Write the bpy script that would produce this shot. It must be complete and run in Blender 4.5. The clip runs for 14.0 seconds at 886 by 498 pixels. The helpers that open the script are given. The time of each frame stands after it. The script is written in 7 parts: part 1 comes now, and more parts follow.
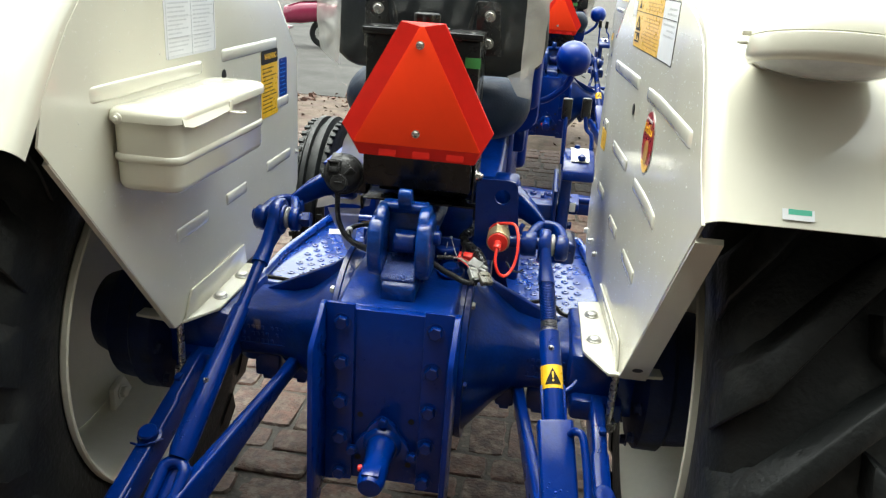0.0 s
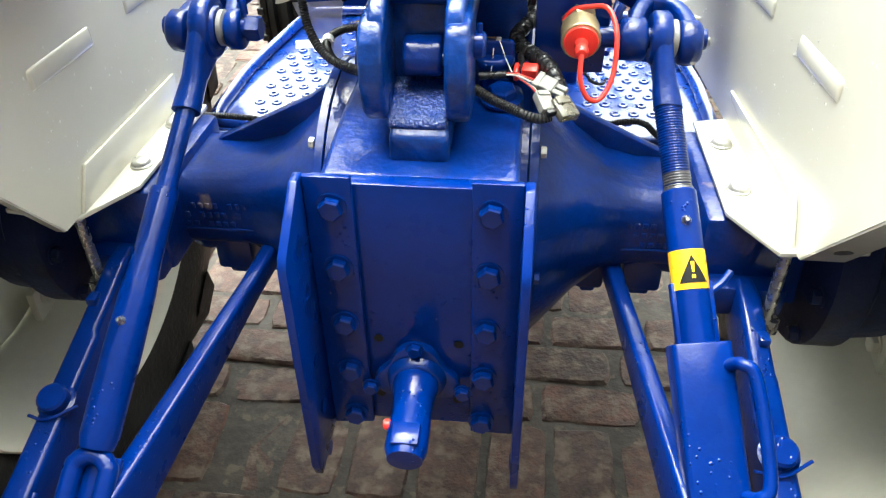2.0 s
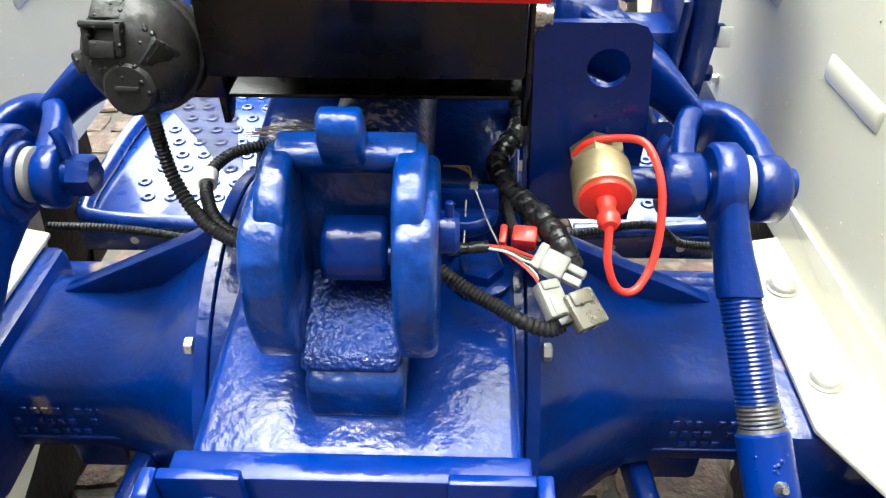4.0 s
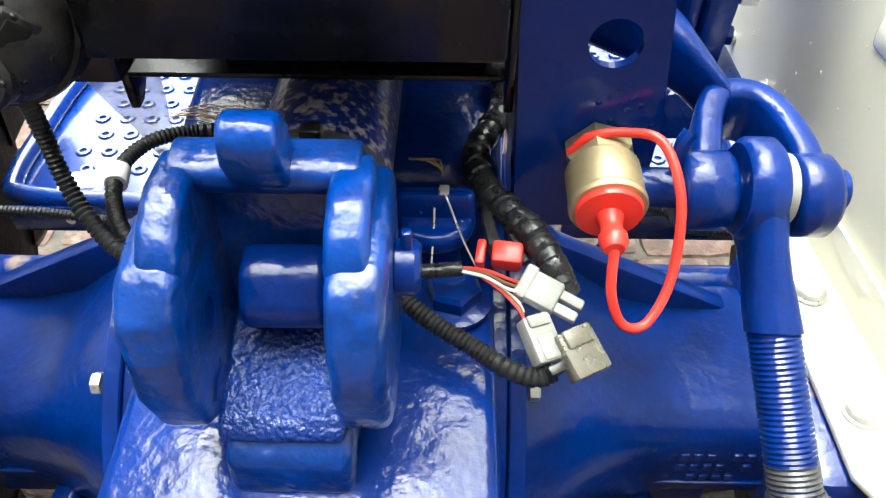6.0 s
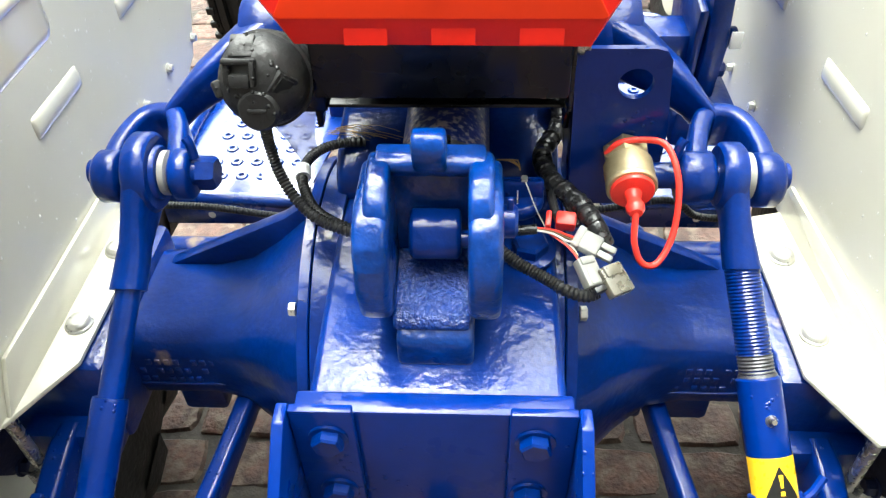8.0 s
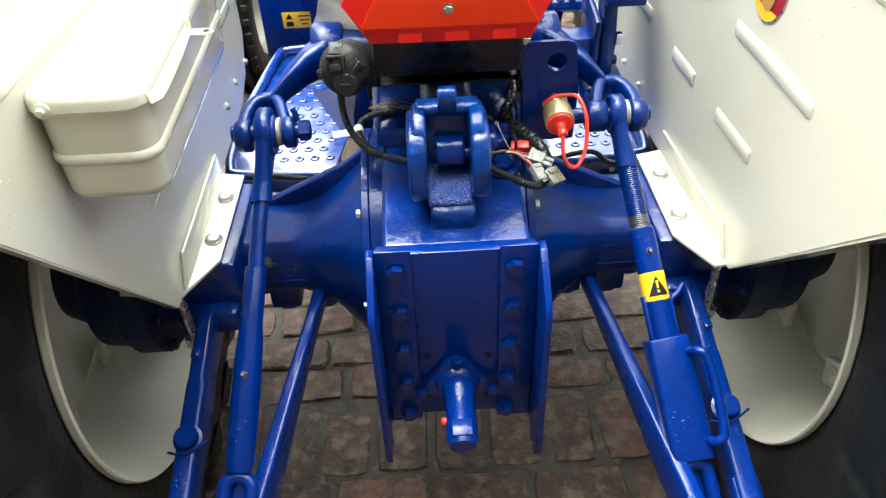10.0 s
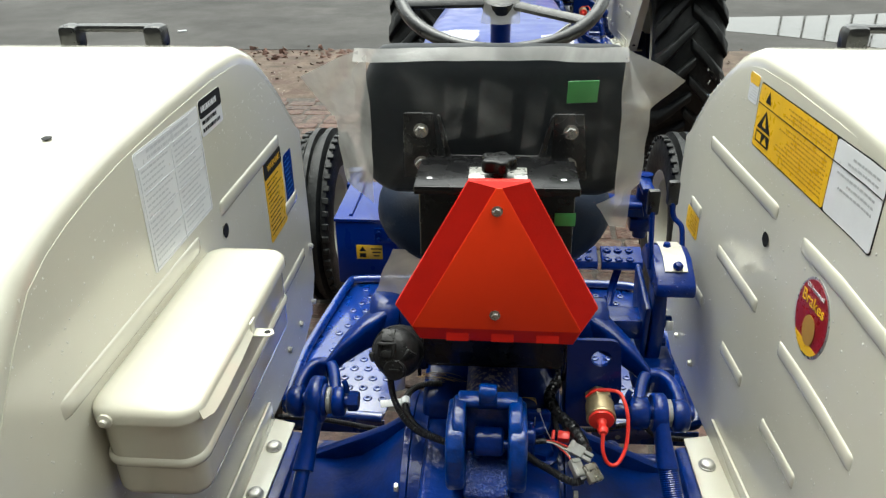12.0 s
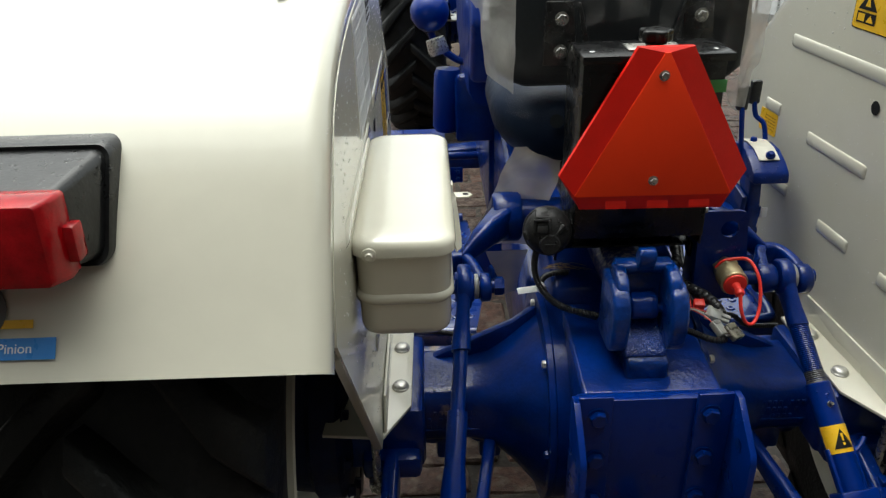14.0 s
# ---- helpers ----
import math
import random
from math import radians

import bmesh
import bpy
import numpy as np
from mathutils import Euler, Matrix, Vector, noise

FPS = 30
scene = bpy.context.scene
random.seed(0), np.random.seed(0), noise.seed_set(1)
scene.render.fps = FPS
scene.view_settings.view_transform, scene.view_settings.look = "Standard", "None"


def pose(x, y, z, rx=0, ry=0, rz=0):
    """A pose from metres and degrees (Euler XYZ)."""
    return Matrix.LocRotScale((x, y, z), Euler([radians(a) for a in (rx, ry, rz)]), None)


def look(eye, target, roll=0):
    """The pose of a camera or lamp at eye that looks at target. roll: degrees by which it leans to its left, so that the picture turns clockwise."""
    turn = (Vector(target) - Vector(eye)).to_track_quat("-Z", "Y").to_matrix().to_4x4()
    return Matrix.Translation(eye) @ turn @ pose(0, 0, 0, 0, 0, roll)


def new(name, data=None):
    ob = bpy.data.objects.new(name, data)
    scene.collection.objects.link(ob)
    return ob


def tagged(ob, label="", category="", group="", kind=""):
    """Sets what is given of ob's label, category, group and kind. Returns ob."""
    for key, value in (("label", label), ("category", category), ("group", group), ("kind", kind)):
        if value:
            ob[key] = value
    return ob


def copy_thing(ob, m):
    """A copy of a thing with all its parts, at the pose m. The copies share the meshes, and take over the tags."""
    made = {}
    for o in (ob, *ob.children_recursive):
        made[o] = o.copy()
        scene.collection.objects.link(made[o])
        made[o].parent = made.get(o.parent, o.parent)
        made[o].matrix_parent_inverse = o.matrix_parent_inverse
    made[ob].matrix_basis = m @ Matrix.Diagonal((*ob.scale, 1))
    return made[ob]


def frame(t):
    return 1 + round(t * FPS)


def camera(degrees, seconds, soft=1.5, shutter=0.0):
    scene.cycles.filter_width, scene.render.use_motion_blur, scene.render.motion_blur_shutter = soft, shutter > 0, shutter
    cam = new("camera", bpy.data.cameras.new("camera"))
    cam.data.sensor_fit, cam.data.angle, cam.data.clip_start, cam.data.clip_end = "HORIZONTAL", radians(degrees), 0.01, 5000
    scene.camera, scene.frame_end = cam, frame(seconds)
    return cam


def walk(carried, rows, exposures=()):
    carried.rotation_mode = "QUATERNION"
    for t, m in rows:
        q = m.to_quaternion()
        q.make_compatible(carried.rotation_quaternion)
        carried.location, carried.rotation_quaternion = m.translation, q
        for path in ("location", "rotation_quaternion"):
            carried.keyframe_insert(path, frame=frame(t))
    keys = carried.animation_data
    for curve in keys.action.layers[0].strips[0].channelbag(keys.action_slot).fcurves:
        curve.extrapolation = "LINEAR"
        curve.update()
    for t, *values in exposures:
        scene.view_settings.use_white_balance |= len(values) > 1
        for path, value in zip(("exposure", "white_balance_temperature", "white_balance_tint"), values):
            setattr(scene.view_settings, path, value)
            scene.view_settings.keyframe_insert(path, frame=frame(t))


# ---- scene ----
cam = camera(60.67, 14.0, soft=1.3)
PATH = [
    (0, (0.2447, 0.2830, 1.4309), (0.0372, 2.1470, 0.7363), 3.91),
    (0.5, (0.2229, 0.4387, 1.3532), (-0.0123, 2.2582, 0.5569), 2.43),
    (1, (0.1188, 0.6217, 1.2776), (0.0092, 2.3572, 0.2898), 3.91),
    (1.5, (0.0730, 0.7468, 1.2449), (0.0152, 2.3806, 0.0928), 2.63),
    (2, (0.1267, 0.8689, 1.2503), (-0.0645, 2.4671, 0.0633), -1.10),
    (2.5, (0.1518, 1.0011, 1.2553), (-0.1723, 2.5650, 0.0515), -2.30),
    (3, (0.1098, 1.1933, 1.2582), (-0.0485, 2.7585, 0.0232), -0.61),
    (3.5, (0.0837, 1.2747, 1.2539), (0.0043, 2.8253, -0.0068), -0.66),
    (3.7, (0.0810, 1.2800, 1.2523), (0.0171, 2.8283, -0.0120), -0.46),
    (5.8, (0.1015, 1.4231, 1.2058), (0.0831, 2.8498, -0.1957), 0.10),
    (6, (0.0963, 1.4217, 1.2087), (0.0766, 2.8564, -0.1846), 0.31),
    (6.5, (0.0888, 1.4343, 1.2016), (0.0680, 2.8850, -0.1750), 0.31),
    (7, (0.0572, 1.4346, 1.2171), (0.0344, 2.8883, -0.1564), 1.32),
    (7.5, (0.0365, 1.3629, 1.2612), (-0.0098, 2.8514, -0.0738), 0.01),
    (8, (0.0478, 1.1991, 1.3584), (-0.0481, 2.6596, -0.0046), -1.96),
    (8.2, (0.0639, 1.1133, 1.4083), (-0.0629, 2.5863, 0.0613), -2.74),
    (10.3, (-0.0333, 0.7013, 1.5802), (0.0074, 2.2496, 0.3149), -2.41),
    (10.5, (-0.0005, 0.7300, 1.6100), (-0.0717, 2.3686, 0.4654), -3.36),
    (11, (0.0073, 0.8162, 1.7011), (-0.1455, 2.3896, 0.4758), -0.02),
    (11.5, (0.0093, 0.7967, 1.7290), (-0.1453, 2.4877, 0.6724), 0.80),
    (12, (0.0171, 0.7716, 1.7230), (-0.1290, 2.5477, 0.8153), -0.82),
    (12.5, (0.0435, 0.7641, 1.7177), (-0.1138, 2.5512, 0.8336), -0.21),
    (13, (0.0278, 0.7416, 1.6898), (-0.1667, 2.5030, 0.7626), 0.32),
    (13.5, (-0.1421, 0.6547, 1.6227), (-0.2351, 2.4347, 0.7156), -0.88),
    (14, (-0.3368, 0.6124, 1.5847), (-0.3181, 2.3933, 0.6746), -1.52),
]
LIGHT = [(t, stops, 6500, tint) for t, stops, tint in ((0, 2.08, 0), (0.5, 2.20, 0), (1.0, 2.72, 0), (1.5, 3.06, 0), (2.5, 3.06, 0), (3.5, 2.92, 0), (6.0, 3.02, 0), (7.0, 3.36, 0), (7.5, 3.42, 0), (8.0, 3.06, 0), (10.3, 2.62, 0), (10.5, 2.54, 0), (11.0, 1.72, 1), (11.5, 1.78, 1), (12.0, 1.46, 1), (12.5, 1.30, 1), (13.5, 1.27, 2), (14.0, 0.90, 3))]
walk(cam, [(t, look(eye, target, roll)) for t, eye, target, roll in PATH], LIGHT)

# ---- world and light ----
world = bpy.data.worlds.new("overcast_sky")
scene.world = world
world.use_nodes = True
wn = world.node_tree
sky = wn.nodes.new("ShaderNodeTexSky")
sky.sky_type, sky.sun_disc = "NISHITA", False
sky.sun_elevation, sky.sun_rotation = radians(74), radians(330)
sky.air_density, sky.dust_density, sky.ozone_density = 1.0, 6.0, 0.6
hsv = wn.nodes.new("ShaderNodeHueSaturation")
hsv.inputs["Saturation"].default_value = 0.15
wn.links.new(sky.outputs[0], hsv.inputs["Color"])
cloud = wn.nodes.new("ShaderNodeMixRGB")
cloud.inputs[0].default_value, cloud.inputs[2].default_value = 0.25, (6.0, 6.1, 6.1, 1)
wn.links.new(hsv.outputs[0], cloud.inputs[1])
wn.links.new(cloud.outputs[0], wn.nodes["Background"].inputs[0])
wn.nodes["Background"].inputs[1].default_value = 0.15
sun_data = bpy.data.lights.new("sun", "SUN")
sun_data.energy, sun_data.angle, sun_data.color = 0.85, radians(70), (1.0, 0.98, 0.94)
sun = new("sun", sun_data)
sun.matrix_basis = look((-0.8, 1.9, 8.0), (0, 0, 0))


# ---- materials ----
def mat(name, base, rough=0.5, metal=0.0, coat=0.0, var=0.12, scale=9.0, bump=0.0, bscale=80.0, wear=None, wear_at=0.68,
        wear_scale=14.0, trans=0.0, alpha=1.0, piece=0.0, rvar=0.08, spec=0.5, drops=0.0, scuff=0.0, ior=1.5, crough=0.07, wear_soft=0.06, gate_at=0.52, scuff_scale=4.0, bdist=0.004, lump=0.0):
    """Painted or natural surface: base colour with a broad and a fine variation, optional wear patches, fine relief and water drops."""
    m = bpy.data.materials.new(name)
    m.use_nodes = True
    nt = m.node_tree
    b = nt.nodes["Principled BSDF"]
    tc = nt.nodes.new("ShaderNodeTexCoord")
    where = tc.outputs["Object"]
    if piece:
        # every piece takes its own stretch of the pattern
        shift = nt.nodes.new("ShaderNodeMath")
        shift.operation, shift.inputs[1].default_value = "MULTIPLY", 60.0
        nt.links.new(nt.nodes.new("ShaderNodeObjectInfo").outputs["Random"], shift.inputs[0])
        moved = nt.nodes.new("ShaderNodeVectorMath")
        moved.operation = "ADD"
        nt.links.new(where, moved.inputs[0])
        nt.links.new(shift.outputs[0], moved.inputs[1])
        where = moved.outputs[0]

    def noise_at(sc, detail=3.0):
        n = nt.nodes.new("ShaderNodeTexNoise")
        n.inputs["Scale"].default_value, n.inputs["Detail"].default_value = sc, detail
        nt.links.new(where, n.inputs["Vector"])
        return n

    def ramp(src, lo, hi, c0, c1):
        r = nt.nodes.new("ShaderNodeValToRGB")
        r.color_ramp.elements[0].position, r.color_ramp.elements[1].position = lo, hi
        r.color_ramp.elements[0].color, r.color_ramp.elements[1].color = c0, c1
        nt.links.new(src, r.inputs[0])
        return r

    def shade(k):
        return tuple(min(1.0, c * k) for c in base) + (1,)

    big = noise_at(scale)
    col = ramp(big.outputs["Fac"], 0.3, 0.7, shade(1 - var), shade(1 + var)).outputs[0]
    fine = noise_at(scale * 11, 4.0)
    mx = nt.nodes.new("ShaderNodeMixRGB")
    mx.blend_type, mx.inputs[0].default_value = "MULTIPLY", 1.0
    nt.links.new(col, mx.inputs[1])
    fr = ramp(fine.outputs["Fac"], 0.25, 0.75, (1 - var * 0.7,) * 3 + (1,), (1, 1, 1, 1))
    nt.links.new(fr.outputs[0], mx.inputs[2])
    col = mx.outputs[0]
    if piece:
        oi = nt.nodes.new("ShaderNodeObjectInfo")
        ge = nt.nodes.new("ShaderNodeNewGeometry")
        ad = nt.nodes.new("ShaderNodeMath")
        ad.operation = "ADD"
        nt.links.new(oi.outputs["Random"], ad.inputs[0])
        nt.links.new(ge.outputs["Random Per Island"], ad.inputs[1])
        fc = nt.nodes.new("ShaderNodeMath")
        fc.operation = "FRACT"
        nt.links.new(ad.outputs[0], fc.inputs[0])
        pr = ramp(fc.outputs[0], 0.0, 1.0, (1 - piece,) * 3 + (1,), (1 + piece * 0.3, 1, 1 - piece * 0.15, 1))
        m2 = nt.nodes.new("ShaderNodeMixRGB")
        m2.blend_type, m2.inputs[0].default_value = "MULTIPLY", 1.0
        nt.links.new(col, m2.inputs[1])
        nt.links.new(pr.outputs[0], m2.inputs[2])
        col = m2.outputs[0]
    rr = ramp(noise_at(scale * 3).outputs["Fac"], 0.3, 0.7, (max(0.02, rough - rvar),) * 3 + (1,), (min(1, rough + rvar),) * 3 + (1,))
    rsock = rr.outputs[0]
    if wear:
        wf = ramp(noise_at(wear_scale, 6.0).outputs["Fac"], wear_at, wear_at + wear_soft, (0, 0, 0, 1), (1, 1, 1, 1))
        m3 = nt.nodes.new("ShaderNodeMixRGB")
        nt.links.new(wf.outputs[0], m3.inputs[0])
        nt.links.new(col, m3.inputs[1])
        m3.inputs[2].default_value = wear + (1,)
        col = m3.outputs[0]
        m4 = nt.nodes.new("ShaderNodeMixRGB")
        nt.links.new(wf.outputs[0], m4.inputs[0])
        nt.links.new(rsock, m4.inputs[1])
        m4.inputs[2].default_value = (0.7, 0.7, 0.7, 1)
        rsock = m4.outputs[0]
    if scuff:
        # pale dried-water rings, dust and fine scratches that dull the gloss
        sn = noise_at(scuff_scale, 8.0)
        sn.inputs["Distortion"].default_value = 2.5
        sf = ramp(sn.outputs["Fac"], 0.50, 0.78, (0, 0, 0, 1), (scuff, scuff, scuff, 1))
        sp = ramp(noise_at(260.0, 2.0).outputs["Fac"], 0.66, 0.74, (0, 0, 0, 1), (scuff * 1.2,) * 3 + (1,))
        ad2 = nt.nodes.new("ShaderNodeMixRGB")
        ad2.blend_type, ad2.inputs[0].default_value = "ADD", 1.0
        nt.links.new(sf.outputs[0], ad2.inputs[1])
        nt.links.new(sp.outputs[0], ad2.inputs[2])
        m5 = nt.nodes.new("ShaderNodeMixRGB")
        nt.links.new(ad2.outputs[0], m5.inputs[0])
        nt.links.new(col, m5.inputs[1])
        m5.inputs[2].default_value = tuple(0.55 * c_ + k_ for c_, k_ in zip(base, (0.16, 0.17, 0.19))) + (1,)
        col = m5.outputs[0]
    nt.links.new(col, b.inputs["Base Color"])
    nt.links.new(rsock, b.inputs["Roughness"])
    b.inputs["Metallic"].default_value = metal
    b.inputs["Coat Weight"].default_value = coat
    b.inputs["Coat Roughness"].default_value = crough
    b.inputs["Coat IOR"].default_value = ior
    b.inputs["Transmission Weight"].default_value = trans
    b.inputs["Alpha"].default_value = alpha
    b.inputs["Specular IOR Level"].default_value = spec
    last = None
    if bump:
        bp = nt.nodes.new("ShaderNodeBump")
        bp.inputs["Strength"].default_value, bp.inputs["Distance"].default_value = bump, bdist
        nt.links.new(noise_at(bscale, 3.0).outputs["Fac"], bp.inputs["Height"])
        last = bp
    if lump:
        # slow waviness of a casting under thick paint, which breaks up the sky's reflection
        bl = nt.nodes.new("ShaderNodeBump")
        bl.inputs["Strength"].default_value, bl.inputs["Distance"].default_value = lump, 0.012
        nt.links.new(noise_at(26.0, 2.0).outputs["Fac"], bl.inputs["Height"])
        if last:
            nt.links.new(last.outputs[0], bl.inputs["Normal"])
        last = bl
    if drops:
        vo = nt.nodes.new("ShaderNodeTexVoronoi")
        vo.inputs["Scale"].default_value = 120.0
        nt.links.new(tc.outputs["Object"], vo.inputs["Vector"])
        dr = ramp(vo.outputs["Distance"], 0.10, 0.26, (1, 1, 1, 1), (0, 0, 0, 1))
        gate = ramp(noise_at(16.0, 2.0).outputs["Fac"], gate_at, gate_at + 0.1, (0, 0, 0, 1), (1, 1, 1, 1))
        mu = nt.nodes.new("ShaderNodeMath")
        mu.operation = "MULTIPLY"
        nt.links.new(dr.outputs[0], mu.inputs[0])
        nt.links.new(gate.outputs[0], mu.inputs[1])
        bd = nt.nodes.new("ShaderNodeBump")
        bd.inputs["Strength"].default_value, bd.inputs["Distance"].default_value = drops, 0.003
        nt.links.new(mu.outputs[0], bd.inputs["Height"])
        if last:
            nt.links.new(last.outputs[0], bd.inputs["Normal"])
        last = bd
    if last:
        nt.links.new(last.outputs[0], b.inputs["Normal"])
        nt.links.new(last.outputs[0], b.inputs["Coat Normal"])
    return m


BLUE = mat("blue_enamel", (0.0, 0.0182, 0.166), 0.32, 0.0, 0.45, 0.22, 7, 0.06, 200, (0.10, 0.10, 0.13), 0.76, 10, drops=0.55, scuff=0.006, spec=0.06, crough=0.06, lump=0.05)
CAST = mat("blue_cast_enamel", (0.0, 0.0202, 0.170), 0.36, 0.0, 0.60, 0.34, 14, 0.18, 130, (0.26, 0.20, 0.16), 0.712, 11, scuff=0.010, spec=0.06, crough=0.12, lump=0.12)
CAST_WORN = mat("worn_blue_casting", (0.0, 0.033, 0.215), 0.34, 0.0, 0.8, 0.45, 22, 0.48, 62, (0.20, 0.20, 0.24), 0.73, 24, scuff=0.06, scuff_scale=16.0, spec=0.10, crough=0.17, wear_soft=0.15, bdist=0.005, lump=0.42)
# casting blue taken near black: wheel-well shade put into the colour
SHADED_CAST = mat("shade_darkened_blue_casting", (0.002, 0.009, 0.050), 0.55, 0.0, 0.0, 0.35, 12, 0.3, 110, (0.012, 0.012, 0.014), 0.52, 7, spec=0.3, wear_soft=0.15)
TREAD = mat("wet_blue_tread_plate", (0.0, 0.028, 0.22), 0.30, 0.0, 0.75, 0.2, 9, 0.10, 40, (0.16, 0.15, 0.14), 0.72, 8, scuff=0.03, spec=0.5, crough=0.10, ior=1.7)
BLUE_CLEAN = mat("blue_panel_enamel", (0.0, 0.022, 0.20), 0.35, 0.0, 0.3, 0.1, 4, 0.08, 50, scuff=0.005, spec=0.15, crough=0.2)
CREAM = mat("cream_enamel", (0.63, 0.61, 0.505), 0.16, 0.0, 0.8, 0.05, 3, 0.035, 30, scuff=0.03, crough=0.05)
CREAM_WET = mat("rain_spotted_cream_enamel", (0.63, 0.61, 0.505), 0.24, 0.0, 0.45, 0.025, 3, 0.012, 30, crough=0.07, rvar=0.02)
CREAM_RIM = mat("cream_rim_paint", (0.65, 0.635, 0.53), 0.40, 0.0, 0.0, 0.07, 6, 0.06, 60, (0.30, 0.26, 0.19), 0.76, 9)
DROP = mat("rain_drop_water", (0.74, 0.73, 0.66), 0.06, 0.0, 1.0, 0.02, 30, spec=0.5)
RED = mat("red_orange_plastic", (1.0, 0.052, 0.011), 0.42, 0.0, 0.0, 0.03, 9, 0.03, 120, spec=0.2)
RED_DEEP = mat("red_reflective_band", (0.72, 0.014, 0.008), 0.36, 0.0, 0.0, 0.05, 30, 0.08, 300, spec=0.3)
RUBBER = mat("tyre_rubber", (0.0125, 0.0140, 0.0140), 0.46, 0.0, 0.0, 0.35, 7, 0.5, 90, (0.032, 0.034, 0.032), 0.56, 9, spec=0.25, wear_soft=0.15)
BLACK = mat("black_painted_steel", (0.005, 0.005, 0.0055), 0.26, 0.0, 0.1, 0.2, 10, 0.06, 70, (0.03, 0.028, 0.025), 0.72, 12, spec=0.35)
PLASTIC = mat("black_plastic", (0.010, 0.0105, 0.011), 0.33, 0.0, 0.35, 0.2, 20, 0.12, 160, drops=0.3, spec=0.35)
HOSE = mat("black_corrugated_hose", (0.014, 0.014, 0.015), 0.42, 0.0, 0.0, 0.2, 30, 0.08, 200)
TAPE = mat("black_tape", (0.016, 0.016, 0.018), 0.3, 0.0, 0.0, 0.25, 40, 0.4, 120)
ZINC = mat("zinc_plated_steel", (0.46, 0.45, 0.42), 0.28, 0.9, 0.0, 0.12, 40, 0.05, 200)
DULL = mat("dull_zinc", (0.62, 0.61, 0.57), 0.34, 0.6, 0.0, 0.12, 60, 0.08, 260, (0.35, 0.32, 0.28), 0.70, 50)
REDCAP = mat("red_rubber_cap", (0.80, 0.035, 0.025), 0.36, 0.0, 0.1, 0.08, 30)
VINYL = mat("navy_vinyl", (0.003, 0.011, 0.032), 0.5, 0.0, 0.0, 0.15, 12, 0.15, 180, spec=0.15)
VINYL_BACK = mat("dark_seat_shell", (0.006, 0.008, 0.010), 0.45, 0.0, 0.0, 0.2, 9, 0.08, 90, spec=0.15)
WHITE_PLASTIC = mat("translucent_white_nylon", (0.55, 0.55, 0.51), 0.38, 0.0, 0.0, 0.18, 60, 0.05, 200, (0.22, 0.19, 0.13), 0.66, 60, trans=0.55, wear_soft=0.15)
PAPER = mat("white_decal_sheet", (0.72, 0.73, 0.74), 0.35, 0.0, 0.2, 0.03, 20)
PRINT = mat("grey_print", (0.52, 0.53, 0.55), 0.5, 0, 0, 0.05, 50)
INK = mat("black_ink", (0.010, 0.010, 0.010), 0.6, 0, 0, 0.05, 50, spec=0.2)
YELLOW = mat("yellow_decal_film", (0.85, 0.50, 0.02), 0.32, 0, 0.2, 0.05, 30)
DECAL_BLUE = mat("blue_enamel", (0.0, 0.022, 0.20), 0.34, 0.0, 0.6, 0.18, 7, 0.06, 260, (0.10, 0.10, 0.13), 0.76, 10, drops=0.5, scuff=0.006, spec=0.12, crough=0.05)
SKY_DECAL = mat("light_blue_decal_film", (0.04, 0.22, 0.60), 0.32, 0, 0.2, 0.05, 30)
GREEN = mat("green_label", (0.07, 0.33, 0.09), 0.4, 0, 0, 0.05, 30)
OVAL_RED = mat("dark_red_sticker", (0.30, 0.010, 0.012), 0.3, 0, 0.2, 0.05, 30)
LENS = mat("red_lamp_lens", (0.36, 0.003, 0.007), 0.14, 0, 0.0, 0.3, 40, 0.12, 150, spec=0.35)
AMBER = mat("amber_lamp_lens", (0.80, 0.22, 0.01), 0.15, 0, 0.6, 0.1, 40)
GLASS = mat("lamp_glass", (0.55, 0.57, 0.58), 0.15, 0, 0.6, 0.1, 30)
BRICK = mat("worn_red_brick", (0.078, 0.042, 0.031), 0.60, 0, 0, 0.50, 30, 1.0, 90, (0.112, 0.086, 0.066), 0.49, 27, piece=0.50, spec=0.3, wear_soft=0.16)
JOINT = mat("muddy_joint_sand", (0.042, 0.034, 0.026), 0.8, 0, 0, 0.45, 20, 0.9, 60, (0.075, 0.060, 0.042), 0.6, 30)
ASPHALT = mat("grey_asphalt", (0.052, 0.050, 0.047), 0.85, 0, 0, 0.25, 0.8, 0.6, 60, (0.085, 0.080, 0.072), 0.60, 0.5, spec=0.2, wear_soft=0.12)
DIRT = mat("reddish_dirt", (0.105, 0.080, 0.062), 0.9, 0, 0, 0.45, 5, 1.0, 30, (0.06, 0.035, 0.026), 0.54, 6, spec=0.2)
WATER = mat("puddle_water", (0.04, 0.038, 0.033), 0.05, 0, 0.0, 0.1, 2, 0.05, 4, spec=0.35)
WALL = mat("plain_plaster", (0.08, 0.075, 0.07), 0.8, 0, 0, 0.15, 2, 0.3, 20)
SCOOTER = mat("maroon_scooter_paint", (0.24, 0.02, 0.06), 0.2, 0, 0.7, 0.1, 6)
STRAW = mat("dry_straw", (0.42, 0.28, 0.12), 0.8, 0, 0, 0.2, 40)
SILVER = mat("aluminium_plate", (0.62, 0.62, 0.58), 0.3, 0.7, 0, 0.1, 40)


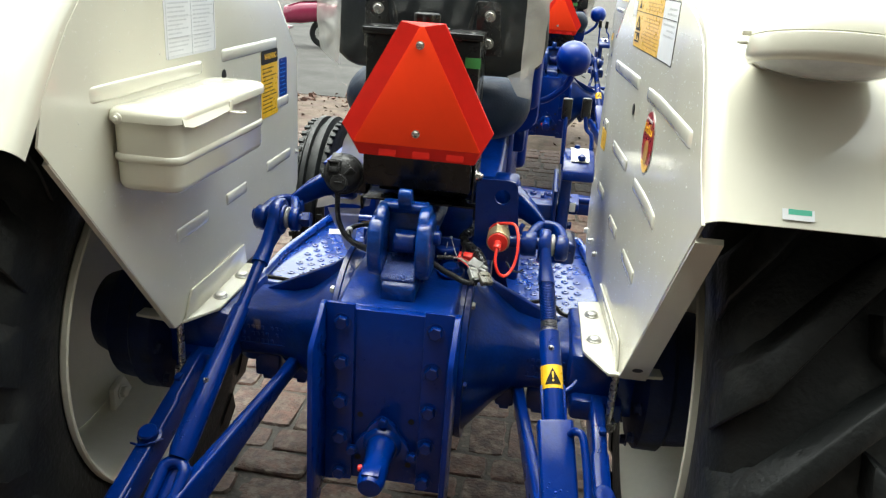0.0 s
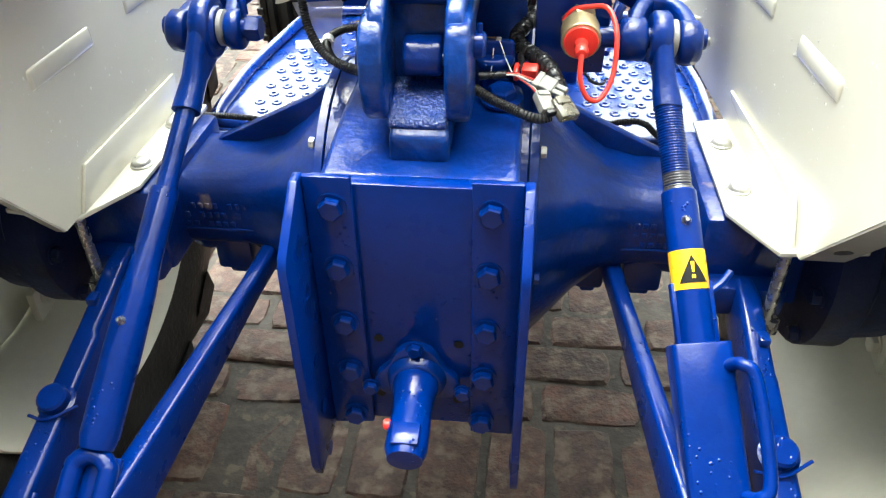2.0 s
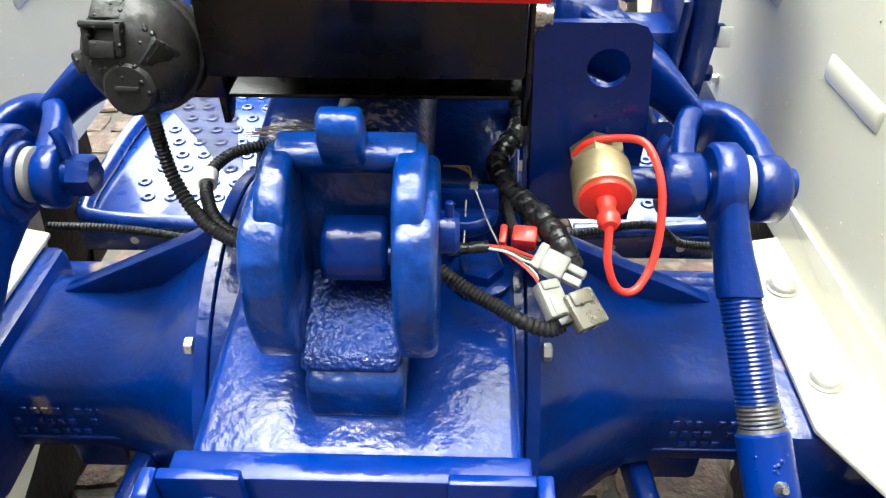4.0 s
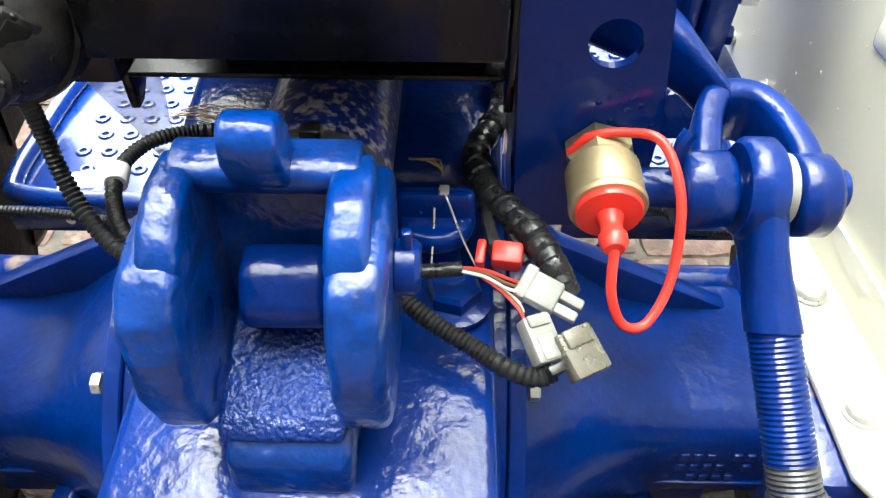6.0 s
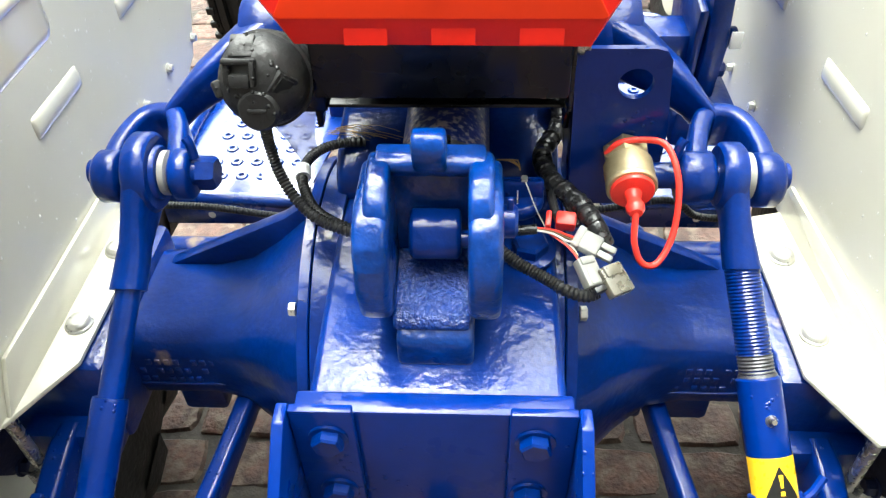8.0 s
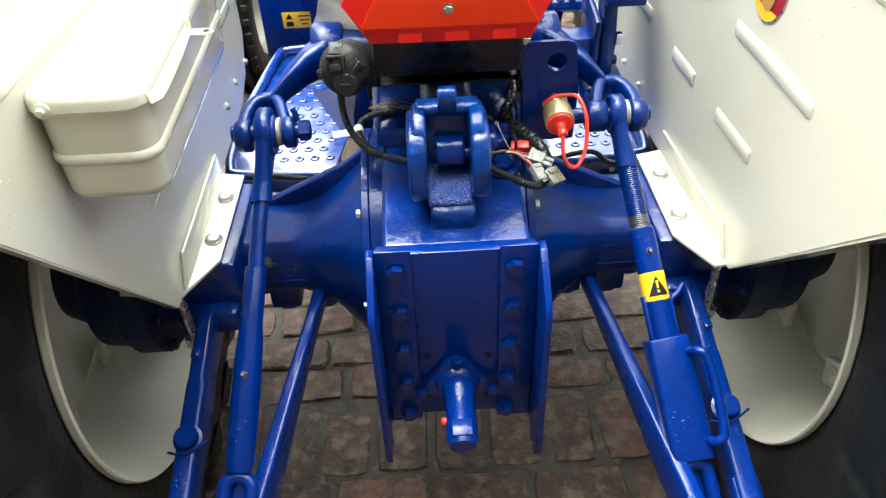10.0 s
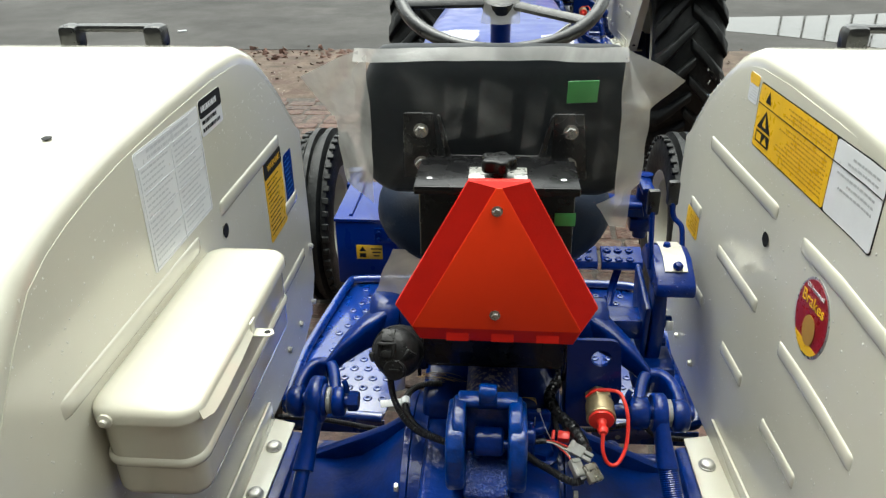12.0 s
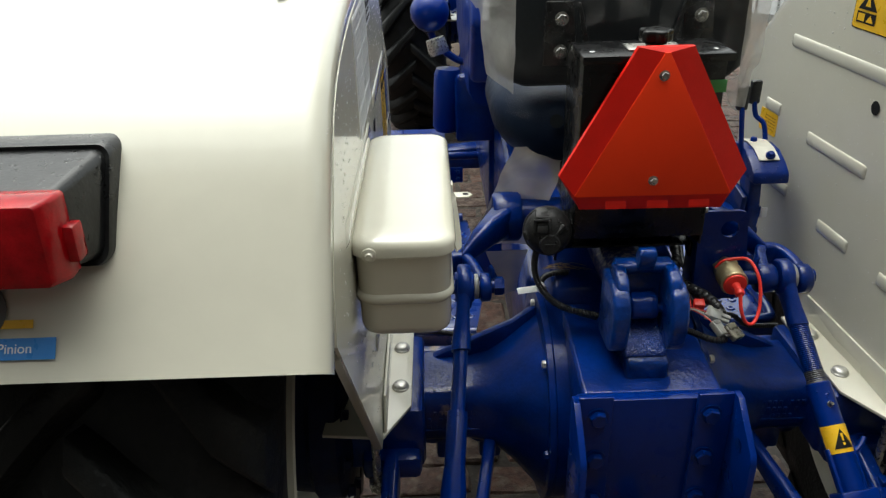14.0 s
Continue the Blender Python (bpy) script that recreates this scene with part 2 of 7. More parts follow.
def film_material():
    """Thin milky polythene: mostly clear, with whitish creases."""
    m = bpy.data.materials.new("polythene_film")
    m.use_nodes = True
    nt = m.node_tree
    b = nt.nodes["Principled BSDF"]
    tc = nt.nodes.new("ShaderNodeTexCoord")
    n = nt.nodes.new("ShaderNodeTexNoise")
    n.inputs["Scale"].default_value, n.inputs["Detail"].default_value, n.inputs["Distortion"].default_value = 7.0, 5.0, 1.2
    nt.links.new(tc.outputs["Object"], n.inputs["Vector"])
    r = nt.nodes.new("ShaderNodeValToRGB")
    r.color_ramp.elements[0].position, r.color_ramp.elements[1].position = 0.55, 0.85
    r.color_ramp.elements[0].color, r.color_ramp.elements[1].color = (0.015, 0.015, 0.015, 1), (0.17, 0.17, 0.17, 1)
    nt.links.new(n.outputs["Fac"], r.inputs[0])
    nt.links.new(r.outputs[0], b.inputs["Alpha"])
    b.inputs["Base Color"].default_value = (0.72, 0.72, 0.70, 1)
    b.inputs["Roughness"].default_value = 0.18
    bp = nt.nodes.new("ShaderNodeBump")
    bp.inputs["Strength"].default_value, bp.inputs["Distance"].default_value = 0.7, 0.01
    nt.links.new(n.outputs["Fac"], bp.inputs["Height"])
    nt.links.new(bp.outputs[0], b.inputs["Normal"])
    return m


FILM = film_material()


def film_dense():
    m = FILM.copy()
    m.name = "folded_polythene"
    r = [n for n in m.node_tree.nodes if n.bl_idname == "ShaderNodeValToRGB"][0]
    r.color_ramp.elements[0].position, r.color_ramp.elements[1].position = 0.35, 0.70
    r.color_ramp.elements[0].color, r.color_ramp.elements[1].color = (0.34, 0.34, 0.34, 1), (0.72, 0.72, 0.72, 1)
    return m


FILM_THICK = film_dense()
FILM_HANG = FILM_THICK.copy()
FILM_HANG.name = "dusty_polythene"
for n_ in FILM_HANG.node_tree.nodes:
    if n_.bl_idname == "ShaderNodeValToRGB":
        n_.color_ramp.elements[0].color, n_.color_ramp.elements[1].color = (0.50, 0.50, 0.50, 1), (0.90, 0.90, 0.90, 1)
FILM_HANG.node_tree.nodes["Principled BSDF"].inputs["Base Color"].default_value = (0.74, 0.69, 0.62, 1)
FILM_CREASE = FILM.copy()
FILM_CREASE.name = "creased_polythene"
for n_ in FILM_CREASE.node_tree.nodes:
    if n_.bl_idname == "ShaderNodeValToRGB":
        n_.color_ramp.elements[0].position, n_.color_ramp.elements[1].position = 0.45, 0.7
        n_.color_ramp.elements[0].color, n_.color_ramp.elements[1].color = (0.0, 0.0, 0.0, 1), (0.16, 0.16, 0.16, 1)


# ---- mesh helpers ----
def merge(bm, tmp):
    me = bpy.data.meshes.new("tmp")
    tmp.to_mesh(me)
    tmp.free()
    bm.from_mesh(me)
    bpy.data.meshes.remove(me)
    return bm


def bevel_sharp(bm, off, seg=2, limit=30):
    if off <= 0:
        return
    bm.normal_update()
    es = [e for e in bm.edges if len(e.link_faces) == 2 and e.calc_face_angle(0) > radians(limit)]
    if es:
        bmesh.ops.bevel(bm, geom=es, offset=off, segments=seg, profile=0.5, affect="EDGES", clamp_overlap=True)


def box(bm, c, s, bev=0.003, rot=None, seg=2):
    t = bmesh.new()
    bmesh.ops.create_cube(t, size=1.0)
    bmesh.ops.scale(t, vec=s, verts=t.verts)
    bevel_sharp(t, min(bev, min(s) * 0.45), seg)
    m = Matrix.Translation(c)
    if rot is not None:
        m = m @ Euler([radians(a) for a in rot]).to_matrix().to_4x4()
    t.transform(m)
    return merge(bm, t)


def prism(bm, poly, axis, d0, d1, bev=0.003, seg=2):
    """A polygon in the plane across axis, pushed out from d0 to d1. axis x: (y, z); y: (x, z); z: (x, y)."""
    t = bmesh.new()

    def at(p, d):
        return {"x": (d, p[0], p[1]), "y": (p[0], d, p[1]), "z": (p[0], p[1], d)}[axis]

    a = [t.verts.new(at(p, d0)) for p in poly]
    b = [t.verts.new(at(p, d1)) for p in poly]
    t.faces.new(a)
    t.faces.new(b[::-1])
    for i in range(len(poly)):
        j = (i + 1) % len(poly)
        t.faces.new((a[i], b[i], b[j], a[j]))
    bmesh.ops.recalc_face_normals(t, faces=t.faces)
    bevel_sharp(t, bev, seg)
    return merge(bm, t)


def frame_of(axis):
    z = Vector(axis).normalized()
    x = z.orthogonal().normalized()
    return x, z.cross(x), z


def lathe(bm, prof, origin, axis, n=32, closed=False):
    """Turns (radius, height) pairs round the axis through origin."""
    x, y, z = frame_of(axis)
    o = Vector(origin)
    rings = []
    t = bmesh.new()
    for r, h in prof:
        if r < 1e-6:
            rings.append([t.verts.new(o + z * h)])
        else:
            rings.append([t.verts.new(o + z * h + (x * math.cos(a) + y * math.sin(a)) * r) for a in (2 * math.pi * i / n for i in range(n))])
    pairs = list(zip(rings, rings[1:])) + ([(rings[-1], rings[0])] if closed else [])
    for a, b in pairs:
        for i in range(n):
            j = (i + 1) % n
            if len(a) == 1 and len(b) > 1:
                t.faces.new((a[0], b[i], b[j]))
            elif len(b) == 1 and len(a) > 1:
                t.faces.new((a[i], a[j], b[0]))
            elif len(a) > 1:
                t.faces.new((a[i], a[j], b[j], b[i]))
    if not closed:
        for ring in (rings[0], rings[-1]):
            if len(ring) > 1:
                t.faces.new(ring)
    bmesh.ops.recalc_face_normals(t, faces=t.faces)
    return merge(bm, t)


def rod(bm, p0, p1, r, r1=None, n=20, bev=0.0):
    p0, p1 = Vector(p0), Vector(p1)
    h = (p1 - p0).length
    r1 = r if r1 is None else r1
    prof = [(r, 0), (r1, h)]
    if bev:
        prof = [(r - bev, 0), (r, bev), (r1, h - bev), (r1 - bev, h)]
    return lathe(bm, prof, p0, p1 - p0, n)


def smooth_path(pts, per=8):
    p = [Vector(q) for q in pts]
    p = [p[0] * 2 - p[1]] + p + [p[-1] * 2 - p[-2]]
    out = []
    for i in range(1, len(p) - 2):
        a, b, c, d = p[i - 1:i + 3]
        for k in range(per):
            t = k / per
            out.append(0.5 * (2 * b + (c - a) * t + (2 * a - 5 * b + 4 * c - d) * t * t + (3 * b - a - 3 * c + d) * t ** 3))
    out.append(p[-2])
    return out


def tube(bm, pts, r, n=10, per=8, ribs=0.0, step=0.004, flat=1.0):
    """A round bar or hose along a smooth line; ribs: depth of corrugation."""
    path = smooth_path(pts, per)
    if ribs:
        fine = []
        for a, b in zip(path, path[1:]):
            k = max(1, round((b - a).length / step))
            fine += [a.lerp(b, i / k) for i in range(k)]
        path = fine + [path[-1]]
    t = bmesh.new()
    rings = []
    up = None
    for i, p in enumerate(path):
        d = (path[min(i + 1, len(path) - 1)] - path[max(i - 1, 0)]).normalized()
        x = d.orthogonal().normalized() if up is None else (up - d * up.dot(d)).normalized()
        up = x
        y = d.cross(x)
        rr = r - (ribs if i % 2 else 0)
        rings.append([t.verts.new(p + (x * math.cos(a) + y * math.sin(a) * flat) * rr) for a in (2 * math.pi * k / n for k in range(n))])
    for a, b in zip(rings, rings[1:]):
        for k in range(n):
            t.faces.new((a[k], a[(k + 1) % n], b[(k + 1) % n], b[k]))
    t.faces.new(rings[0][::-1])
    t.faces.new(rings[-1])
    bmesh.ops.recalc_face_normals(t, faces=t.faces)
    return merge(bm, t)


def loft(bm, rings, bev=0.0, caps=True):
    t = bmesh.new()
    vs = [[t.verts.new(p) for p in ring] for ring in rings]
    n = len(rings[0])
    for a, b in zip(vs, vs[1:]):
        for k in range(n):
            t.faces.new((a[k], a[(k + 1) % n], b[(k + 1) % n], b[k]))
    if caps:
        t.faces.new(vs[0])
        t.faces.new(vs[-1])
    bmesh.ops.recalc_face_normals(t, faces=t.faces)
    bevel_sharp(t, bev)
    return merge(bm, t)


def rounded(w, h, r, n=5):
    """A rounded rectangle round the origin, as 2D points."""
    out = []
    for cx, cy, a0 in ((w / 2 - r, h / 2 - r, 0), (-w / 2 + r, h / 2 - r, 90), (-w / 2 + r, -h / 2 + r, 180), (w / 2 - r, -h / 2 + r, 270)):
        for k in range(n + 1):
            a = radians(a0 + 90 * k / n)
            out.append((cx + r * math.cos(a), cy + r * math.sin(a)))
    return out


def finish(bm, name, material, sharp=38):
    bmesh.ops.remove_doubles(bm, verts=bm.verts, dist=1e-6)
    bm.normal_update()
    for f in bm.faces:
        f.smooth = True
    for e in bm.edges:
        if len(e.link_faces) != 2 or e.calc_face_angle(0) > radians(sharp):
            e.smooth = False
    me = bpy.data.meshes.new(name)
    bm.to_mesh(me)
    bm.free()
    me.materials.append(material)
    return me


def part(name, bm, material, parent, label="", sharp=38):
    ob = new(name, finish(bm, name, material, sharp))
    ob.parent = parent
    if parent.type == "EMPTY":
        ob.matrix_parent_inverse = parent.matrix_basis.inverted()
    return tagged(ob, label)


def thing(name, bm, material, label, category, group="", kind="", sharp=38):
    return tagged(new(name, finish(bm, name, material, sharp)), label, category, group, kind)


BOLTS = {}


def bolt(parent, loc, axis, r=0.011, h=0.009, material=None, name="bolt", washer=True):
    """A hexagon-headed bolt on a washer, its mesh shared by all of one size."""
    material = material or CAST
    key = (r, h, material.name, washer)
    if key not in BOLTS:
        bm = bmesh.new()
        if washer:
            lathe(bm, [(r * 1.25, 0), (r * 1.25, h * 0.22)], (0, 0, 0), (0, 0, 1), 18)
        lathe(bm, [(r, h * 0.2), (r, h * 0.85), (r * 0.85, h)], (0, 0, 0), (0, 0, 1), 6)
        BOLTS[key] = finish(bm, name, material, 25)
    ob = new(name, BOLTS[key])
    ob.parent = parent
    if parent.type == "EMPTY":
        ob.matrix_parent_inverse = parent.matrix_basis.inverted()
    ob.matrix_basis = Matrix.Translation(loc) @ Vector(axis).to_track_quat("Z", "Y").to_matrix().to_4x4()
    return ob


def lettering(name, words, size, m, material, parent, label=""):
    """Raised letters in the built-in font, as a mesh."""
    cu = bpy.data.curves.new(name, "FONT")
    cu.body, cu.size, cu.extrude, cu.align_x, cu.align_y = words, size, 0.0004, "CENTER", "CENTER"
    tmp = bpy.data.objects.new("tmp_text", cu)
    me = bpy.data.meshes.new_from_object(tmp)
    bpy.data.objects.remove(tmp)
    me.materials.clear()
    me.materials.append(material)
    me.transform(m)
    ob = new(name, me)
    ob.parent = parent
    if parent.type == "EMPTY":
        ob.matrix_parent_inverse = parent.matrix_basis.inverted()
    return tagged(ob, label)


# ---- ground ----
def sheet(name, x0, x1, y0, y1, z, material, label, category, n=1):
    bm = bmesh.new()
    box(bm, ((x0 + x1) / 2, (y0 + y1) / 2, z - 0.05), (x1 - x0, y1 - y0, 0.1), 0)
    return thing(name, bm, material, label, category, kind="structure")


ground = sheet("ground", -300, 300, -300, 300, -0.030, JOINT, "muddy sand and earth under the bricks", "ground")
road = sheet("road", -120, 120, 8.75, 26, -0.018, ASPHALT, "worn grey asphalt road with damp patches", "road")

# ---- the tractor ----
T_AT = Matrix.Translation((0, 1.8, 0))
tractor = tagged(new("tractor"), "new blue farm tractor with cream fenders on brick paving", "tractor", "parked tractors")
tractor.matrix_basis = T_AT
AXLE = (1.79, 0.655)


def rear_tyre(bm, side, cx):
    """Farm tyre: round-shouldered carcass with two rows of slanted lugs."""
    w, R, rim = 0.185, 0.615, 0.395
    prof = [(rim, -0.170), (rim + 0.03, -0.183), (rim + 0.09, -0.190), (rim + 0.15, -0.186), (R - 0.035, -0.165), (R - 0.010, -0.12),
            (R, -0.05), (R, 0.05), (R - 0.010, 0.12), (R - 0.035, 0.165), (rim + 0.15, 0.186), (rim + 0.09, 0.190), (rim + 0.03, 0.183), (rim, 0.170)]
    lathe(bm, prof, (cx, *AXLE), (1, 0, 0), 64, closed=True)


LUG_MESH = {}


def lug_mesh(row, R=0.615):
    """One slanted lug of the tyre, round the wheel's own axis."""
    if row not in LUG_MESH:
        t = bmesh.new()
        for a0 in (0.0,):
            secs = []
            for s in range(6):
                u = s / 5
                x = row * (-0.012 + 0.196 * u)
                a = a0 + 0.34 * u ** 1.15
                base = R - 0.004 - 0.02 * max(0, u - 0.5) ** 1.5 * 4
                top = 0.660 - 0.028 * u ** 3
                if s == 5:
                    base, top, x = R - 0.085, R - 0.03, row * 0.192
                hw = (0.026 + 0.016 * u)
                secs.append([(x, r, a + d / r) for r, d in ((base, -hw * 1.25), (top, -hw * 0.8), (top, hw * 0.8), (base, hw * 1.25))])
            vs = [[t.verts.new((x, r * math.cos(a), r * math.sin(a))) for x, r, a in sec] for sec in secs]
            for p, q in zip(vs, vs[1:]):
                for j in range(3):
                    t.faces.new((p[j], p[j + 1], q[j + 1], q[j]))
            t.faces.new(vs[0])
            t.faces.new(vs[-1])
        bmesh.ops.recalc_face_normals(t, faces=t.faces)
        bevel_sharp(t, 0.004, 1)
        LUG_MESH[row] = finish(t, "lug", RUBBER, 40)
    return LUG_MESH[row]


def rear_wheel(side):
    cx = side * 0.735
    bm = bmesh.new()
    rear_tyre(bm, side, cx)
    w = part("rear_wheel", bm, RUBBER, tractor, "big black farm tyre with slanted lugs", 30)
    for row in (-1, 1):
        for k in range(21):
            lg = new("lug", lug_mesh(row))
            lg.parent = w
            lg.matrix_basis = Matrix.Translation((cx, *AXLE)) @ Matrix.Rotation(2 * math.pi * (k + (0.5 if row > 0 else 0)) / 21, 4, "X")
    bm = bmesh.new()
    o = (cx - side * 0.19, *AXLE)
    prof = [(0.392, 0.003), (0.397, 0.0), (0.400, 0.003), (0.400, 0.014), (0.392, 0.022), (0.372, 0.06), (0.352, 0.10), (0.345, 0.19), (0.352, 0.27), (0.372, 0.32), (0.392, 0.365),
            (0.408, 0.37), (0.408, 0.378), (0.39, 0.38), (0.362, 0.32), (0.342, 0.27), (0.335, 0.19), (0.342, 0.10), (0.362, 0.06), (0.382, 0.018)]
    lathe(bm, prof, o, (side, 0, 0), 72, closed=True)
    part("rim", bm, CREAM_RIM, w, "cream-painted steel rim")
    bm = bmesh.new()
    lathe(bm, [(0.0, 0.305), (0.10, 0.305), (0.13, 0.285), (0.22, 0.275), (0.30, 0.245), (0.337, 0.235), (0.337, 0.245), (0.30, 0.257), (0.22, 0.288), (0.0, 0.315)], o, (side, 0, 0), 48, closed=True)
    part("wheel_disc", bm, CREAM_RIM, w, "cream-painted dished wheel disc")
    for k in range(8):
        a = 2 * math.pi * k / 8 + 0.25
        bm = bmesh.new()
        c = (o[0] + side * 0.195, AXLE[0] + 0.305 * math.cos(a), AXLE[1] + 0.305 * math.sin(a))
        d = Vector((0, math.cos(a), math.sin(a)))
        tt = Vector((0, -math.sin(a), math.cos(a)))
        loft(bm, [[Vector(c) + tt * u * 0.045 + d * v + Vector((side * x, 0, 0)) for u, v in ((-1, 0.032), (1, 0.032), (0.6, -0.03), (-0.6, -0.03))] for x in (-0.004, 0.012)], 0.003)
        part("rim_lug", bm, CREAM_RIM, w)
        bolt(w, (c[0] - side * 0.004, c[1], c[2]), (-side, 0, 0), 0.016, 0.014, CREAM_RIM, "rim_bolt")
    # final drive casting inside the wheel, its blue darkened to paint in shade
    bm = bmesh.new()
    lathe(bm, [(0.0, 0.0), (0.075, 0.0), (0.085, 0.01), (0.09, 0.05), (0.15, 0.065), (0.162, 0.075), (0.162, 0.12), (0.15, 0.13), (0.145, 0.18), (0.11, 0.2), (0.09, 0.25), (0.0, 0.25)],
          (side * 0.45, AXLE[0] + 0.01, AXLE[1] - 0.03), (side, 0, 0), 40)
    fd = part("final_drive", bm, SHADED_CAST, tractor, "blue cast final drive housing")
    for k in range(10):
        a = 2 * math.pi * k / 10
        bolt(fd, (side * 0.515, AXLE[0] + 0.01 + 0.15 * math.cos(a), AXLE[1] - 0.03 + 0.15 * math.sin(a)), (-side, 0, 0), 0.011, 0.014, SHADED_CAST)
    return w


for sd in (-1, 1):
    rear_wheel(sd)

# fenders
TOP = [(1.180, 1.170), (1.197, 1.192), (1.232, 1.238), (1.272, 1.292), (1.312, 1.340), (1.357, 1.382), (1.405, 1.404), (1.455, 1.418), (1.52, 1.430), (1.60, 1.440), (1.743, 1.449),
       (1.91, 1.455), (2.02, 1.453), (2.07, 1.446), (2.13, 1.425), (2.19, 1.387), (2.27, 1.325), (2.345, 1.253), (2.398, 1.195)]


def inward(pts):
    out = []
    for i in range(len(pts)):
        a, b = Vector(pts[max(i - 1, 0)]), Vector(pts[min(i + 1, len(pts) - 1)])
        d = (b - a).normalized()
        out.append(Vector((d.y, -d.x)))
    return out


RIBS = {-1: [(1.212, 1.370, 1.774), (1.224, 1.868, 2.222), (1.068, 2.215, 2.305), (0.897, 1.622, 1.770), (0.902, 1.869, 1.990), (0.915, 2.130, 2.320)],
        1: [(1.233, 1.330, 1.775), (1.238, 1.864, 2.205), (1.056, 1.515, 1.775), (1.066, 1.872, 2.082), (1.086, 2.200, 2.266), (0.906, 1.640, 1.775), (0.914, 1.874, 1.984), (0.930, 2.115, 2.218)]}


def fender(side):
    x0, x1, r = side * (0.438 if side < 0 else 0.457), side * 0.955, 0.024
    nrm = inward(TOP)
    t = bmesh.new()
    rows = []
    for p, n in zip(TOP, nrm):
        p = Vector(p)
        sec = [(x0, p + n * (r + 0.012))]
        for k in range(7):
            a = radians(90 * k / 6)
            sec.append((x0 + side * r * (1 - math.cos(a)), p + n * r * (1 - math.sin(a))))
        for k in range(1, 6):
            sec.append((x0 + (x1 - x0) * (0.1 + 0.8 * k / 6), p))
        for k in range(7):
            a = radians(90 * k / 6)
            sec.append((x1 - side * r * (1 - math.sin(a)), p + n * r * (1 - math.cos(a))))
        sec.append((x1, p + n * (r + 0.05)))
        rows.append([t.verts.new((x, q.x, q.y)) for x, q in sec])
    for a, b in zip(rows, rows[1:]):
        for k in range(len(a) - 1):
            t.faces.new((a[k], a[k + 1], b[k + 1], b[k]))
    bmesh.ops.recalc_face_normals(t, faces=t.faces)
    bmesh.ops.solidify(t, geom=t.faces[:], thickness=0.0025)
    bm = merge(bmesh.new(), t)
    fen = part("fender", bm, CREAM, tractor, "glossy cream steel fender wet with raindrops")
    # inner panel
    up = [Vector(p) + n * (r + 0.006) for p, n in zip(TOP, nrm)]
    rear, low = (1.236, 1.594) if side < 0 else (1.188, 1.614)
    poly = [(rear, 1.160)] + [tuple(q) for q in up[2:-1]] + [(2.385, 1.19), (2.392, 0.98), (2.388, 0.815), (2.335, 0.738), (2.25, 0.709), (low, 0.709)]
    bm = bmesh.new()
    prism(bm, poly, "x", x0 - side * 0.001, x0 + side * 0.003, 0)
    part("inner_panel", bm, CREAM_WET, fen, "cream sheet-metal inner panel with pressed ribs")
    for z, y0, y1 in RIBS[side]:
        bm = bmesh.new()
        rings = []
        for f_, g_ in ((0, 0.1), (0.012, 0.5), (0.026, 0.85), (0.045, 1), (0.3, 1), (0.7, 1), (0.955, 1), (0.974, 0.85), (0.988, 0.5), (1, 0.1)):
            yk = y0 + (y1 - y0) * f_
            rings.append([(x0 - side * (0.0004 + 0.0042 * g_ * math.cos(a_) ** 0.8), yk, z + 0.0135 * (0.75 + 0.25 * g_) * math.sin(a_)) for a_ in (radians(-90 + 180 * i / 10) for i in range(11))])
        loft(bm, rings)
        part("rib", bm, CREAM, fen, "", 70)
    # rain drops standing on the panel
    rnd_d = random.Random(40 + side)
    bm = bmesh.new()
    for k in range(1500):
        y_, z_ = rnd_d.uniform(1.30, 2.30), 1.36 - 0.62 * rnd_d.random() ** 1.5
        if z_ < 1.16 and y_ < 1.62 - (z_ - 0.72) * 0.85:
            continue
        r_ = 0.0005 + 0.0016 * rnd_d.random() ** 3.5
        n_ = 6
        ring = [bm.verts.new((x0 - side * 0.0012, y_ + r_ * math.cos(q_), z_ + r_ * 1.15 * math.sin(q_))) for q_ in (2 * math.pi * i / n_ for i in range(n_))]
        mid_ = [bm.verts.new((x0 - side * (0.0012 + r_ * 0.38), y_ + 0.62 * r_ * math.cos(q_), z_ + 0.62 * r_ * 1.15 * math.sin(q_) - 0.1 * r_)) for q_ in (2 * math.pi * i / n_ for i in range(n_))]
        tip_ = bm.verts.new((x0 - side * (0.0012 + r_ * 0.5), y_, z_ - 0.1 * r_))
        for i in range(n_):
            j = (i + 1) % n_
            bm.faces.new((ring[i], ring[j], mid_[j], mid_[i]))
            bm.faces.new((mid_[i], mid_[j], tip_))
    bmesh.ops.recalc_face_normals(bm, faces=bm.faces)
    tagged(part("rain_drop", bm, DROP, fen, "small rain drops", 80), kind="stuff")
    # lip along the lower rear edge
    lw, lu = (0.012, 0.010) if side < 0 else (0.05, 0.035)
    bm = bmesh.new()
    loft(bm, [[(x0, low - 0.002, 0.709), (x0 + side * lw, low - 0.002, 0.709), (x0 + side * lw, low + 0.002, 0.715), (x0, low + 0.002, 0.715)],
              [(x0, rear + 0.02, 1.13), (x0 + side * lu, rear + 0.02, 1.13), (x0 + side * lu, rear + 0.026, 1.136), (x0, rear + 0.026, 1.136)]])
    part("edge_lip", bm, CREAM, fen)
    if side > 0:
        bm = bmesh.new()
        lathe(bm, [(0.0, 0), (0.009, 0), (0.010, 0.0008)], (x0 + 0.024, 1.5705, 0.752), (0, -0.745, -0.667), 18)
        part("lip_hole", bm, INK, fen)
    # outer panel
    bm = bmesh.new()
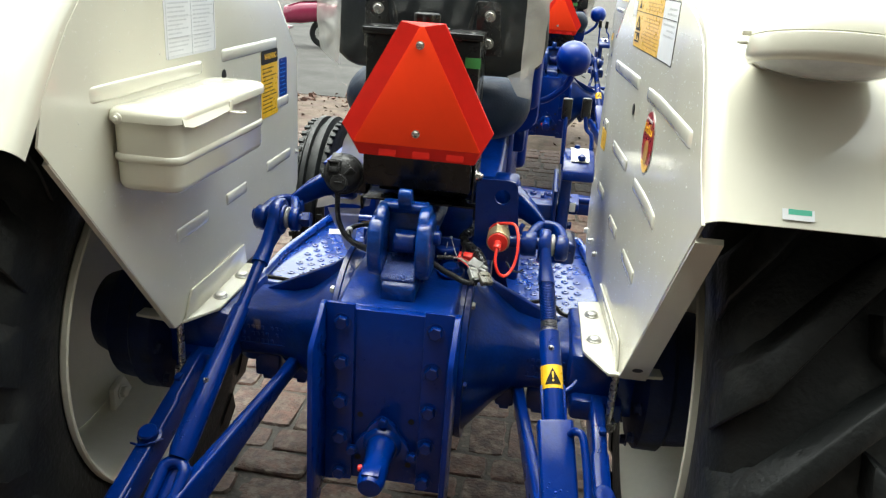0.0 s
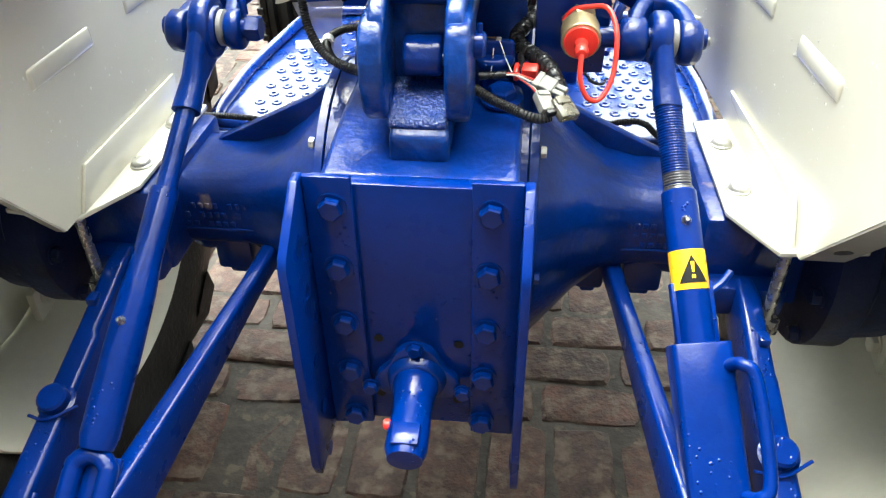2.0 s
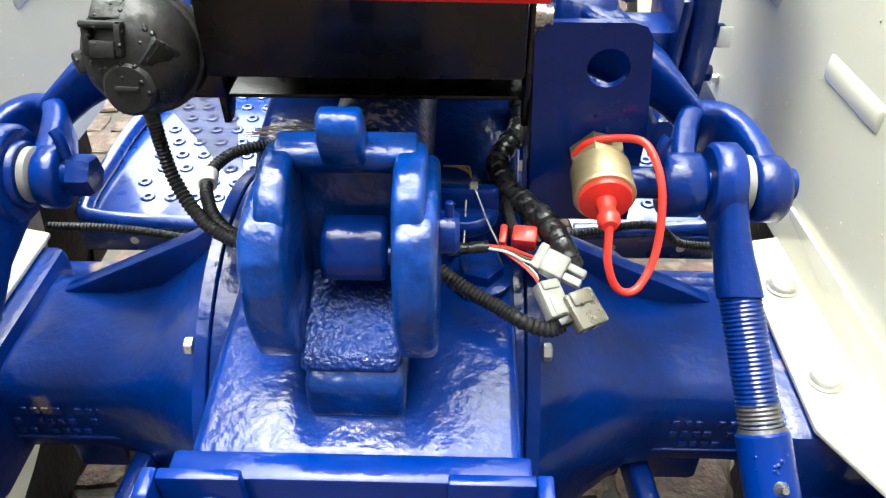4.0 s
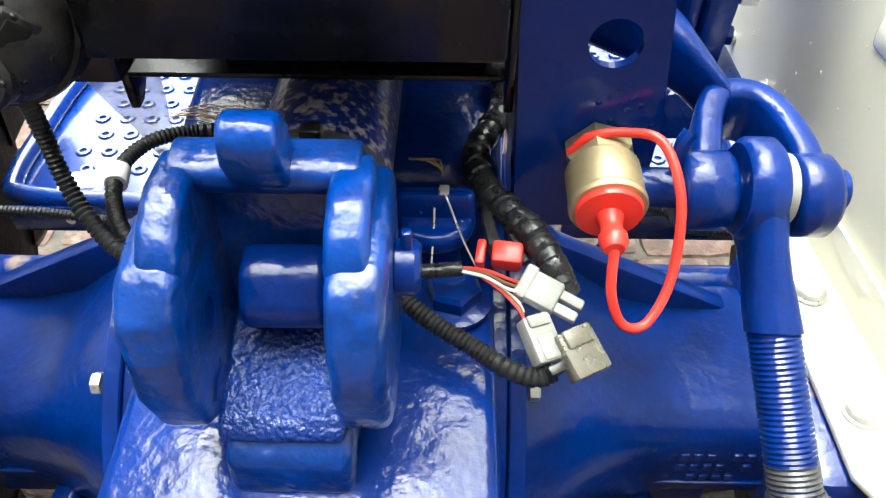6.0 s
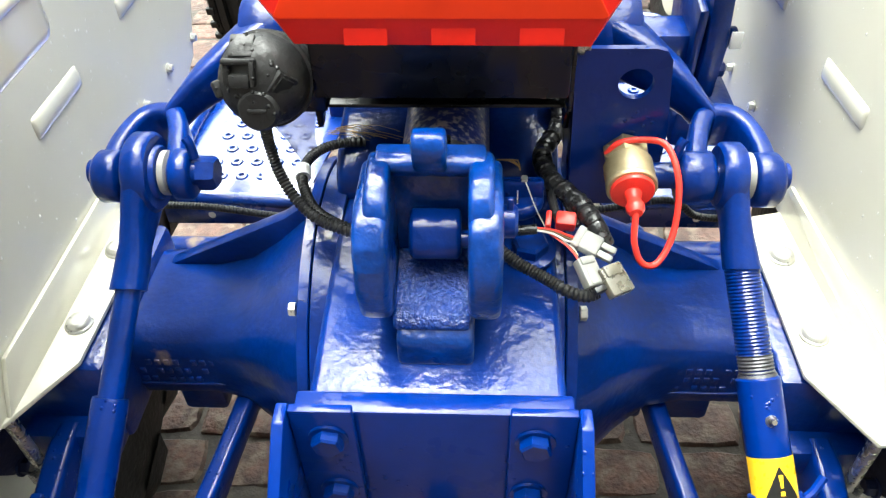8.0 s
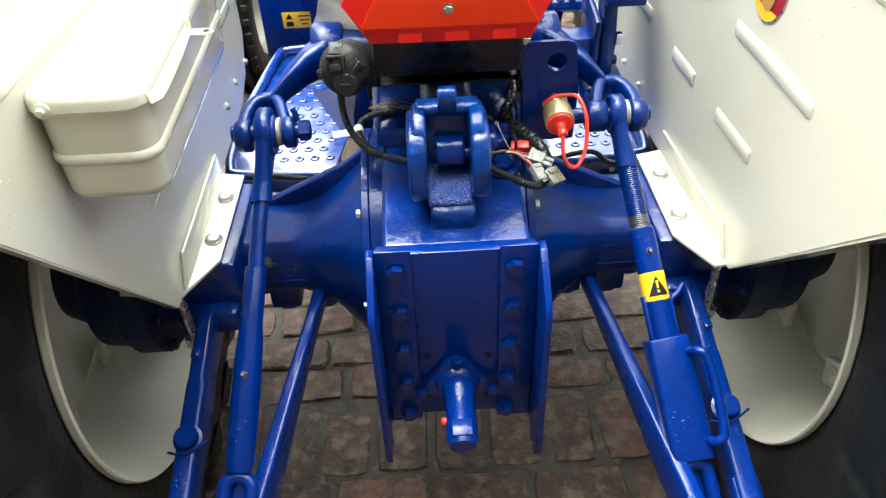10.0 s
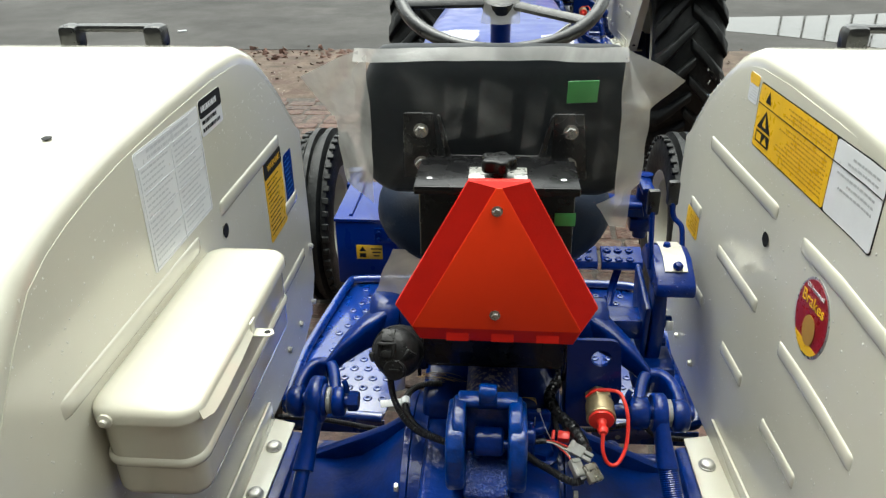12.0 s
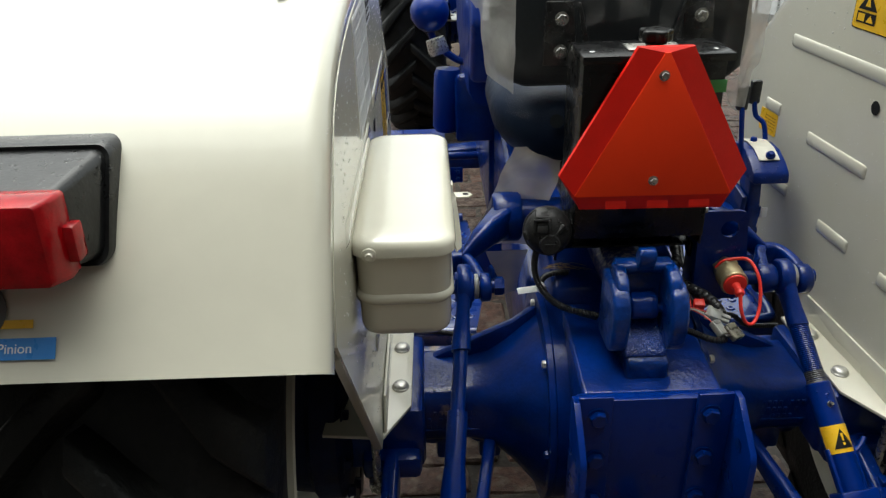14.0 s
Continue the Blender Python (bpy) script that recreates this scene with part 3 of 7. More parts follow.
    prism(bm, [(1.22, 1.10)] + [tuple(Vector(p) + n * (r + 0.02)) for p, n in zip(TOP, nrm)][2:-1] + [(2.38, 1.10)], "x", x1 - side * 0.003, x1, 0)
    part("outer_skirt", bm, CREAM, fen)
    # bolted angle bracket
    bm = bmesh.new()
    s = side
    prism(bm, [(s * 0.388, 1.958), (s * 0.390, 1.705), (s * 0.437, 1.621), (s * 0.543, 1.632), (s * 0.520, 1.990)], "z", 0.7045, 0.7115, 0.0015)
    prism(bm, [(1.63, 0.7115), (1.665, 0.765), (1.955, 0.765), (1.965, 0.7115)], "x", x0 - side * 0.007, x0 - side * 0.002, 0.001)
    fl = part("mounting_flange", bm, CREAM, fen, "cream bolted mounting angle")
    for y in (1.884, 1.759):
        bm = bmesh.new()
        lathe(bm, [(0.0160, 0), (0.0165, 0.0015), (0.0155, 0.003), (0.0145, 0.0035), (0.0135, 0.007), (0.0115, 0.0092), (0.008, 0.0106), (0.004, 0.0112), (0.0, 0.0114)], (s * (0.411 if s < 0 else 0.416), y, 0.7115), (0, 0, 1), 20)
        part("flange_bolt", bm, DULL, fl, "zinc-plated bolt head")
    for x, y in ((0.455, 1.648), (0.40, 1.72), (0.455, 1.93)):
        bm = bmesh.new()
        rod(bm, (s * x, y, 0.706), (s * x, y, 0.575), 0.0075)
        lathe(bm, [(0.017, 0), (0.017, 0.018)], (s * x, y, 0.57), (0, 0, 1), 6)
        part("stud", bm, ZINC, fl)
    # row of bolts along the lower front edge
    for y, z in ((2.348, 0.764), (2.229, 0.774), (2.124, 0.774), (2.372, 0.905)):
        bolt(fen, (x0 - side * 0.001, y, z), (-side, 0, 0), 0.0065, 0.008, DULL)
    # round holes and dents: flat black discs paint the dark inside each hole
    for y, z in ((1.878 if s < 0 else 1.888, 1.183),):
        bm = bmesh.new()
        lathe(bm, [(0.0, 0), (0.011, 0), (0.0125, 0.001)], (x0 - side * 0.0016, y, z), (-side, 0, 0), 18)
        part("hole_plug", bm, INK, fen)
    for x, y in ((0.776, 1.613), (0.517, 1.588)):
        bm = bmesh.new()
        lathe(bm, [(0.0, 0.0), (0.0060, 0.0), (0.0065, 0.0006)], (s * x, y, 1.4402), (0, -0.06, 1), 16)
        part("hole_plug", bm, INK, fen)
    # tail lamp
    lam = bmesh.new()
    m = Matrix.Translation((0.778 if s > 0 else -0.735, 1.284, 1.307)) @ Euler((radians(-3), 0, 0)).to_matrix().to_4x4()
    t = bmesh.new()
    loft(t, [[Vector((x, y + z * k, z + dz)) for x, z in rounded(w, h, r_)] for y, w, h, r_, dz, k in ((0.05, 0.194, 0.104, 0.014, 0, 0.55), (-0.012, 0.194, 0.104, 0.014, 0, 0.55), (-0.017, 0.190, 0.100, 0.013, 0, 0.55), (-0.014, 0.180, 0.092, 0.012, 0, 0.55), (-0.070, 0.150, 0.072, 0.008, -0.004, 0.1), (-0.074, 0.146, 0.068, 0.008, -0.004, 0.0))], 0)
    t.transform(m)
    merge(lam, t)
    lamp = part("tail_lamp", lam, PLASTIC, fen, "black-housed tail lamp with red and amber lens")
    t = bmesh.new()
    loft(t, [[Vector((x - s * 0.016, y, z - 0.006)) for x, z in rounded(w, h, 0.005)] for y, w, h in ((-0.066, 0.130, 0.078), (-0.084, 0.130, 0.078), (-0.104, 0.112, 0.074))], 0.0015)
    box(t, (-s * 0.082, -0.074, -0.012), (0.016, 0.020, 0.034), 0.003)
    t.transform(m)
    part("red_lens", merge(bmesh.new(), t), LENS, lamp, "red reflector lens", 25)
    t = bmesh.new()
    loft(t, [[Vector((x + s * 0.068, y, z - 0.006)) for x, z in rounded(w, h, 0.006)] for y, w, h in ((-0.064, 0.036, 0.074), (-0.092, 0.030, 0.066))], 0)
    t.transform(m)
    part("amber_lens", merge(bmesh.new(), t), AMBER, lamp, "amber turn lens")
    # black grab handle on the front of the top
    hb = bmesh.new()
    box(hb, (s * 0.731, 2.212, 1.449), (0.15, 0.026, 0.014), 0.006)
    for gx in (0.815, 0.647):
        box(hb, (s * gx, 2.208, 1.432), (0.040, 0.045, 0.050), 0.012)
    part("grab_handle", hb, PLASTIC, fen, "black grab handle")
    return fen


fender_left = fender(-1)
fender_right = fender(1)

# plough lamp on the fender's sloping back
bm = bmesh.new()
L_AT, L_AX = Vector((0.578, 1.25, 1.369)), Vector((0.03, 0.20, 1.0)).normalized()
lathe(bm, [(0.0, 0.078), (0.022, 0.076), (0.045, 0.069), (0.066, 0.055), (0.082, 0.036), (0.0905, 0.018), (0.0925, 0.0095), (0.0915, 0.0085), (0.0945, 0.0070), (0.0950, 0.0050), (0.0950, -0.012), (0.0935, -0.0165),
           (0.089, -0.021), (0.083, -0.022), (0.080, -0.019), (0.0, -0.019)], L_AT, L_AX, 48)
pl = part("work_lamp", bm, CREAM, fender_right, "round cream work lamp housing")
bm = bmesh.new()
lathe(bm, [(0.0, -0.034), (0.03, -0.033), (0.055, -0.029), (0.074, -0.0235), (0.081, -0.020), (0.081, -0.016), (0.0, -0.016)], L_AT, L_AX, 40)
part("lamp_glass", bm, GLASS, pl, "domed lamp glass")
bm = bmesh.new()
box(bm, L_AT + Vector((-0.098, 0.01, 0.002)), (0.014, 0.022, 0.004), 0.001)
box(bm, L_AT + Vector((-0.096, 0.01, 0.013)), (0.012, 0.010, 0.008), 0.003)
part("rim_clip", bm, CREAM, pl, "small spring clip on the rim")
bm = bmesh.new()
rod(bm, L_AT + L_AX * 0.01 + Vector((0.0, 0.06, 0)), (0.585, 1.345, 1.33), 0.014)
part("lamp_stalk", bm, CREAM, pl)

# ---- centre casting, axle tubes ----
bm = bmesh.new()
hous = [(1.600, 0.455), (1.588, 0.47), (1.588, 0.792), (1.600, 0.805), (1.66, 0.812), (1.74, 0.819), (1.80, 0.821), (1.86, 0.818), (1.91, 0.808), (1.96, 0.790), (2.02, 0.755), (2.10, 0.72), (2.16, 0.70), (2.16, 0.44), (2.0, 0.40), (1.72, 0.40)]
prism(bm, hous, "x", -0.105, 0.127, 0.010, 3)
body = part("gearbox_housing", bm, CAST, tractor, "blue-enamelled cast differential housing with worn spots")


def flange_plate(x0, x1, R):
    """Round flange between the housing and the axle trumpet."""
    bm = bmesh.new()
    lathe(bm, [(R - 0.0012, 0.0), (R, 0.0012), (R, abs(x1 - x0) - 0.0012), (R - 0.0012, abs(x1 - x0))], (x0, 1.862, 0.613), (x1 - x0, 0, 0), 72)
    return bm


for s in (-1, 1):
    cx = 0.004
    part("side_flange", flange_plate(cx + s * 0.106, cx + s * 0.1335, 0.2095), CAST, body, "machined flange, worn bright along its edge")
    part("side_flange", flange_plate(cx + s * 0.1342, cx + s * 0.147, 0.2120), CAST, body)
    for y, z in ((1.732, 0.772), (1.664, 0.62), (1.90, 0.80)):
        bolt(body, (cx + s * 0.147, y, z), (s, 0, 0), 0.008, 0.009, DULL if z > 0.7 else CAST, washer=False)

    # axle trumpet: cone into a square tube
    def sect(x, y0, y1, z0, z1, r):
        return [(s * x + 0.006, (y0 + y1) / 2 + u, (z0 + z1) / 2 + v) for u, v in rounded(y1 - y0, z1 - z0, r, 4)]

    bm = bmesh.new()
    loft(bm, [sect(0.146, 1.672, 2.04, 0.44, 0.785, 0.14), sect(0.172, 1.695, 2.00, 0.475, 0.762, 0.11), sect(0.205, 1.727, 1.97, 0.518, 0.73, 0.07),
              sect(0.245, 1.750, 1.95, 0.555, 0.70, 0.045), sect(0.29, 1.757, 1.935, 0.567, 0.688, 0.035), sect(0.45, 1.757, 1.93, 0.567, 0.685, 0.03)])
    ax = part("axle_tube", bm, CAST, tractor, "blue cast axle trumpet with raised casting letters", 50)
    bm = bmesh.new()
    prism(bm, [(s * 0.15 + 0.006, 0.66), (s * 0.15 + 0.006, 0.80), (s * 0.19, 0.765), (s * 0.352, 0.686), (s * 0.352, 0.672)], "y", 1.885, 1.905, 0.004)
    part("gusset", bm, CAST, ax)
    bm = bmesh.new()
    box(bm, (s * 0.445, 1.825, 0.634), (0.155, 0.25, 0.136), 0.012)
    box(bm, (s * 0.43, 1.705, 0.59), (0.11, 0.07, 0.05), 0.012)
    part("axle_pad", bm, CAST, ax)
    for k, (x, w) in enumerate(((0.240, 0.045), (0.318, 0.06))):
        bm = bmesh.new()
        box(bm, (s * x, 1.818, 0.54), (w, 0.06, 0.07), 0.008)
        box(bm, (s * x, 1.822, 0.505), (w * 0.55, 0.045, 0.03), 0.006)
        part("lug", bm, CAST, ax)
    for k, x in enumerate((0.255, 0.355)):
        bm = bmesh.new()
        lathe(bm, [(0.010, -0.002), (0.024, 0.0), (0.030, 0.005), (0.030, 0.045), (0.024, 0.05)], (s * x, 1.785, 0.575), (0, 1, 0), 24)
        part("boss", bm, CAST, ax, "rounded casting boss")
    # drip ridge and casting seam along the tube
    bm = bmesh.new()
    box(bm, (s * 0.335, 1.7555, 0.608), (0.20, 0.004, 0.004), 0.0015)
    part("casting_seam", bm, CAST, ax)
    # cast marks, three rows of small raised bars
    bm = bmesh.new()
    for row in range(3):
        for k in range(9 - row):
            if (k * 7 + row * 3) % 5:
                box(bm, (s * 0.315 + 0.011 * (k - 4), 1.7560, 0.648 - 0.016 * row), (0.007, 0.003, 0.009), 0.001)
    tagged(part("cast_mark", bm, CAST, ax, "raised casting letters"), kind="stuff")
    # brake cross tube in front of the axle
    xb = 0.252 if s > 0 else 0.228
    bm = bmesh.new()
    rod(bm, (s * 0.14, 1.962, 0.640), (s * 0.40, 1.962, 0.640), 0.019, n=20)
    lathe(bm, [(0.027, 0), (0.027, 0.03)], (s * xb - s * 0.013, 1.962, 0.640), (s, 0, 0), 20)
    lathe(bm, [(0.0, -0.03), (0.012, -0.03), (0.0145, -0.024), (0.0145, 0.010), (0.012, 0.016), (0.006, 0.019), (0.0, 0.020)], (s * xb, 1.965, 0.668), (s * 0.25, 0.35, 1), 20)
    part("brake_shaft", bm, CAST, tractor, "blue brake cross shaft")

# dusty lift cylinder
bm = bmesh.new()
lathe(bm, [(0.040, 0), (0.0455, 0.006), (0.0455, 0.24), (0.041, 0.26)], (0.012, 1.772, 0.899), (0, 1, -0.02), 36)
lc = part("lift_cylinder", bm, mat("dusty_blue_enamel", (0.001, 0.018, 0.20), 0.42, 0, 0.3, 0.3, 30, 0.3, 120, (0.34, 0.31, 0.34), 0.51, 130, scuff=0.16, wear_soft=0.12), tractor, "blue hydraulic cylinder covered in dust and straw")
bm = bmesh.new()
lathe(bm, [(0.046, 0), (0.0495, 0.001), (0.0495, 0.014), (0.046, 0.015)], (0.012, 1.776, 0.899), (0, 1, -0.02), 36)
clamp = part("hose_clamp", bm, mat("dull_steel_band", (0.22, 0.22, 0.21), 0.4, 0.8, 0, 0.2, 40), lc, "steel band clamp")
bm = bmesh.new()
box(bm, (0.014, 1.784, 0.950), (0.013, 0.012, 0.009), 0.002)
part("buckle", bm, PLASTIC, clamp, "black clamp buckle")

# lift cover under the tray
bm = bmesh.new()
prism(bm, [(1.858, 0.81), (1.868, 0.845), (1.91, 0.872), (2.08, 0.90), (2.12, 0.87), (2.12, 0.72), (1.858, 0.78)], "x", -0.115, 0.135, 0.012, 3)
part("lift_cover", bm, CAST, tractor, "blue hydraulic lift cover")
bm = bmesh.new()
rod(bm, (-0.20, 2.0, 0.945), (0.225, 2.0, 0.945), 0.036, n=28, bev=0.004)
part("rock_shaft", bm, CAST, tractor, "blue cross shaft of the lift arms")

# ---- top link bracket ----
def cheek(x0, x1, u0, u1):
    """One cheek: a thick lower plate and a narrower shoulder above it."""
    bm = bmesh.new()
    prism(bm, [(1.660, 0.846), (1.640, 0.862), (1.629, 0.90), (1.634, 0.944), (1.648, 0.963), (1.672, 0.970), (1.736, 0.968), (1.736, 0.842)], "x", x0, x1, 0.008, 4)
    prism(bm, [(1.652, 0.940), (1.655, 0.966), (1.668, 0.980), (1.690, 0.988), (1.720, 0.987), (1.726, 0.94)], "x", u0, u1, 0.006, 3)
    return bm


bm = cheek(-0.056, -0.027, -0.047, -0.0265)
merge(bm, cheek(0.039, 0.0675, 0.0385, 0.060))
# bar joining the cheeks, a recessed wall under it
prism(bm, [(1.706, 0.968), (1.699, 0.978), (1.6995, 0.986), (1.706, 0.990), (1.722, 0.991), (1.729, 0.984), (1.729, 0.960)], "x", -0.040, 0.053, 0.003, 3)
box(bm, (0.0055, 1.726, 0.885), (0.088, 0.018, 0.17), 0.003)
link = part("link_bracket", bm, CAST_WORN, tractor, "thick blue cast top-link bracket with two cheeks")
bm = bmesh.new()
prism(bm, [(1.701, 0.976), (1.692, 0.986), (1.685, 1.000), (1.685, 1.013), (1.692, 1.021), (1.704, 1.020), (1.714, 1.006), (1.719, 0.980)], "x", -0.0075, 0.0205, 0.004, 3)
part("tab", bm, CAST_WORN, link)
bm = bmesh.new()
prism(bm, [(1.678, 0.899), (1.678, 0.912), (1.690, 0.928), (1.71, 0.934), (1.716, 0.892), (1.688, 0.890)], "x", -0.014, 0.032, 0.005, 3)
part("rocker", bm, CAST, link, "rocker block between the cheeks")
bm = bmesh.new()
rod(bm, (-0.010, 1.693, 0.910), (0.042, 1.693, 0.910), 0.008)
part("cross_pin", bm, CAST, link)
bm = bmesh.new()
lathe(bm, [(0.015, 0), (0.015, 0.010), (0.012, 0.013)], (0.068, 1.70, 0.925), (1, 0, 0), 18)
box(bm, (0.074, 1.70, 0.942), (0.006, 0.006, 0.018), 0.002)
part("pin_head", bm, CAST, link)
bm = bmesh.new()
prism(bm, [(1.640, 0.846), (1.648, 0.858), (1.716, 0.880), (1.716, 0.84), (1.66, 0.836)], "x", -0.029, 0.041, 0.005, 3)
part("web", bm, mat("rough_blue_casting", (0.0, 0.028, 0.215), 0.3, 0, 1.0, 0.2, 14, 0.5, 250, spec=0.3, crough=0.16, bdist=0.010), link, "coarse wet casting between the cheeks")
for z, y in ((0.915, 1.675), (0.868, 1.665)):
    for x, ax in ((-0.0272, 1), (0.0392, -1)):
        bm = bmesh.new()
        lathe(bm, [(0.0, 0), (0.0075, 0), (0.0095, 0.0012), (0.0115, 0.0006)], (x, y, z), (ax, 0, 0), 20)
        part("pin_hole", bm, CAST, link)
bm = bmesh.new()
prism(bm, [(1.632, 0.806), (1.634, 0.838), (1.650, 0.849), (1.725, 0.850), (1.725, 0.80)], "x", -0.026, 0.044, 0.006, 3)
part("pedestal", bm, CAST_WORN, link, "worn pedestal of the bracket")

# ---- hitch plate, side plates and the power shaft ----
bm = bmesh.new()
prism(bm, [(-0.115, 0.418), (-0.115, 0.806), (0.133, 0.806), (0.133, 0.418)], "y", 1.581, 1.604, 0.003)
hitch = part("rear_plate", bm, BLUE, tractor, "smooth blue rear cover plate")
for s, xi, xo in ((-1, -0.060, -0.116), (1, 0.076, 0.134)):
    bm = bmesh.new()
    prism(bm, [(xi, 0.412 + (0.006 if s < 0 else 0)), (xi, 0.819), (xo, 0.819), (xo, 0.412)], "y", 1.5715, 1.5805, 0.002)
    prism(bm, [(1.581, 0.412), (1.581, 0.819), (1.56, 0.819), (1.49, 0.765), (1.483, 0.75), (1.48, 0.428), (1.49, 0.40)], "x", xo, xo + s * 0.011, 0.002)
    sp = part("drawbar_bracket", bm, BLUE, hitch, "blue angle plate with a column of bolts")
    for k, z in enumerate((0.781, 0.694, 0.605, 0.522, 0.436)):
        bolt(sp, ((-0.084 if s < 0 else 0.0985 - 0.0018 * k), 1.5715, z), (0, -1, 0), 0.0145, 0.013, CAST)
        bm = bmesh.new()
        lathe(bm, [(0.0, 0), (0.010, 0), (0.011, 0.001)], (xo - s * 0.0006, 1.53, z - 0.03), (-s, 0, 0), 16)
        part("bolt_hole", bm, CAST, sp)
bm = bmesh.new()
tri = []
for k in range(36):
    a = 2 * math.pi * k / 36
    tri.append((0.004 + math.cos(a) * (0.052 + 0.010 * math.cos(3 * (a - math.pi / 2))), 0.518 + math.sin(a) * (0.045 + 0.008 * math.cos(3 * (a - math.pi / 2)))))
prism(bm, tri, "y", 1.567, 1.582, 0.003)
lathe(bm, [(0.040, 0), (0.036, 0.012), (0.033, 0.014)], (0.005, 1.567, 0.517), (0, -1, -0.05), 32)
pto = part("shaft_seal_cover", bm, CAST, tractor, "three-lobed cover of the power shaft")
for x, z in ((0.004, 0.570), (-0.058, 0.496), (0.066, 0.496)):
    bolt(pto, (x, 1.567, z), (0, -1, 0), 0.010, 0.010, CAST)
for x, z in ((-0.045, 0.573), (0.060, 0.570), (-0.048, 0.470), (0.058, 0.466)):
    bm = bmesh.new()
    lathe(bm, [(0.0, 0), (0.006, 0), (0.0065, 0.001)], (x, 1.5802, z), (0, -1, 0), 12)
    part("bolt_hole", bm, INK, hitch)
bm = bmesh.new()
lathe(bm, [(0.0275, 0.0), (0.030, 0.006), (0.030, 0.016), (0.0265, 0.03), (0.0250, 0.05), (0.0265, 0.075), (0.0265, 0.105), (0.022, 0.118), (0.0, 0.121)], (0.006, 1.56, 0.521), (0, -1, -0.16), 32)
box(bm, (0.006, 1.462, 0.530), (0.034, 0.030, 0.006), 0.002, (9, 0, 0))
part("shaft_cap", bm, BLUE, pto, "blue cap over the power take-off stub")
bm = bmesh.new()
rod(bm, (-0.027, 1.49, 0.511), (-0.016, 1.49, 0.511), 0.007, n=12, bev=0.002)
part("red_plug", bm, REDCAP, pto, "small red plastic plug")

# ---- slow-vehicle triangle, mast and socket ----
bm = bmesh.new()
prism(bm, [(-0.100, 0.999), (-0.100, 1.305), (0.125, 1.305), (0.125, 0.999)], "y", 1.778, 1.92, 0.003)
mast = part("seat_post", bm, BLACK, tractor, "black sheet-steel seat support box")
bm = bmesh.new()
box(bm, (0.0125, 1.815, 1.312), (0.235, 0.11, 0.010), 0.002)
box(bm, (0.0125, 1.762, 1.3105), (0.235, 0.006, 0.013), 0.002)
part("top_plate", bm, BLACK, mast, "black folded top plate")
bm = bmesh.new()
box(bm, (0.0085, 1.895, 0.948), (0.252, 0.095, 0.004), 0.001)
for px in (-0.1165, 0.1335):
    prism(bm, [(1.847, 0.951), (1.849, 0.921), (1.860, 0.921), (1.885, 0.940), (1.94, 0.940), (1.94, 0.951)], "x", px - 0.003, px + 0.003, 0.001)
box(bm, (0.012, 1.92, 0.98), (0.20, 0.05, 0.045), 0.002)
part("tray", bm, BLACK, mast, "black folded steel tray")
bm = bmesh.new()
prism(bm, [(1.80, 0.972), (1.80, 1.08), (1.95, 1.08), (1.95, 0.955)], "x", 0.1275, 0.1315, 0.001)
stay = part("side_stay", bm, BLACK, mast, "black steel stay with a bolt")
bm = bmesh.new()
lathe(bm, [(0.014, 0), (0.014, 0.002), (0.010, 0.0025), (0.010, 0.009), (0.007, 0.010), (0.007, 0.015)], (0.1315, 1.83, 1.025), (1, 0, 0), 18)
part("stay_bolt", bm, ZINC, stay, "bright bolt with a washer")
bm = bmesh.new()
lathe(bm, [(0.014, 0), (0.013, 0.014)], (0.014, 1.80, 1.316), (0, 0, 1), 20)
lobes = [(0.024 + 0.0035 * math.cos(5 * a_), a_) for a_ in (2 * math.pi * k / 40 for k in range(40))]
prism(bm, [(0.014 + r_ * math.cos(a_), 1.80 + r_ * math.sin(a_)) for r_, a_ in lobes], "z", 1.328, 1.348, 0.006, 3)
part("knob", bm, mat("black_knob_plastic", (0.006, 0.006, 0.006), 0.3, 0, 0, 0.2, 30, spec=0.3), mast, "black lobed adjusting knob")
bm = bmesh.new()
box(bm, (0.014, 1.81, 1.3185), (0.085, 0.045, 0.003), 0.001)
part("latch_plate", bm, SILVER, mast, "bright slotted latch plate")
for x in (-0.085, 0.108):
    bm = bmesh.new()
    lathe(bm, [(0.0, 0), (0.004, 0), (0.0045, 0.0006)], (x, 1.79, 1.3172), (0, 0, 1), 12)
    part("plate_hole", bm, PAPER, mast)

OUT = [(-0.026, 1.333), (0.058, 1.333), (0.166, 1.134), (0.133, 1.069), (-0.100, 1.072), (-0.136, 1.131)]
INN = [(0.012, 1.326), (0.020, 1.326), (0.143, 1.098), (0.139, 1.096), (-0.107, 1.097), (-0.111, 1.099)]
bm = bmesh.new()
t = bmesh.new()
o0 = [t.verts.new((x, 1.752, z)) for x, z in OUT]
o1 = [t.verts.new((x, 1.742, z)) for x, z in OUT]
i1 = [t.verts.new((x, 1.735, z)) for x, z in INN]
for k in range(6):
    j = (k + 1) % 6
    t.faces.new((o0[k], o0[j], o1[j], o1[k]))
    t.faces.new((o1[k], o1[j], i1[j], i1[k]))
t.faces.new(o0[::-1])
bmesh.ops.recalc_face_normals(t, faces=t.faces)
merge(bm, t)
smv = part("warning_triangle", bm, RED_DEEP, tractor, "red-orange slow-vehicle triangle with darker reflective border", 12)
bm = bmesh.new()
prism(bm, INN, "y", 1.7335, 1.738, 0.0006)
part("triangle_face", bm, RED, smv, "plain fluorescent orange centre")
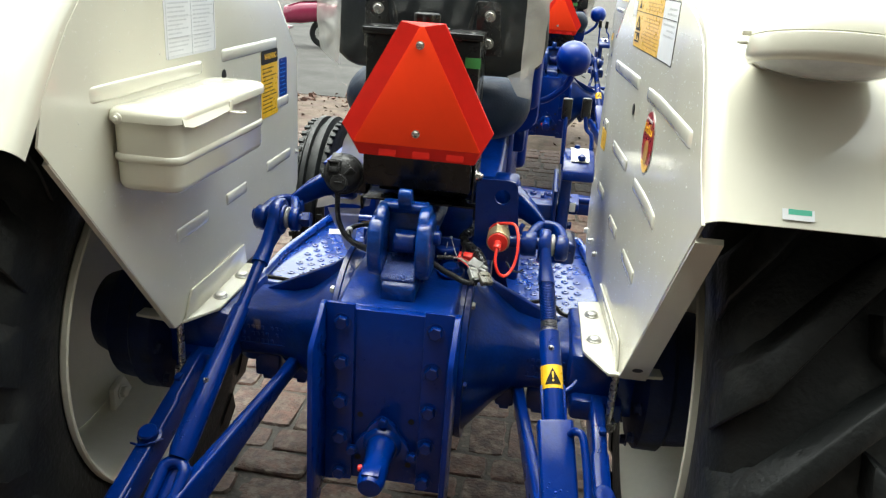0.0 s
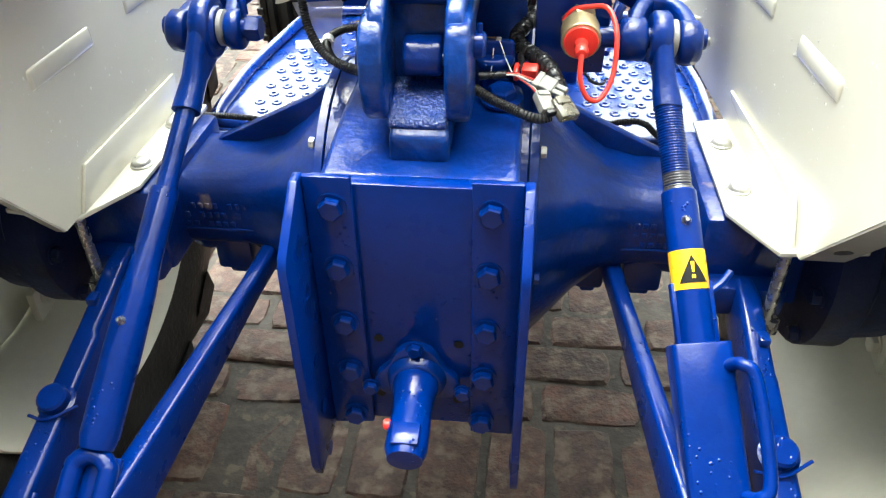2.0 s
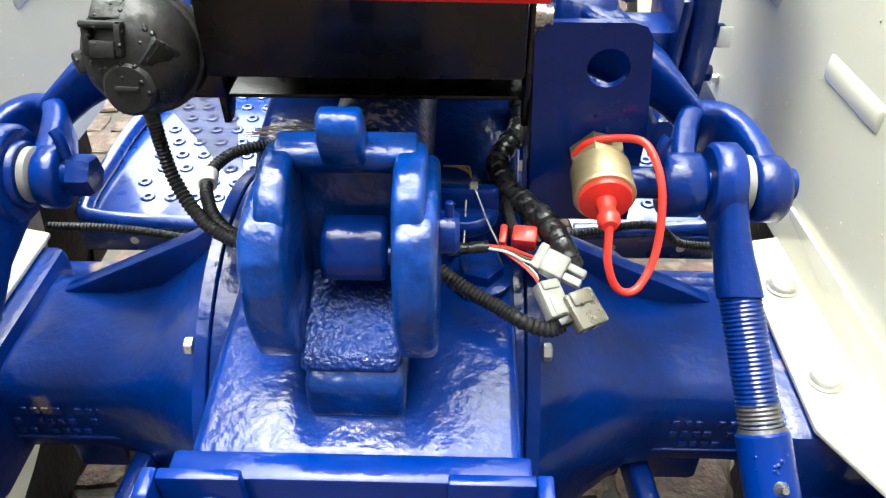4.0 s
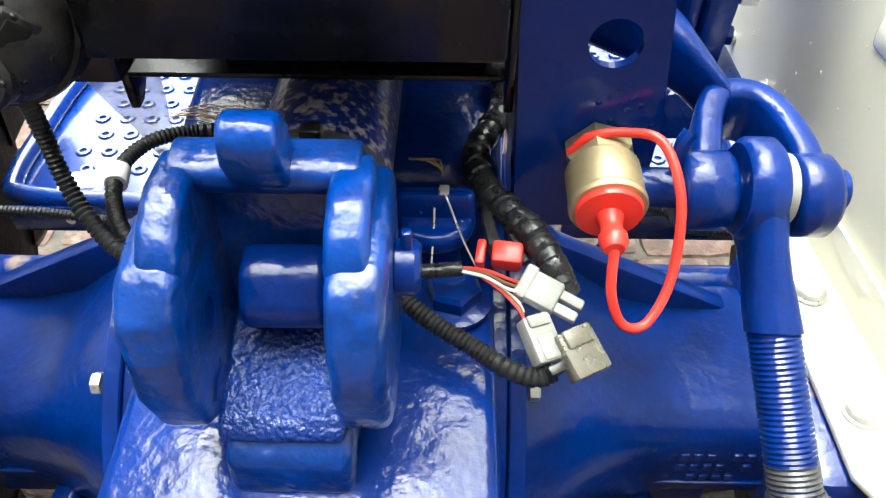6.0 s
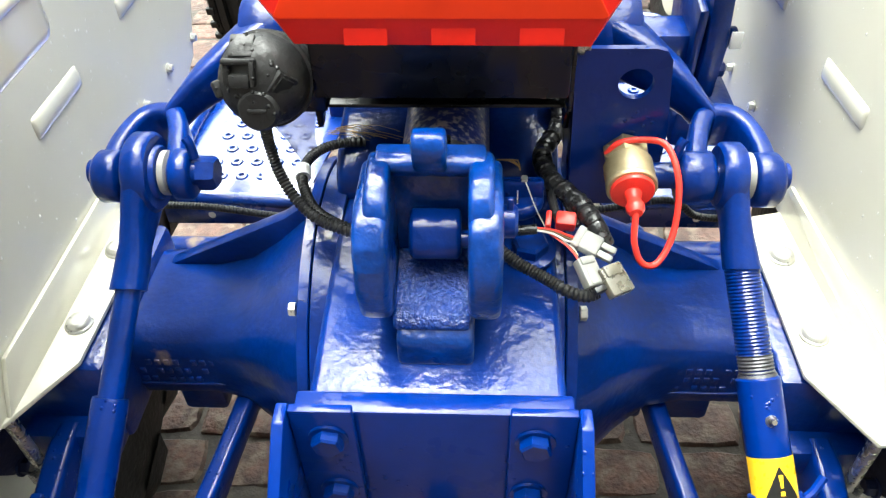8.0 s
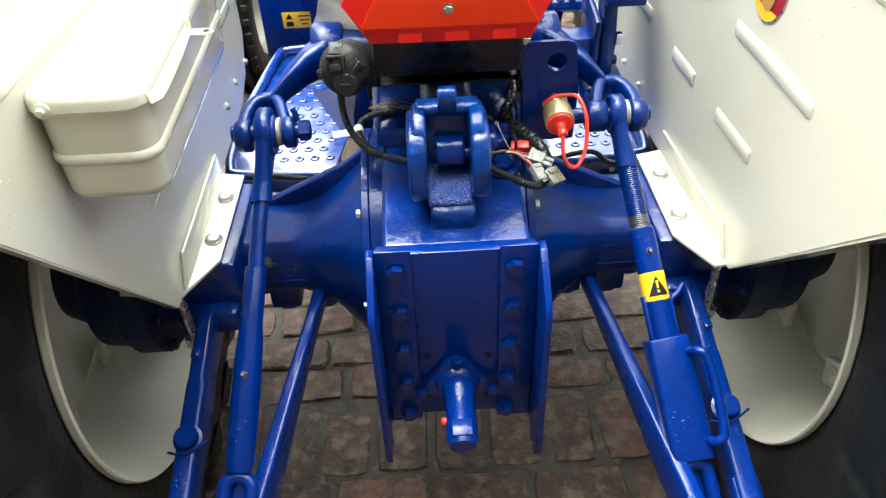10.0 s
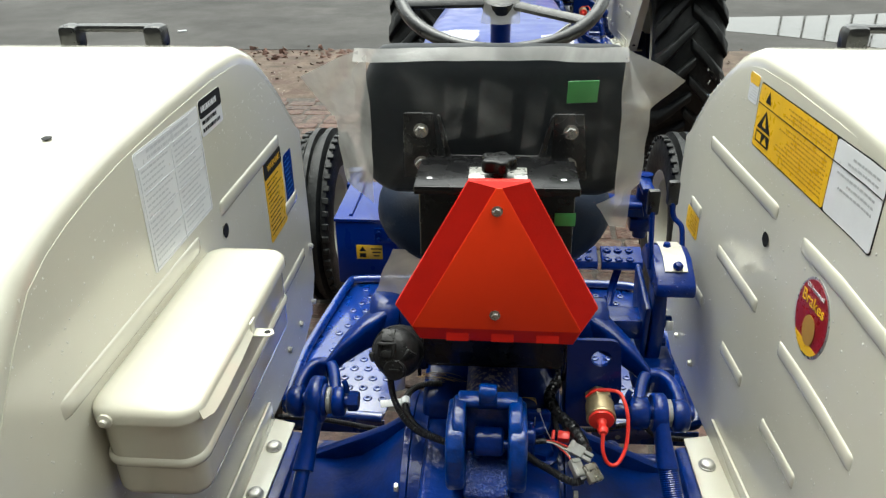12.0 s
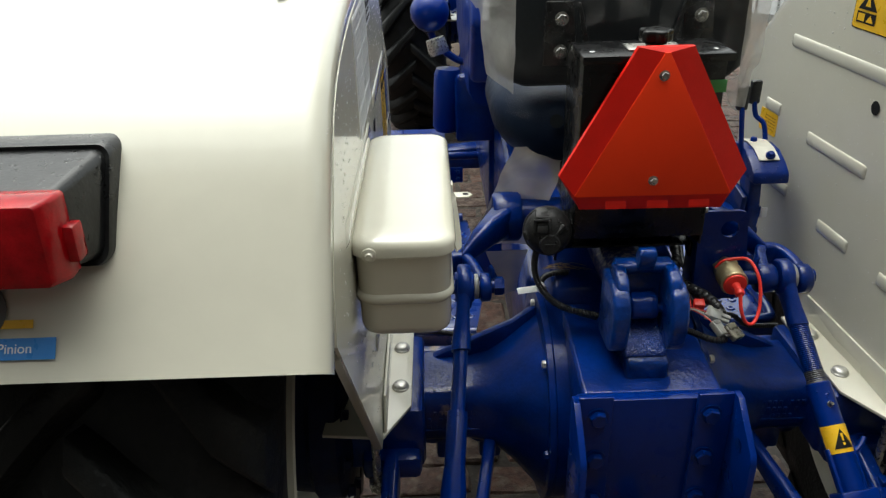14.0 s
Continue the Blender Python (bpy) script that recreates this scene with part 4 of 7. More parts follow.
for k in range(3):
    bm = bmesh.new()
    box(bm, (-0.042 + k * 0.068, 1.7375, 1.083), (0.034, 0.002, 0.018), 0.0004, (-15, 0, 0))
    part("reflector_patch", bm, mat("red_reflector_square", (0.74, 0.016, 0.009), 0.36, 0, 0, 0.06, 40, spec=0.3), smv)
for z in (1.292, 1.123):
    bolt(smv, (0.014, 1.7335, z), (0, -1, 0), 0.0065, 0.007, ZINC)
for s in (-1, 1):
    bm = bmesh.new()
    rod(bm, (0.014, 1.75, 1.29 if s > 0 else 1.123), (0.014, 1.782, 1.29 if s > 0 else 1.123), 0.008)
    part("spacer", bm, BLACK, smv)

SOCKET = mat("wet_black_plastic", (0.008, 0.008, 0.009), 0.5, 0.0, 0.0, 0.3, 30, 0.2, 160, (0.003, 0.003, 0.003), 0.54, 110, drops=0.9, gate_at=0.45)
S_N = Vector((-0.05, -1, 0.38)).normalized()
S_U = Vector((1, -0.05, 0)).normalized()
S_V = S_N.cross(S_U)
S_M = Matrix.Translation((-0.143, 1.787, 1.014)) @ Matrix((S_U, S_V, S_N)).transposed().to_4x4()
DOME = [(0.0, 0.034), (0.012, 0.0335), (0.022, 0.031), (0.031, 0.026), (0.0375, 0.018), (0.0405, 0.008), (0.0405, 0.002), (0.043, 0.001), (0.043, -0.006), (0.040, -0.008), (0.039, -0.03), (0.034, -0.05), (0.0, -0.05)]


def on_socket(build):
    t = bmesh.new()
    build(t)
    t.transform(S_M)
    return merge(bmesh.new(), t)


sock = part("trailer_socket", on_socket(lambda t: lathe(t, DOME, (0, 0, 0), (0, 0, 1), 44)), SOCKET, tractor, "round black trailer socket with hinged cap, wet with drops")


def hinge(t):
    box(t, (-0.024, 0.010, 0.030), (0.006, 0.022, 0.010), 0.002)
    box(t, (0.000, 0.010, 0.034), (0.005, 0.022, 0.010), 0.002)
    box(t, (-0.012, 0.020, 0.034), (0.030, 0.005, 0.008), 0.002)
    box(t, (-0.012, 0.031, 0.022), (0.022, 0.022, 0.006), 0.002, (-38, 0, 0))
    box(t, (-0.012, 0.004, 0.035), (0.018, 0.012, 0.006), 0.002)


part("cap_hinge", on_socket(hinge), SOCKET, sock, "square hinge of the cap")
part("cap_lip", on_socket(lambda t: lathe(t, [(0.0, 0.0335), (0.016, 0.0335), (0.0185, 0.031), (0.019, 0.012)], (0.001, -0.0175, 0.0), (0, -0.15, 1), 30)), SOCKET, sock, "round lip at the foot of the cap")
part("lip_bar", on_socket(lambda t: box(t, (0.001, -0.0215, 0.0345), (0.017, 0.0035, 0.002), 0.001)), SOCKET, sock)
part("slot_rim", on_socket(lambda t: box(t, (0.022, 0.000, 0.026), (0.020, 0.022, 0.008), 0.002, (0, 38, -38))), SOCKET, sock, "raised rim of a drain slot")
part("drain_slot", on_socket(lambda t: box(t, (0.0225, 0.000, 0.027), (0.013, 0.016, 0.0085), 0.001, (0, 38, -38))), INK, sock)
part("side_bump", on_socket(lambda t: box(t, (-0.036, -0.006, 0.016), (0.010, 0.016, 0.014), 0.003, (0, -50, 20))), SOCKET, sock)
bm = bmesh.new()
box(bm, (-0.12, 1.83, 0.995), (0.05, 0.06, 0.05), 0.004)
part("socket_bracket", bm, BLACK, sock)


# ---- lift arms and lift rods ----
def lift_arm(s):
    x = (lambda v: s * v)
    bm = bmesh.new()
    loft(bm, [[(x(0.185), 2.0 + u, 0.948 + v) for u, v in rounded(0.085, 0.07, 0.02, 3)], [(x(0.225), 1.955 + u, 0.944 + v) for u, v in rounded(0.070, 0.060, 0.018, 3)],
              [(x(0.262), 1.920 + u, 0.926 + v) for u, v in rounded(0.052, 0.050, 0.016, 3)], [(x(0.288), 1.882 + u, 0.906 + v) for u, v in rounded(0.024, 0.042, 0.010, 3)]])
    lathe(bm, [(0.045, 0), (0.05, 0.006), (0.05, 0.05), (0.045, 0.056)], (x(0.165), 2.0, 0.945), (s, 0, 0), 28)
    arm = part("lift_arm", bm, CAST, tractor, "blue forged lift arm ending in a fork", 50)
    bm = bmesh.new()
    band = smooth_path([(0.326, 1.795, 0.890), (0.327, 1.830, 0.895), (0.323, 1.858, 0.898), (0.314, 1.877, 0.901), (0.300, 1.884, 0.903), (0.282, 1.880, 0.903), (0.272, 1.862, 0.902), (0.264, 1.835, 0.900), (0.256, 1.800, 0.897)], 5)
    rings = []
    for k, q_ in enumerate(band):
        dd = (band[min(k + 1, len(band) - 1)] - band[max(k - 1, 0)]).normalized()
        side_ = Vector((dd.y, -dd.x, 0)).normalized()
        rings.append([(x(v.x), v.y, v.z) for v in (q_ + side_ * u + Vector((0, 0, w)) for u, w in rounded(0.020, 0.046, 0.007, 3))])
    loft(bm, rings)
    lathe(bm, [(0.024, 0), (0.027, 0.003), (0.027, 0.022), (0.022, 0.027)], (x(0.312), 1.798, 0.896), (s, 0, 0), 24)
    bl_ = 0.033 if s > 0 else 0.020
    lathe(bm, [(0.023, 0), (0.026, 0.003), (0.026, bl_ - 0.003), (0.023, bl_)], (x(0.240), 1.798, 0.899), (s, 0, 0), 24)
    part("fork", bm, CAST, arm, "rounded fork of the lift arm", 60)
    bm = bmesh.new()
    pe = 0.208 if s > 0 else 0.230
    rod(bm, (x(pe), 1.798, 0.901), (x(0.345), 1.798, 0.901), 0.013)
    lathe(bm, [(0.0175, 0), (0.0175, 0.014), (0.015, 0.018)], (x(pe + 0.004), 1.798, 0.901), (-s, 0, 0), 6)
    part("pin", bm, CAST, arm)
    bm = bmesh.new()
    lathe(bm, [(0.018, 0), (0.023, 0.002), (0.023, 0.008), (0.018, 0.010)], (x(0.301 if s > 0 else 0.2615), 1.798, 0.901), (s, 0, 0), 28)
    part("washer", bm, WHITE_PLASTIC, arm, "whitish plastic washer")
    bm = bmesh.new()
    tube(bm, [(x(0.236), 1.80, 0.918), (x(0.238), 1.803, 0.932), (x(0.242), 1.806, 0.938)], 0.005, 8)
    part("grease_nipple", bm, CAST, arm)
    return arm


lift_arm(-1)
lift_arm(1)


def along(a, b, t):
    return tuple(Vector(a).lerp(Vector(b), t))


def threaded(bm, a, b, r, pitch=0.0034, deep=0.0010):
    n = max(2, round((Vector(b) - Vector(a)).length / pitch))
    prof = []
    h = (Vector(b) - Vector(a)).length
    for k in range(n):
        prof += [(r, h * (k + 0.1) / n), (r - deep, h * (k + 0.6) / n)]
    lathe(bm, [(r - 0.002, 0)] + prof + [(r - 0.002, h)], a, Vector(b) - Vector(a), 20)


def ball_end(bm, c, d, s, length, r_ring):
    """Eye round the fork's pin, necking down to the rod."""
    c, d = Vector(c), Vector(d).normalized()
    lathe(bm, [(0.012, -0.012), (r_ring - 0.004, -0.012), (r_ring, -0.008), (r_ring, 0.008), (r_ring - 0.004, 0.012), (0.012, 0.012)], c, (1, 0, 0), 32, closed=True)
    e = Vector((1, 0, 0))
    f = d.cross(e).normalized()
    rings = []
    for t, w, h in ((0.010, 0.024, r_ring * 0.96), (0.42, 0.024, r_ring * 0.62), (0.62, 0.027, 0.0175), (0.80, 0.032, 0.0165), (1.0, 0.034, 0.017)):
        p = c + d * length * t
        rings.append([p + e * u + f * v for u, v in rounded(w, h * 2, min(w, h * 2) * 0.42, 4)])
    loft(bm, rings)


# threaded rod with the adjusting sleeve
TR, BR = (0.289, 1.798, 0.901), (0.370, 1.360, 0.485)
dR = Vector(BR) - Vector(TR)
bm = bmesh.new()
ball_end(bm, TR, dR, 1, 0.092, 0.033)
rodR = part("lift_rod", bm, CAST, tractor, "adjustable lift rod with thread, sleeve and warning label", 45)
bm = bmesh.new()
threaded(bm, along(TR, BR, 0.145), along(TR, BR, 0.325), 0.0165)
part("thread", bm, CAST, rodR, "greased screw thread")
bm = bmesh.new()
rod(bm, along(TR, BR, 0.315), along(TR, BR, 0.32), 0.0175, 0.0185)
threaded(bm, along(TR, BR, 0.285), along(TR, BR, 0.318), 0.0169)
part("bare_thread", bm, mat("grimy_thread_steel", (0.10, 0.10, 0.11), 0.45, 0.6, 0, 0.4, 60, 0.2, 200), rodR, "grimy bare end of the thread")
bm = bmesh.new()
rod(bm, along(TR, BR, 0.32), along(TR, BR, 0.72), 0.0205, 0.0205, 28, 0.002)
part("sleeve", bm, BLUE, rodR, "smooth blue tube")
bm = bmesh.new()
q = dR.normalized()
ex = Vector((1, 0, 0)) - q * q.x
ex.normalize()
ey = q.cross(ex)


def bar_box(bm, a, b, w, h, bev=0.003, e1=None, e2=None):
    e1, e2 = e1 or ex, e2 or ey
    loft(bm, [[Vector(p) + e1 * u + e2 * v for u, v in rounded(w, h, min(w, h) * 0.12, 2)] for p in (a, b)], bev)


bar_box(bm, along(TR, BR, 0.615), along(TR, BR, 0.935), 0.066, 0.046)
bar_box(bm, along(TR, BR, 0.50), along(TR, BR, 0.66), 0.048, 0.014)
part("adjuster_box", bm, BLUE, rodR, "square adjusting sleeve")
bm = bmesh.new()
out = ey * (-1 if ey.y > 0 else 1)
pa, pb = Vector(along(TR, BR, 0.66)), Vector(along(TR, BR, 0.89))
tube(bm, [pa + ex * 0.026 + out * 0.02, pa + ex * 0.034 + out * 0.04, pa + q * 0.02 + ex * 0.046 + out * 0.046, pb - q * 0.02 + ex * 0.046 + out * 0.046, pb + ex * 0.034 + out * 0.04, pb + ex * 0.026 + out * 0.02], 0.0075, 10)
part("sleeve_handle", bm, BLUE, rodR, "bent round handle")


def slotted_fork(parent, a, d, length, w, e1, e2):
    """End of the rod: a long loop of flat bar round a slot."""
    a, d = Vector(a), Vector(d).normalized()
    bm = bmesh.new()
    pts = [a + d * length + e1 * w, a + d * 0.10 + e1 * w, a + d * 0.03 + e1 * w]
    pts += [a + d * (0.03 - w * math.sin(t)) + e1 * w * math.cos(t) for t in (0.5, 1.05, 1.57, 2.09, 2.64)]
    pts += [a + d * 0.03 - e1 * w, a + d * 0.10 - e1 * w, a + d * length - e1 * w]
    tube(bm, pts, 0.0115, 10, 4)
    loft(bm, [[p + e1 * u + e2 * v for u, v in rounded(2 * w + 0.016, 0.008, 0.003, 2)] for p in (a + d * 0.01 - e2 * 0.012, a + d * length - e2 * 0.012)])
    return part("slotted_end", bm, BLUE, parent, "slotted lower end", 60)


slotted_fork(rodR, along(TR, BR, 0.93), dR, 0.26, 0.021, ex, out)
# label on the tube
bm = bmesh.new()
c = Vector(along(TR, BR, 0.478))
rings = []
for k in range(13):
    a = radians(-92 + 184 * k / 12)
    rings.append([c + q * h + (ex * math.sin(a) + out * math.cos(a)) * 0.0212 for h in (-0.023, 0.023)])
t = bmesh.new()
vs = [[t.verts.new(p) for p in r_] for r_ in rings]
for a, b in zip(vs, vs[1:]):
    t.faces.new((a[0], a[1], b[1], b[0]))
merge(bm, t)
lab = part("warning_label", bm, YELLOW, rodR, "yellow and black warning label", 60)
bm = bmesh.new()
t = bmesh.new()
for k in range(8):
    u0, u1 = -0.0165 + 0.033 * k / 8, -0.0165 + 0.033 * (k + 1) / 8

    def hgt(u):
        return -0.016 + max(0.0, 1 - abs(u) / 0.0165) * 0.032

    def on(u, h):
        a = u / 0.0212
        return c - q * h + (ex * math.sin(a) + out * math.cos(a)) * 0.0218

    f4 = [on(u0, -0.016), on(u1, -0.016), on(u1, hgt(u1)), on(u0, hgt(u0))]
    vs = [t.verts.new(p) for p in f4]
    t.faces.new(vs)
merge(bm, t)
part("warning_sign", bm, INK, lab, "black triangle")
bm = bmesh.new()
prism_pts = [(-0.0022, 0.008), (0.0022, 0.008), (0.0012, -0.004), (-0.0012, -0.004)]
t = bmesh.new()
t.faces.new([t.verts.new(c - q * (v - 0.0) + ex * u + out * 0.0228) for u, v in prism_pts])
t.faces.new([t.verts.new(c - q * (v - 0.0) + ex * u + out * 0.0228) for u, v in [(-0.002, -0.007), (0.002, -0.007), (0.002, -0.011), (-0.002, -0.011)]])
merge(bm, t)
part("exclamation_mark", bm, YELLOW, lab)
bm = bmesh.new()
lathe(bm, [(0.006, 0), (0.004, 0.004), (0.0025, 0.008)], Vector(along(TR, BR, 0.385)) + out * 0.02, out, 12)
part("grease_nipple", bm, ZINC, rodR, "grease nipple")
bm = bmesh.new()
tube(bm, [Vector(along(TR, BR, 0.52)) + ex * 0.022, Vector(along(TR, BR, 0.505)) + ex * 0.036, Vector(along(TR, BR, 0.485)) + ex * 0.048], 0.0045, 8)
part("hook", bm, BLUE, rodR)

# plain lift rod
TL, BL = (-0.288, 1.798, 0.901), (-0.340, 1.365, 0.545)
dL = Vector(BL) - Vector(TL)
bm = bmesh.new()
ball_end(bm, TL, dL, -1, 0.120, 0.041)
lathe(bm, [(0.014, -0.017), (0.026, -0.017), (0.028, -0.014), (0.028, 0.014), (0.026, 0.017), (0.014, 0.017)], TL, (1, 0, 0), 32, closed=True)
rodL = part("lift_rod", bm, CAST, tractor, "blue lift rod with a slotted lower end", 45)
bm = bmesh.new()
threaded(bm, along(TL, BL, 0.21), along(TL, BL, 0.41), 0.0125, 0.0034, 0.0004)
part("thread", bm, CAST, rodL, "painted screw thread")
bm = bmesh.new()
lathe(bm, [(0.0165, 0), (0.0175, 0.004), (0.0175, 0.09), (0.021, 0.13), (0.0225, 0.20), (0.0225, 0.30), (0.019, 0.315)], along(TL, BL, 0.40), dL, 28)
part("sleeve", bm, BLUE, rodL, "smooth blue tube")
qL = dL.normalized()
eLx = (Vector((1, 0, 0)) - qL * qL.x).normalized()
eLy = qL.cross(eLx)
outL = eLy * (-1 if eLy.y > 0 else 1)
slotted_fork(rodL, along(TL, BL, 0.955), dL, 0.30, 0.021, eLx, outL)
bm = bmesh.new()
lathe(bm, [(0.006, 0), (0.004, 0.004), (0.0025, 0.008)], Vector(along(TL, BL, 0.70)) + outL * 0.0215, outL, 12)
part("grease_nipple", bm, ZINC, rodL, "grease nipple")

# lower links and check bars
for s in (-1, 1):
    bm = bmesh.new()
    a, b = Vector((s * 0.430, 1.70, 0.590)), Vector((s * 0.447, 1.335, 0.455))
    d = (b - a).normalized()
    e1 = Vector((1, 0, 0))
    e2 = d.cross(e1).normalized()
    loft(bm, [[a + d * t * (b - a).length + e1 * u + e2 * v for u, v in rounded(w, h, 0.008, 3)] for t, w, h in ((0, 0.026, 0.06), (0.08, 0.03, 0.075), (0.35, 0.03, 0.07), (0.37, 0.036, 0.062), (1.0, 0.036, 0.062))])
    lk = part("lower_link", bm, BLUE, tractor, "blue flat-bar lower link", 40)
    bm = bmesh.new()
    loft(bm, [[b + d * t + e1 * u + e2 * v for u, v in rounded(0.044, 0.05, 0.006, 3)] for t in (-0.04, 0.28)])
    part("telescopic_end", bm, BLUE, lk, "sliding end of the link")
    bm = bmesh.new()
    c0 = Vector((s * 0.440, 1.468, 0.532))
    lathe(bm, [(0.024, 0), (0.024, 0.004), (0.019, 0.006), (0.019, 0.018), (0.016, 0.021)], c0 - e2 * 0.0, (0, -0.35, 0.94), 24)
    part("link_pin", bm, BLUE, lk, "round-headed pin with wire clip")
    bm = bmesh.new()
    tube(bm, [c0 + Vector((-0.03, -0.02, -0.005)), c0 + Vector((0, -0.028, 0.0)), c0 + Vector((0.034, -0.01, 0.008))], 0.0022, 6)
    part("wire_clip", bm, BLUE, lk)
    bm = bmesh.new()
    box(bm, (s * 0.44, 1.60, 0.593), (0.014, 0.02, 0.012), 0.003)
    part("link_stop", bm, CAST, lk)
    bm = bmesh.new()
    lathe(bm, [(0.035, -0.02), (0.035, 0.02)], (s * 0.43, 1.735, 0.60), (1, 0, 0), 24)
    part("link_eye", bm, CAST, lk)
    # check bar, tapered vertical plate
    bm = bmesh.new()
    a, b = (Vector((0.266, 1.79, 0.558)), Vector((0.36, 1.255, 0.468))) if s > 0 else (Vector((-0.242, 1.765, 0.566)), Vector((-0.335, 1.255, 0.468)))
    d = (b - a).normalized()
    e1 = Vector((0, 0, 1)).cross(d).normalized()
    e2 = d.cross(e1)
    loft(bm, [[a + (b - a) * t + e1 * u + e2 * v for u, v in rounded(w, h, 0.006, 3)] for t, w, h in ((-0.05, 0.024, 0.036), (0.15, 0.022, 0.038), (0.5, 0.024, 0.062), (0.8, 0.026, 0.085), (1.05, 0.026, 0.085))])
    part("check_bar", bm, BLUE, tractor, "blue tapered check bar under the axle", 45)

# ---- coupling bracket ----
bm = bmesh.new()
t = bmesh.new()
outl = [(0.141, 0.842), (0.134, 1.014), (0.141, 1.022), (0.206, 1.022), (0.216, 1.019), (0.222, 1.010), (0.230, 0.93), (0.227, 0.842)]
hole = [(0.192 + 0.0165 * math.cos(2 * math.pi * k / 28), 0.986 + 0.0160 * math.sin(2 * math.pi * k / 28)) for k in range(28)]
for y in (1.826, 1.833):
    ov = [t.verts.new((x, y, z)) for x, z in outl]
    hv = [t.verts.new((x, y, z)) for x, z in hole]
    es = [t.edges.new((r_[k], r_[(k + 1) % len(r_)])) for r_ in (ov, hv) for k in range(len(r_))]
    bmesh.ops.triangle_fill(t, edges=es, use_beauty=True)
    if y < 1.83:
        o_, h_ = ov, hv
    else:
        for r0, r1 in ((o_, ov), (h_, hv)):
            for k in range(len(r0)):
                j = (k + 1) % len(r0)
                t.faces.new((r0[k], r0[j], r1[j], r1[k]))
bmesh.ops.recalc_face_normals(t, faces=t.faces)
merge(bm, t)
box(bm, (0.1405, 1.858, 0.93), (0.006, 0.055, 0.17), 0.002)
cb = part("coupling_bracket", bm, BLUE, tractor, "flat blue bracket with a round hole and water drops")
P0, AX = Vector((0.1925, 1.826, 0.9105)), Vector((0.0, -1, -0.12)).normalized()
bm = bmesh.new()
lathe(bm, [(0.0232, 0), (0.0240, 0.0015), (0.0240, 0.0135), (0.0230, 0.015), (0.0195, 0.019)], P0, AX, 6)
br = part("brass_coupling", bm, mat("pale_plated_brass", (0.52, 0.45, 0.28), 0.40, 0.9, 0.0, 0.1, 40, 0.05, 300), cb, "knurled brass hydraulic coupling")
bm = bmesh.new()
lathe(bm, [(0.018, 0.016), (0.0222, 0.020), (0.0235, 0.0222)], P0, AX, 40)
# diamond knurling: alternate vertices stand proud
q_ = AX.to_track_quat("Z", "Y").to_matrix()
rings = []
for j in range(19):
    rings.append([bm.verts.new(P0 + q_ @ Vector(((0.0234 + 0.0007 * ((i + j) % 2)) * math.cos(2 * math.pi * i / 84), (0.0234 + 0.0007 * ((i + j) % 2)) * math.sin(2 * math.pi * i / 84), 0.0222 + 0.0015 * j))) for i in range(84)])
for r0, r1 in zip(rings, rings[1:]):
    for i in range(84):
        bm.faces.new((r0[i], r0[(i + 1) % 84], r1[(i + 1) % 84], r1[i]))
lathe(bm, [(0.0238, 0.0490), (0.0245, 0.0500), (0.0245, 0.0525), (0.0235, 0.0545), (0.016, 0.0555)], P0, AX, 40)
part("knurled_sleeve", bm, mat("knurled_brass", (0.50, 0.42, 0.25), 0.46, 0.8, 0, 0.12, 60, 0.05, 300), br, "knurled brass sleeve")
bm = bmesh.new()
lathe(bm, [(0.0195, 0.050), (0.0212, 0.0565), (0.0202, 0.0590), (0.0085, 0.0605), (0.0068, 0.068), (0.0068, 0.073), (0.0088, 0.076), (0.0088, 0.081), (0.006, 0.086), (0.0, 0.087)], P0, AX, 32)
cap = part("dust_cap", bm, REDCAP, cb, "red rubber dust cap on a cord")
bm = bmesh.new()
tube(bm, [P0 + AX * 0.084, P0 + Vector((0.000, -0.098, -0.035)), P0 + Vector((0.010, -0.103, -0.057)), P0 + Vector((0.026, -0.098, -0.060)), P0 + Vector((0.040, -0.080, -0.037)),
          P0 + Vector((0.042, -0.055, 0.003)), P0 + Vector((0.032, -0.028, 0.025)), P0 + Vector((0.012, -0.016, 0.024)), P0 + Vector((-0.010, -0.013, 0.018)), P0 + Vector((-0.021, -0.012, 0.004))], 0.0032, 10)
part("cord", bm, REDCAP, cap, "red rubber cord")

# filler cap and plug
bm = bmesh.new()
CAPC = Vector((0.086, 1.8005, 0.862))
lathe(bm, [(0.018, -0.045), (0.020, -0.006), (0.0240, -0.002), (0.0262, 0.002), (0.0270, 0.006), (0.0262, 0.0105), (0.0242, 0.0130), (0.0215, 0.0138), (0.0, 0.0138)], CAPC, (0, -0.03, 1), 40)
loft(bm, [[CAPC + Vector((u, v, h)) for u, v in rounded(w, d, 0.0045, 4)] for h, w, d in ((0.010, 0.0530, 0.0130), (0.0270, 0.0520, 0.0115), (0.0295, 0.0510, 0.0105), (0.0310, 0.0480, 0.0080))], 0.0)
fc = part("filler_cap", bm, BLUE, tractor, "blue oil filler cap with a grip bar")
bm = bmesh.new()
tube(bm, [(0.0915, 1.800, 0.894), (0.0945, 1.792, 0.8915), (0.104, 1.776, 0.874), (0.114, 1.762, 0.860)], 0.0007, 5)
tube(bm, [(0.0855, 1.7945, 0.884), (0.0850, 1.780, 0.872), (0.084, 1.760, 0.862)], 0.0007, 5)
box(bm, (0.0915, 1.800, 0.8945), (0.007, 0.009, 0.0025), 0.001)
part("seal_wire", bm, SILVER, fc, "bright seal wire with a tag")
bm = bmesh.new()
lathe(bm, [(0.027, 0), (0.027, 0.004), (0.023, 0.005)], (0.099, 1.768, 0.826), (0, -0.12, 1), 28)
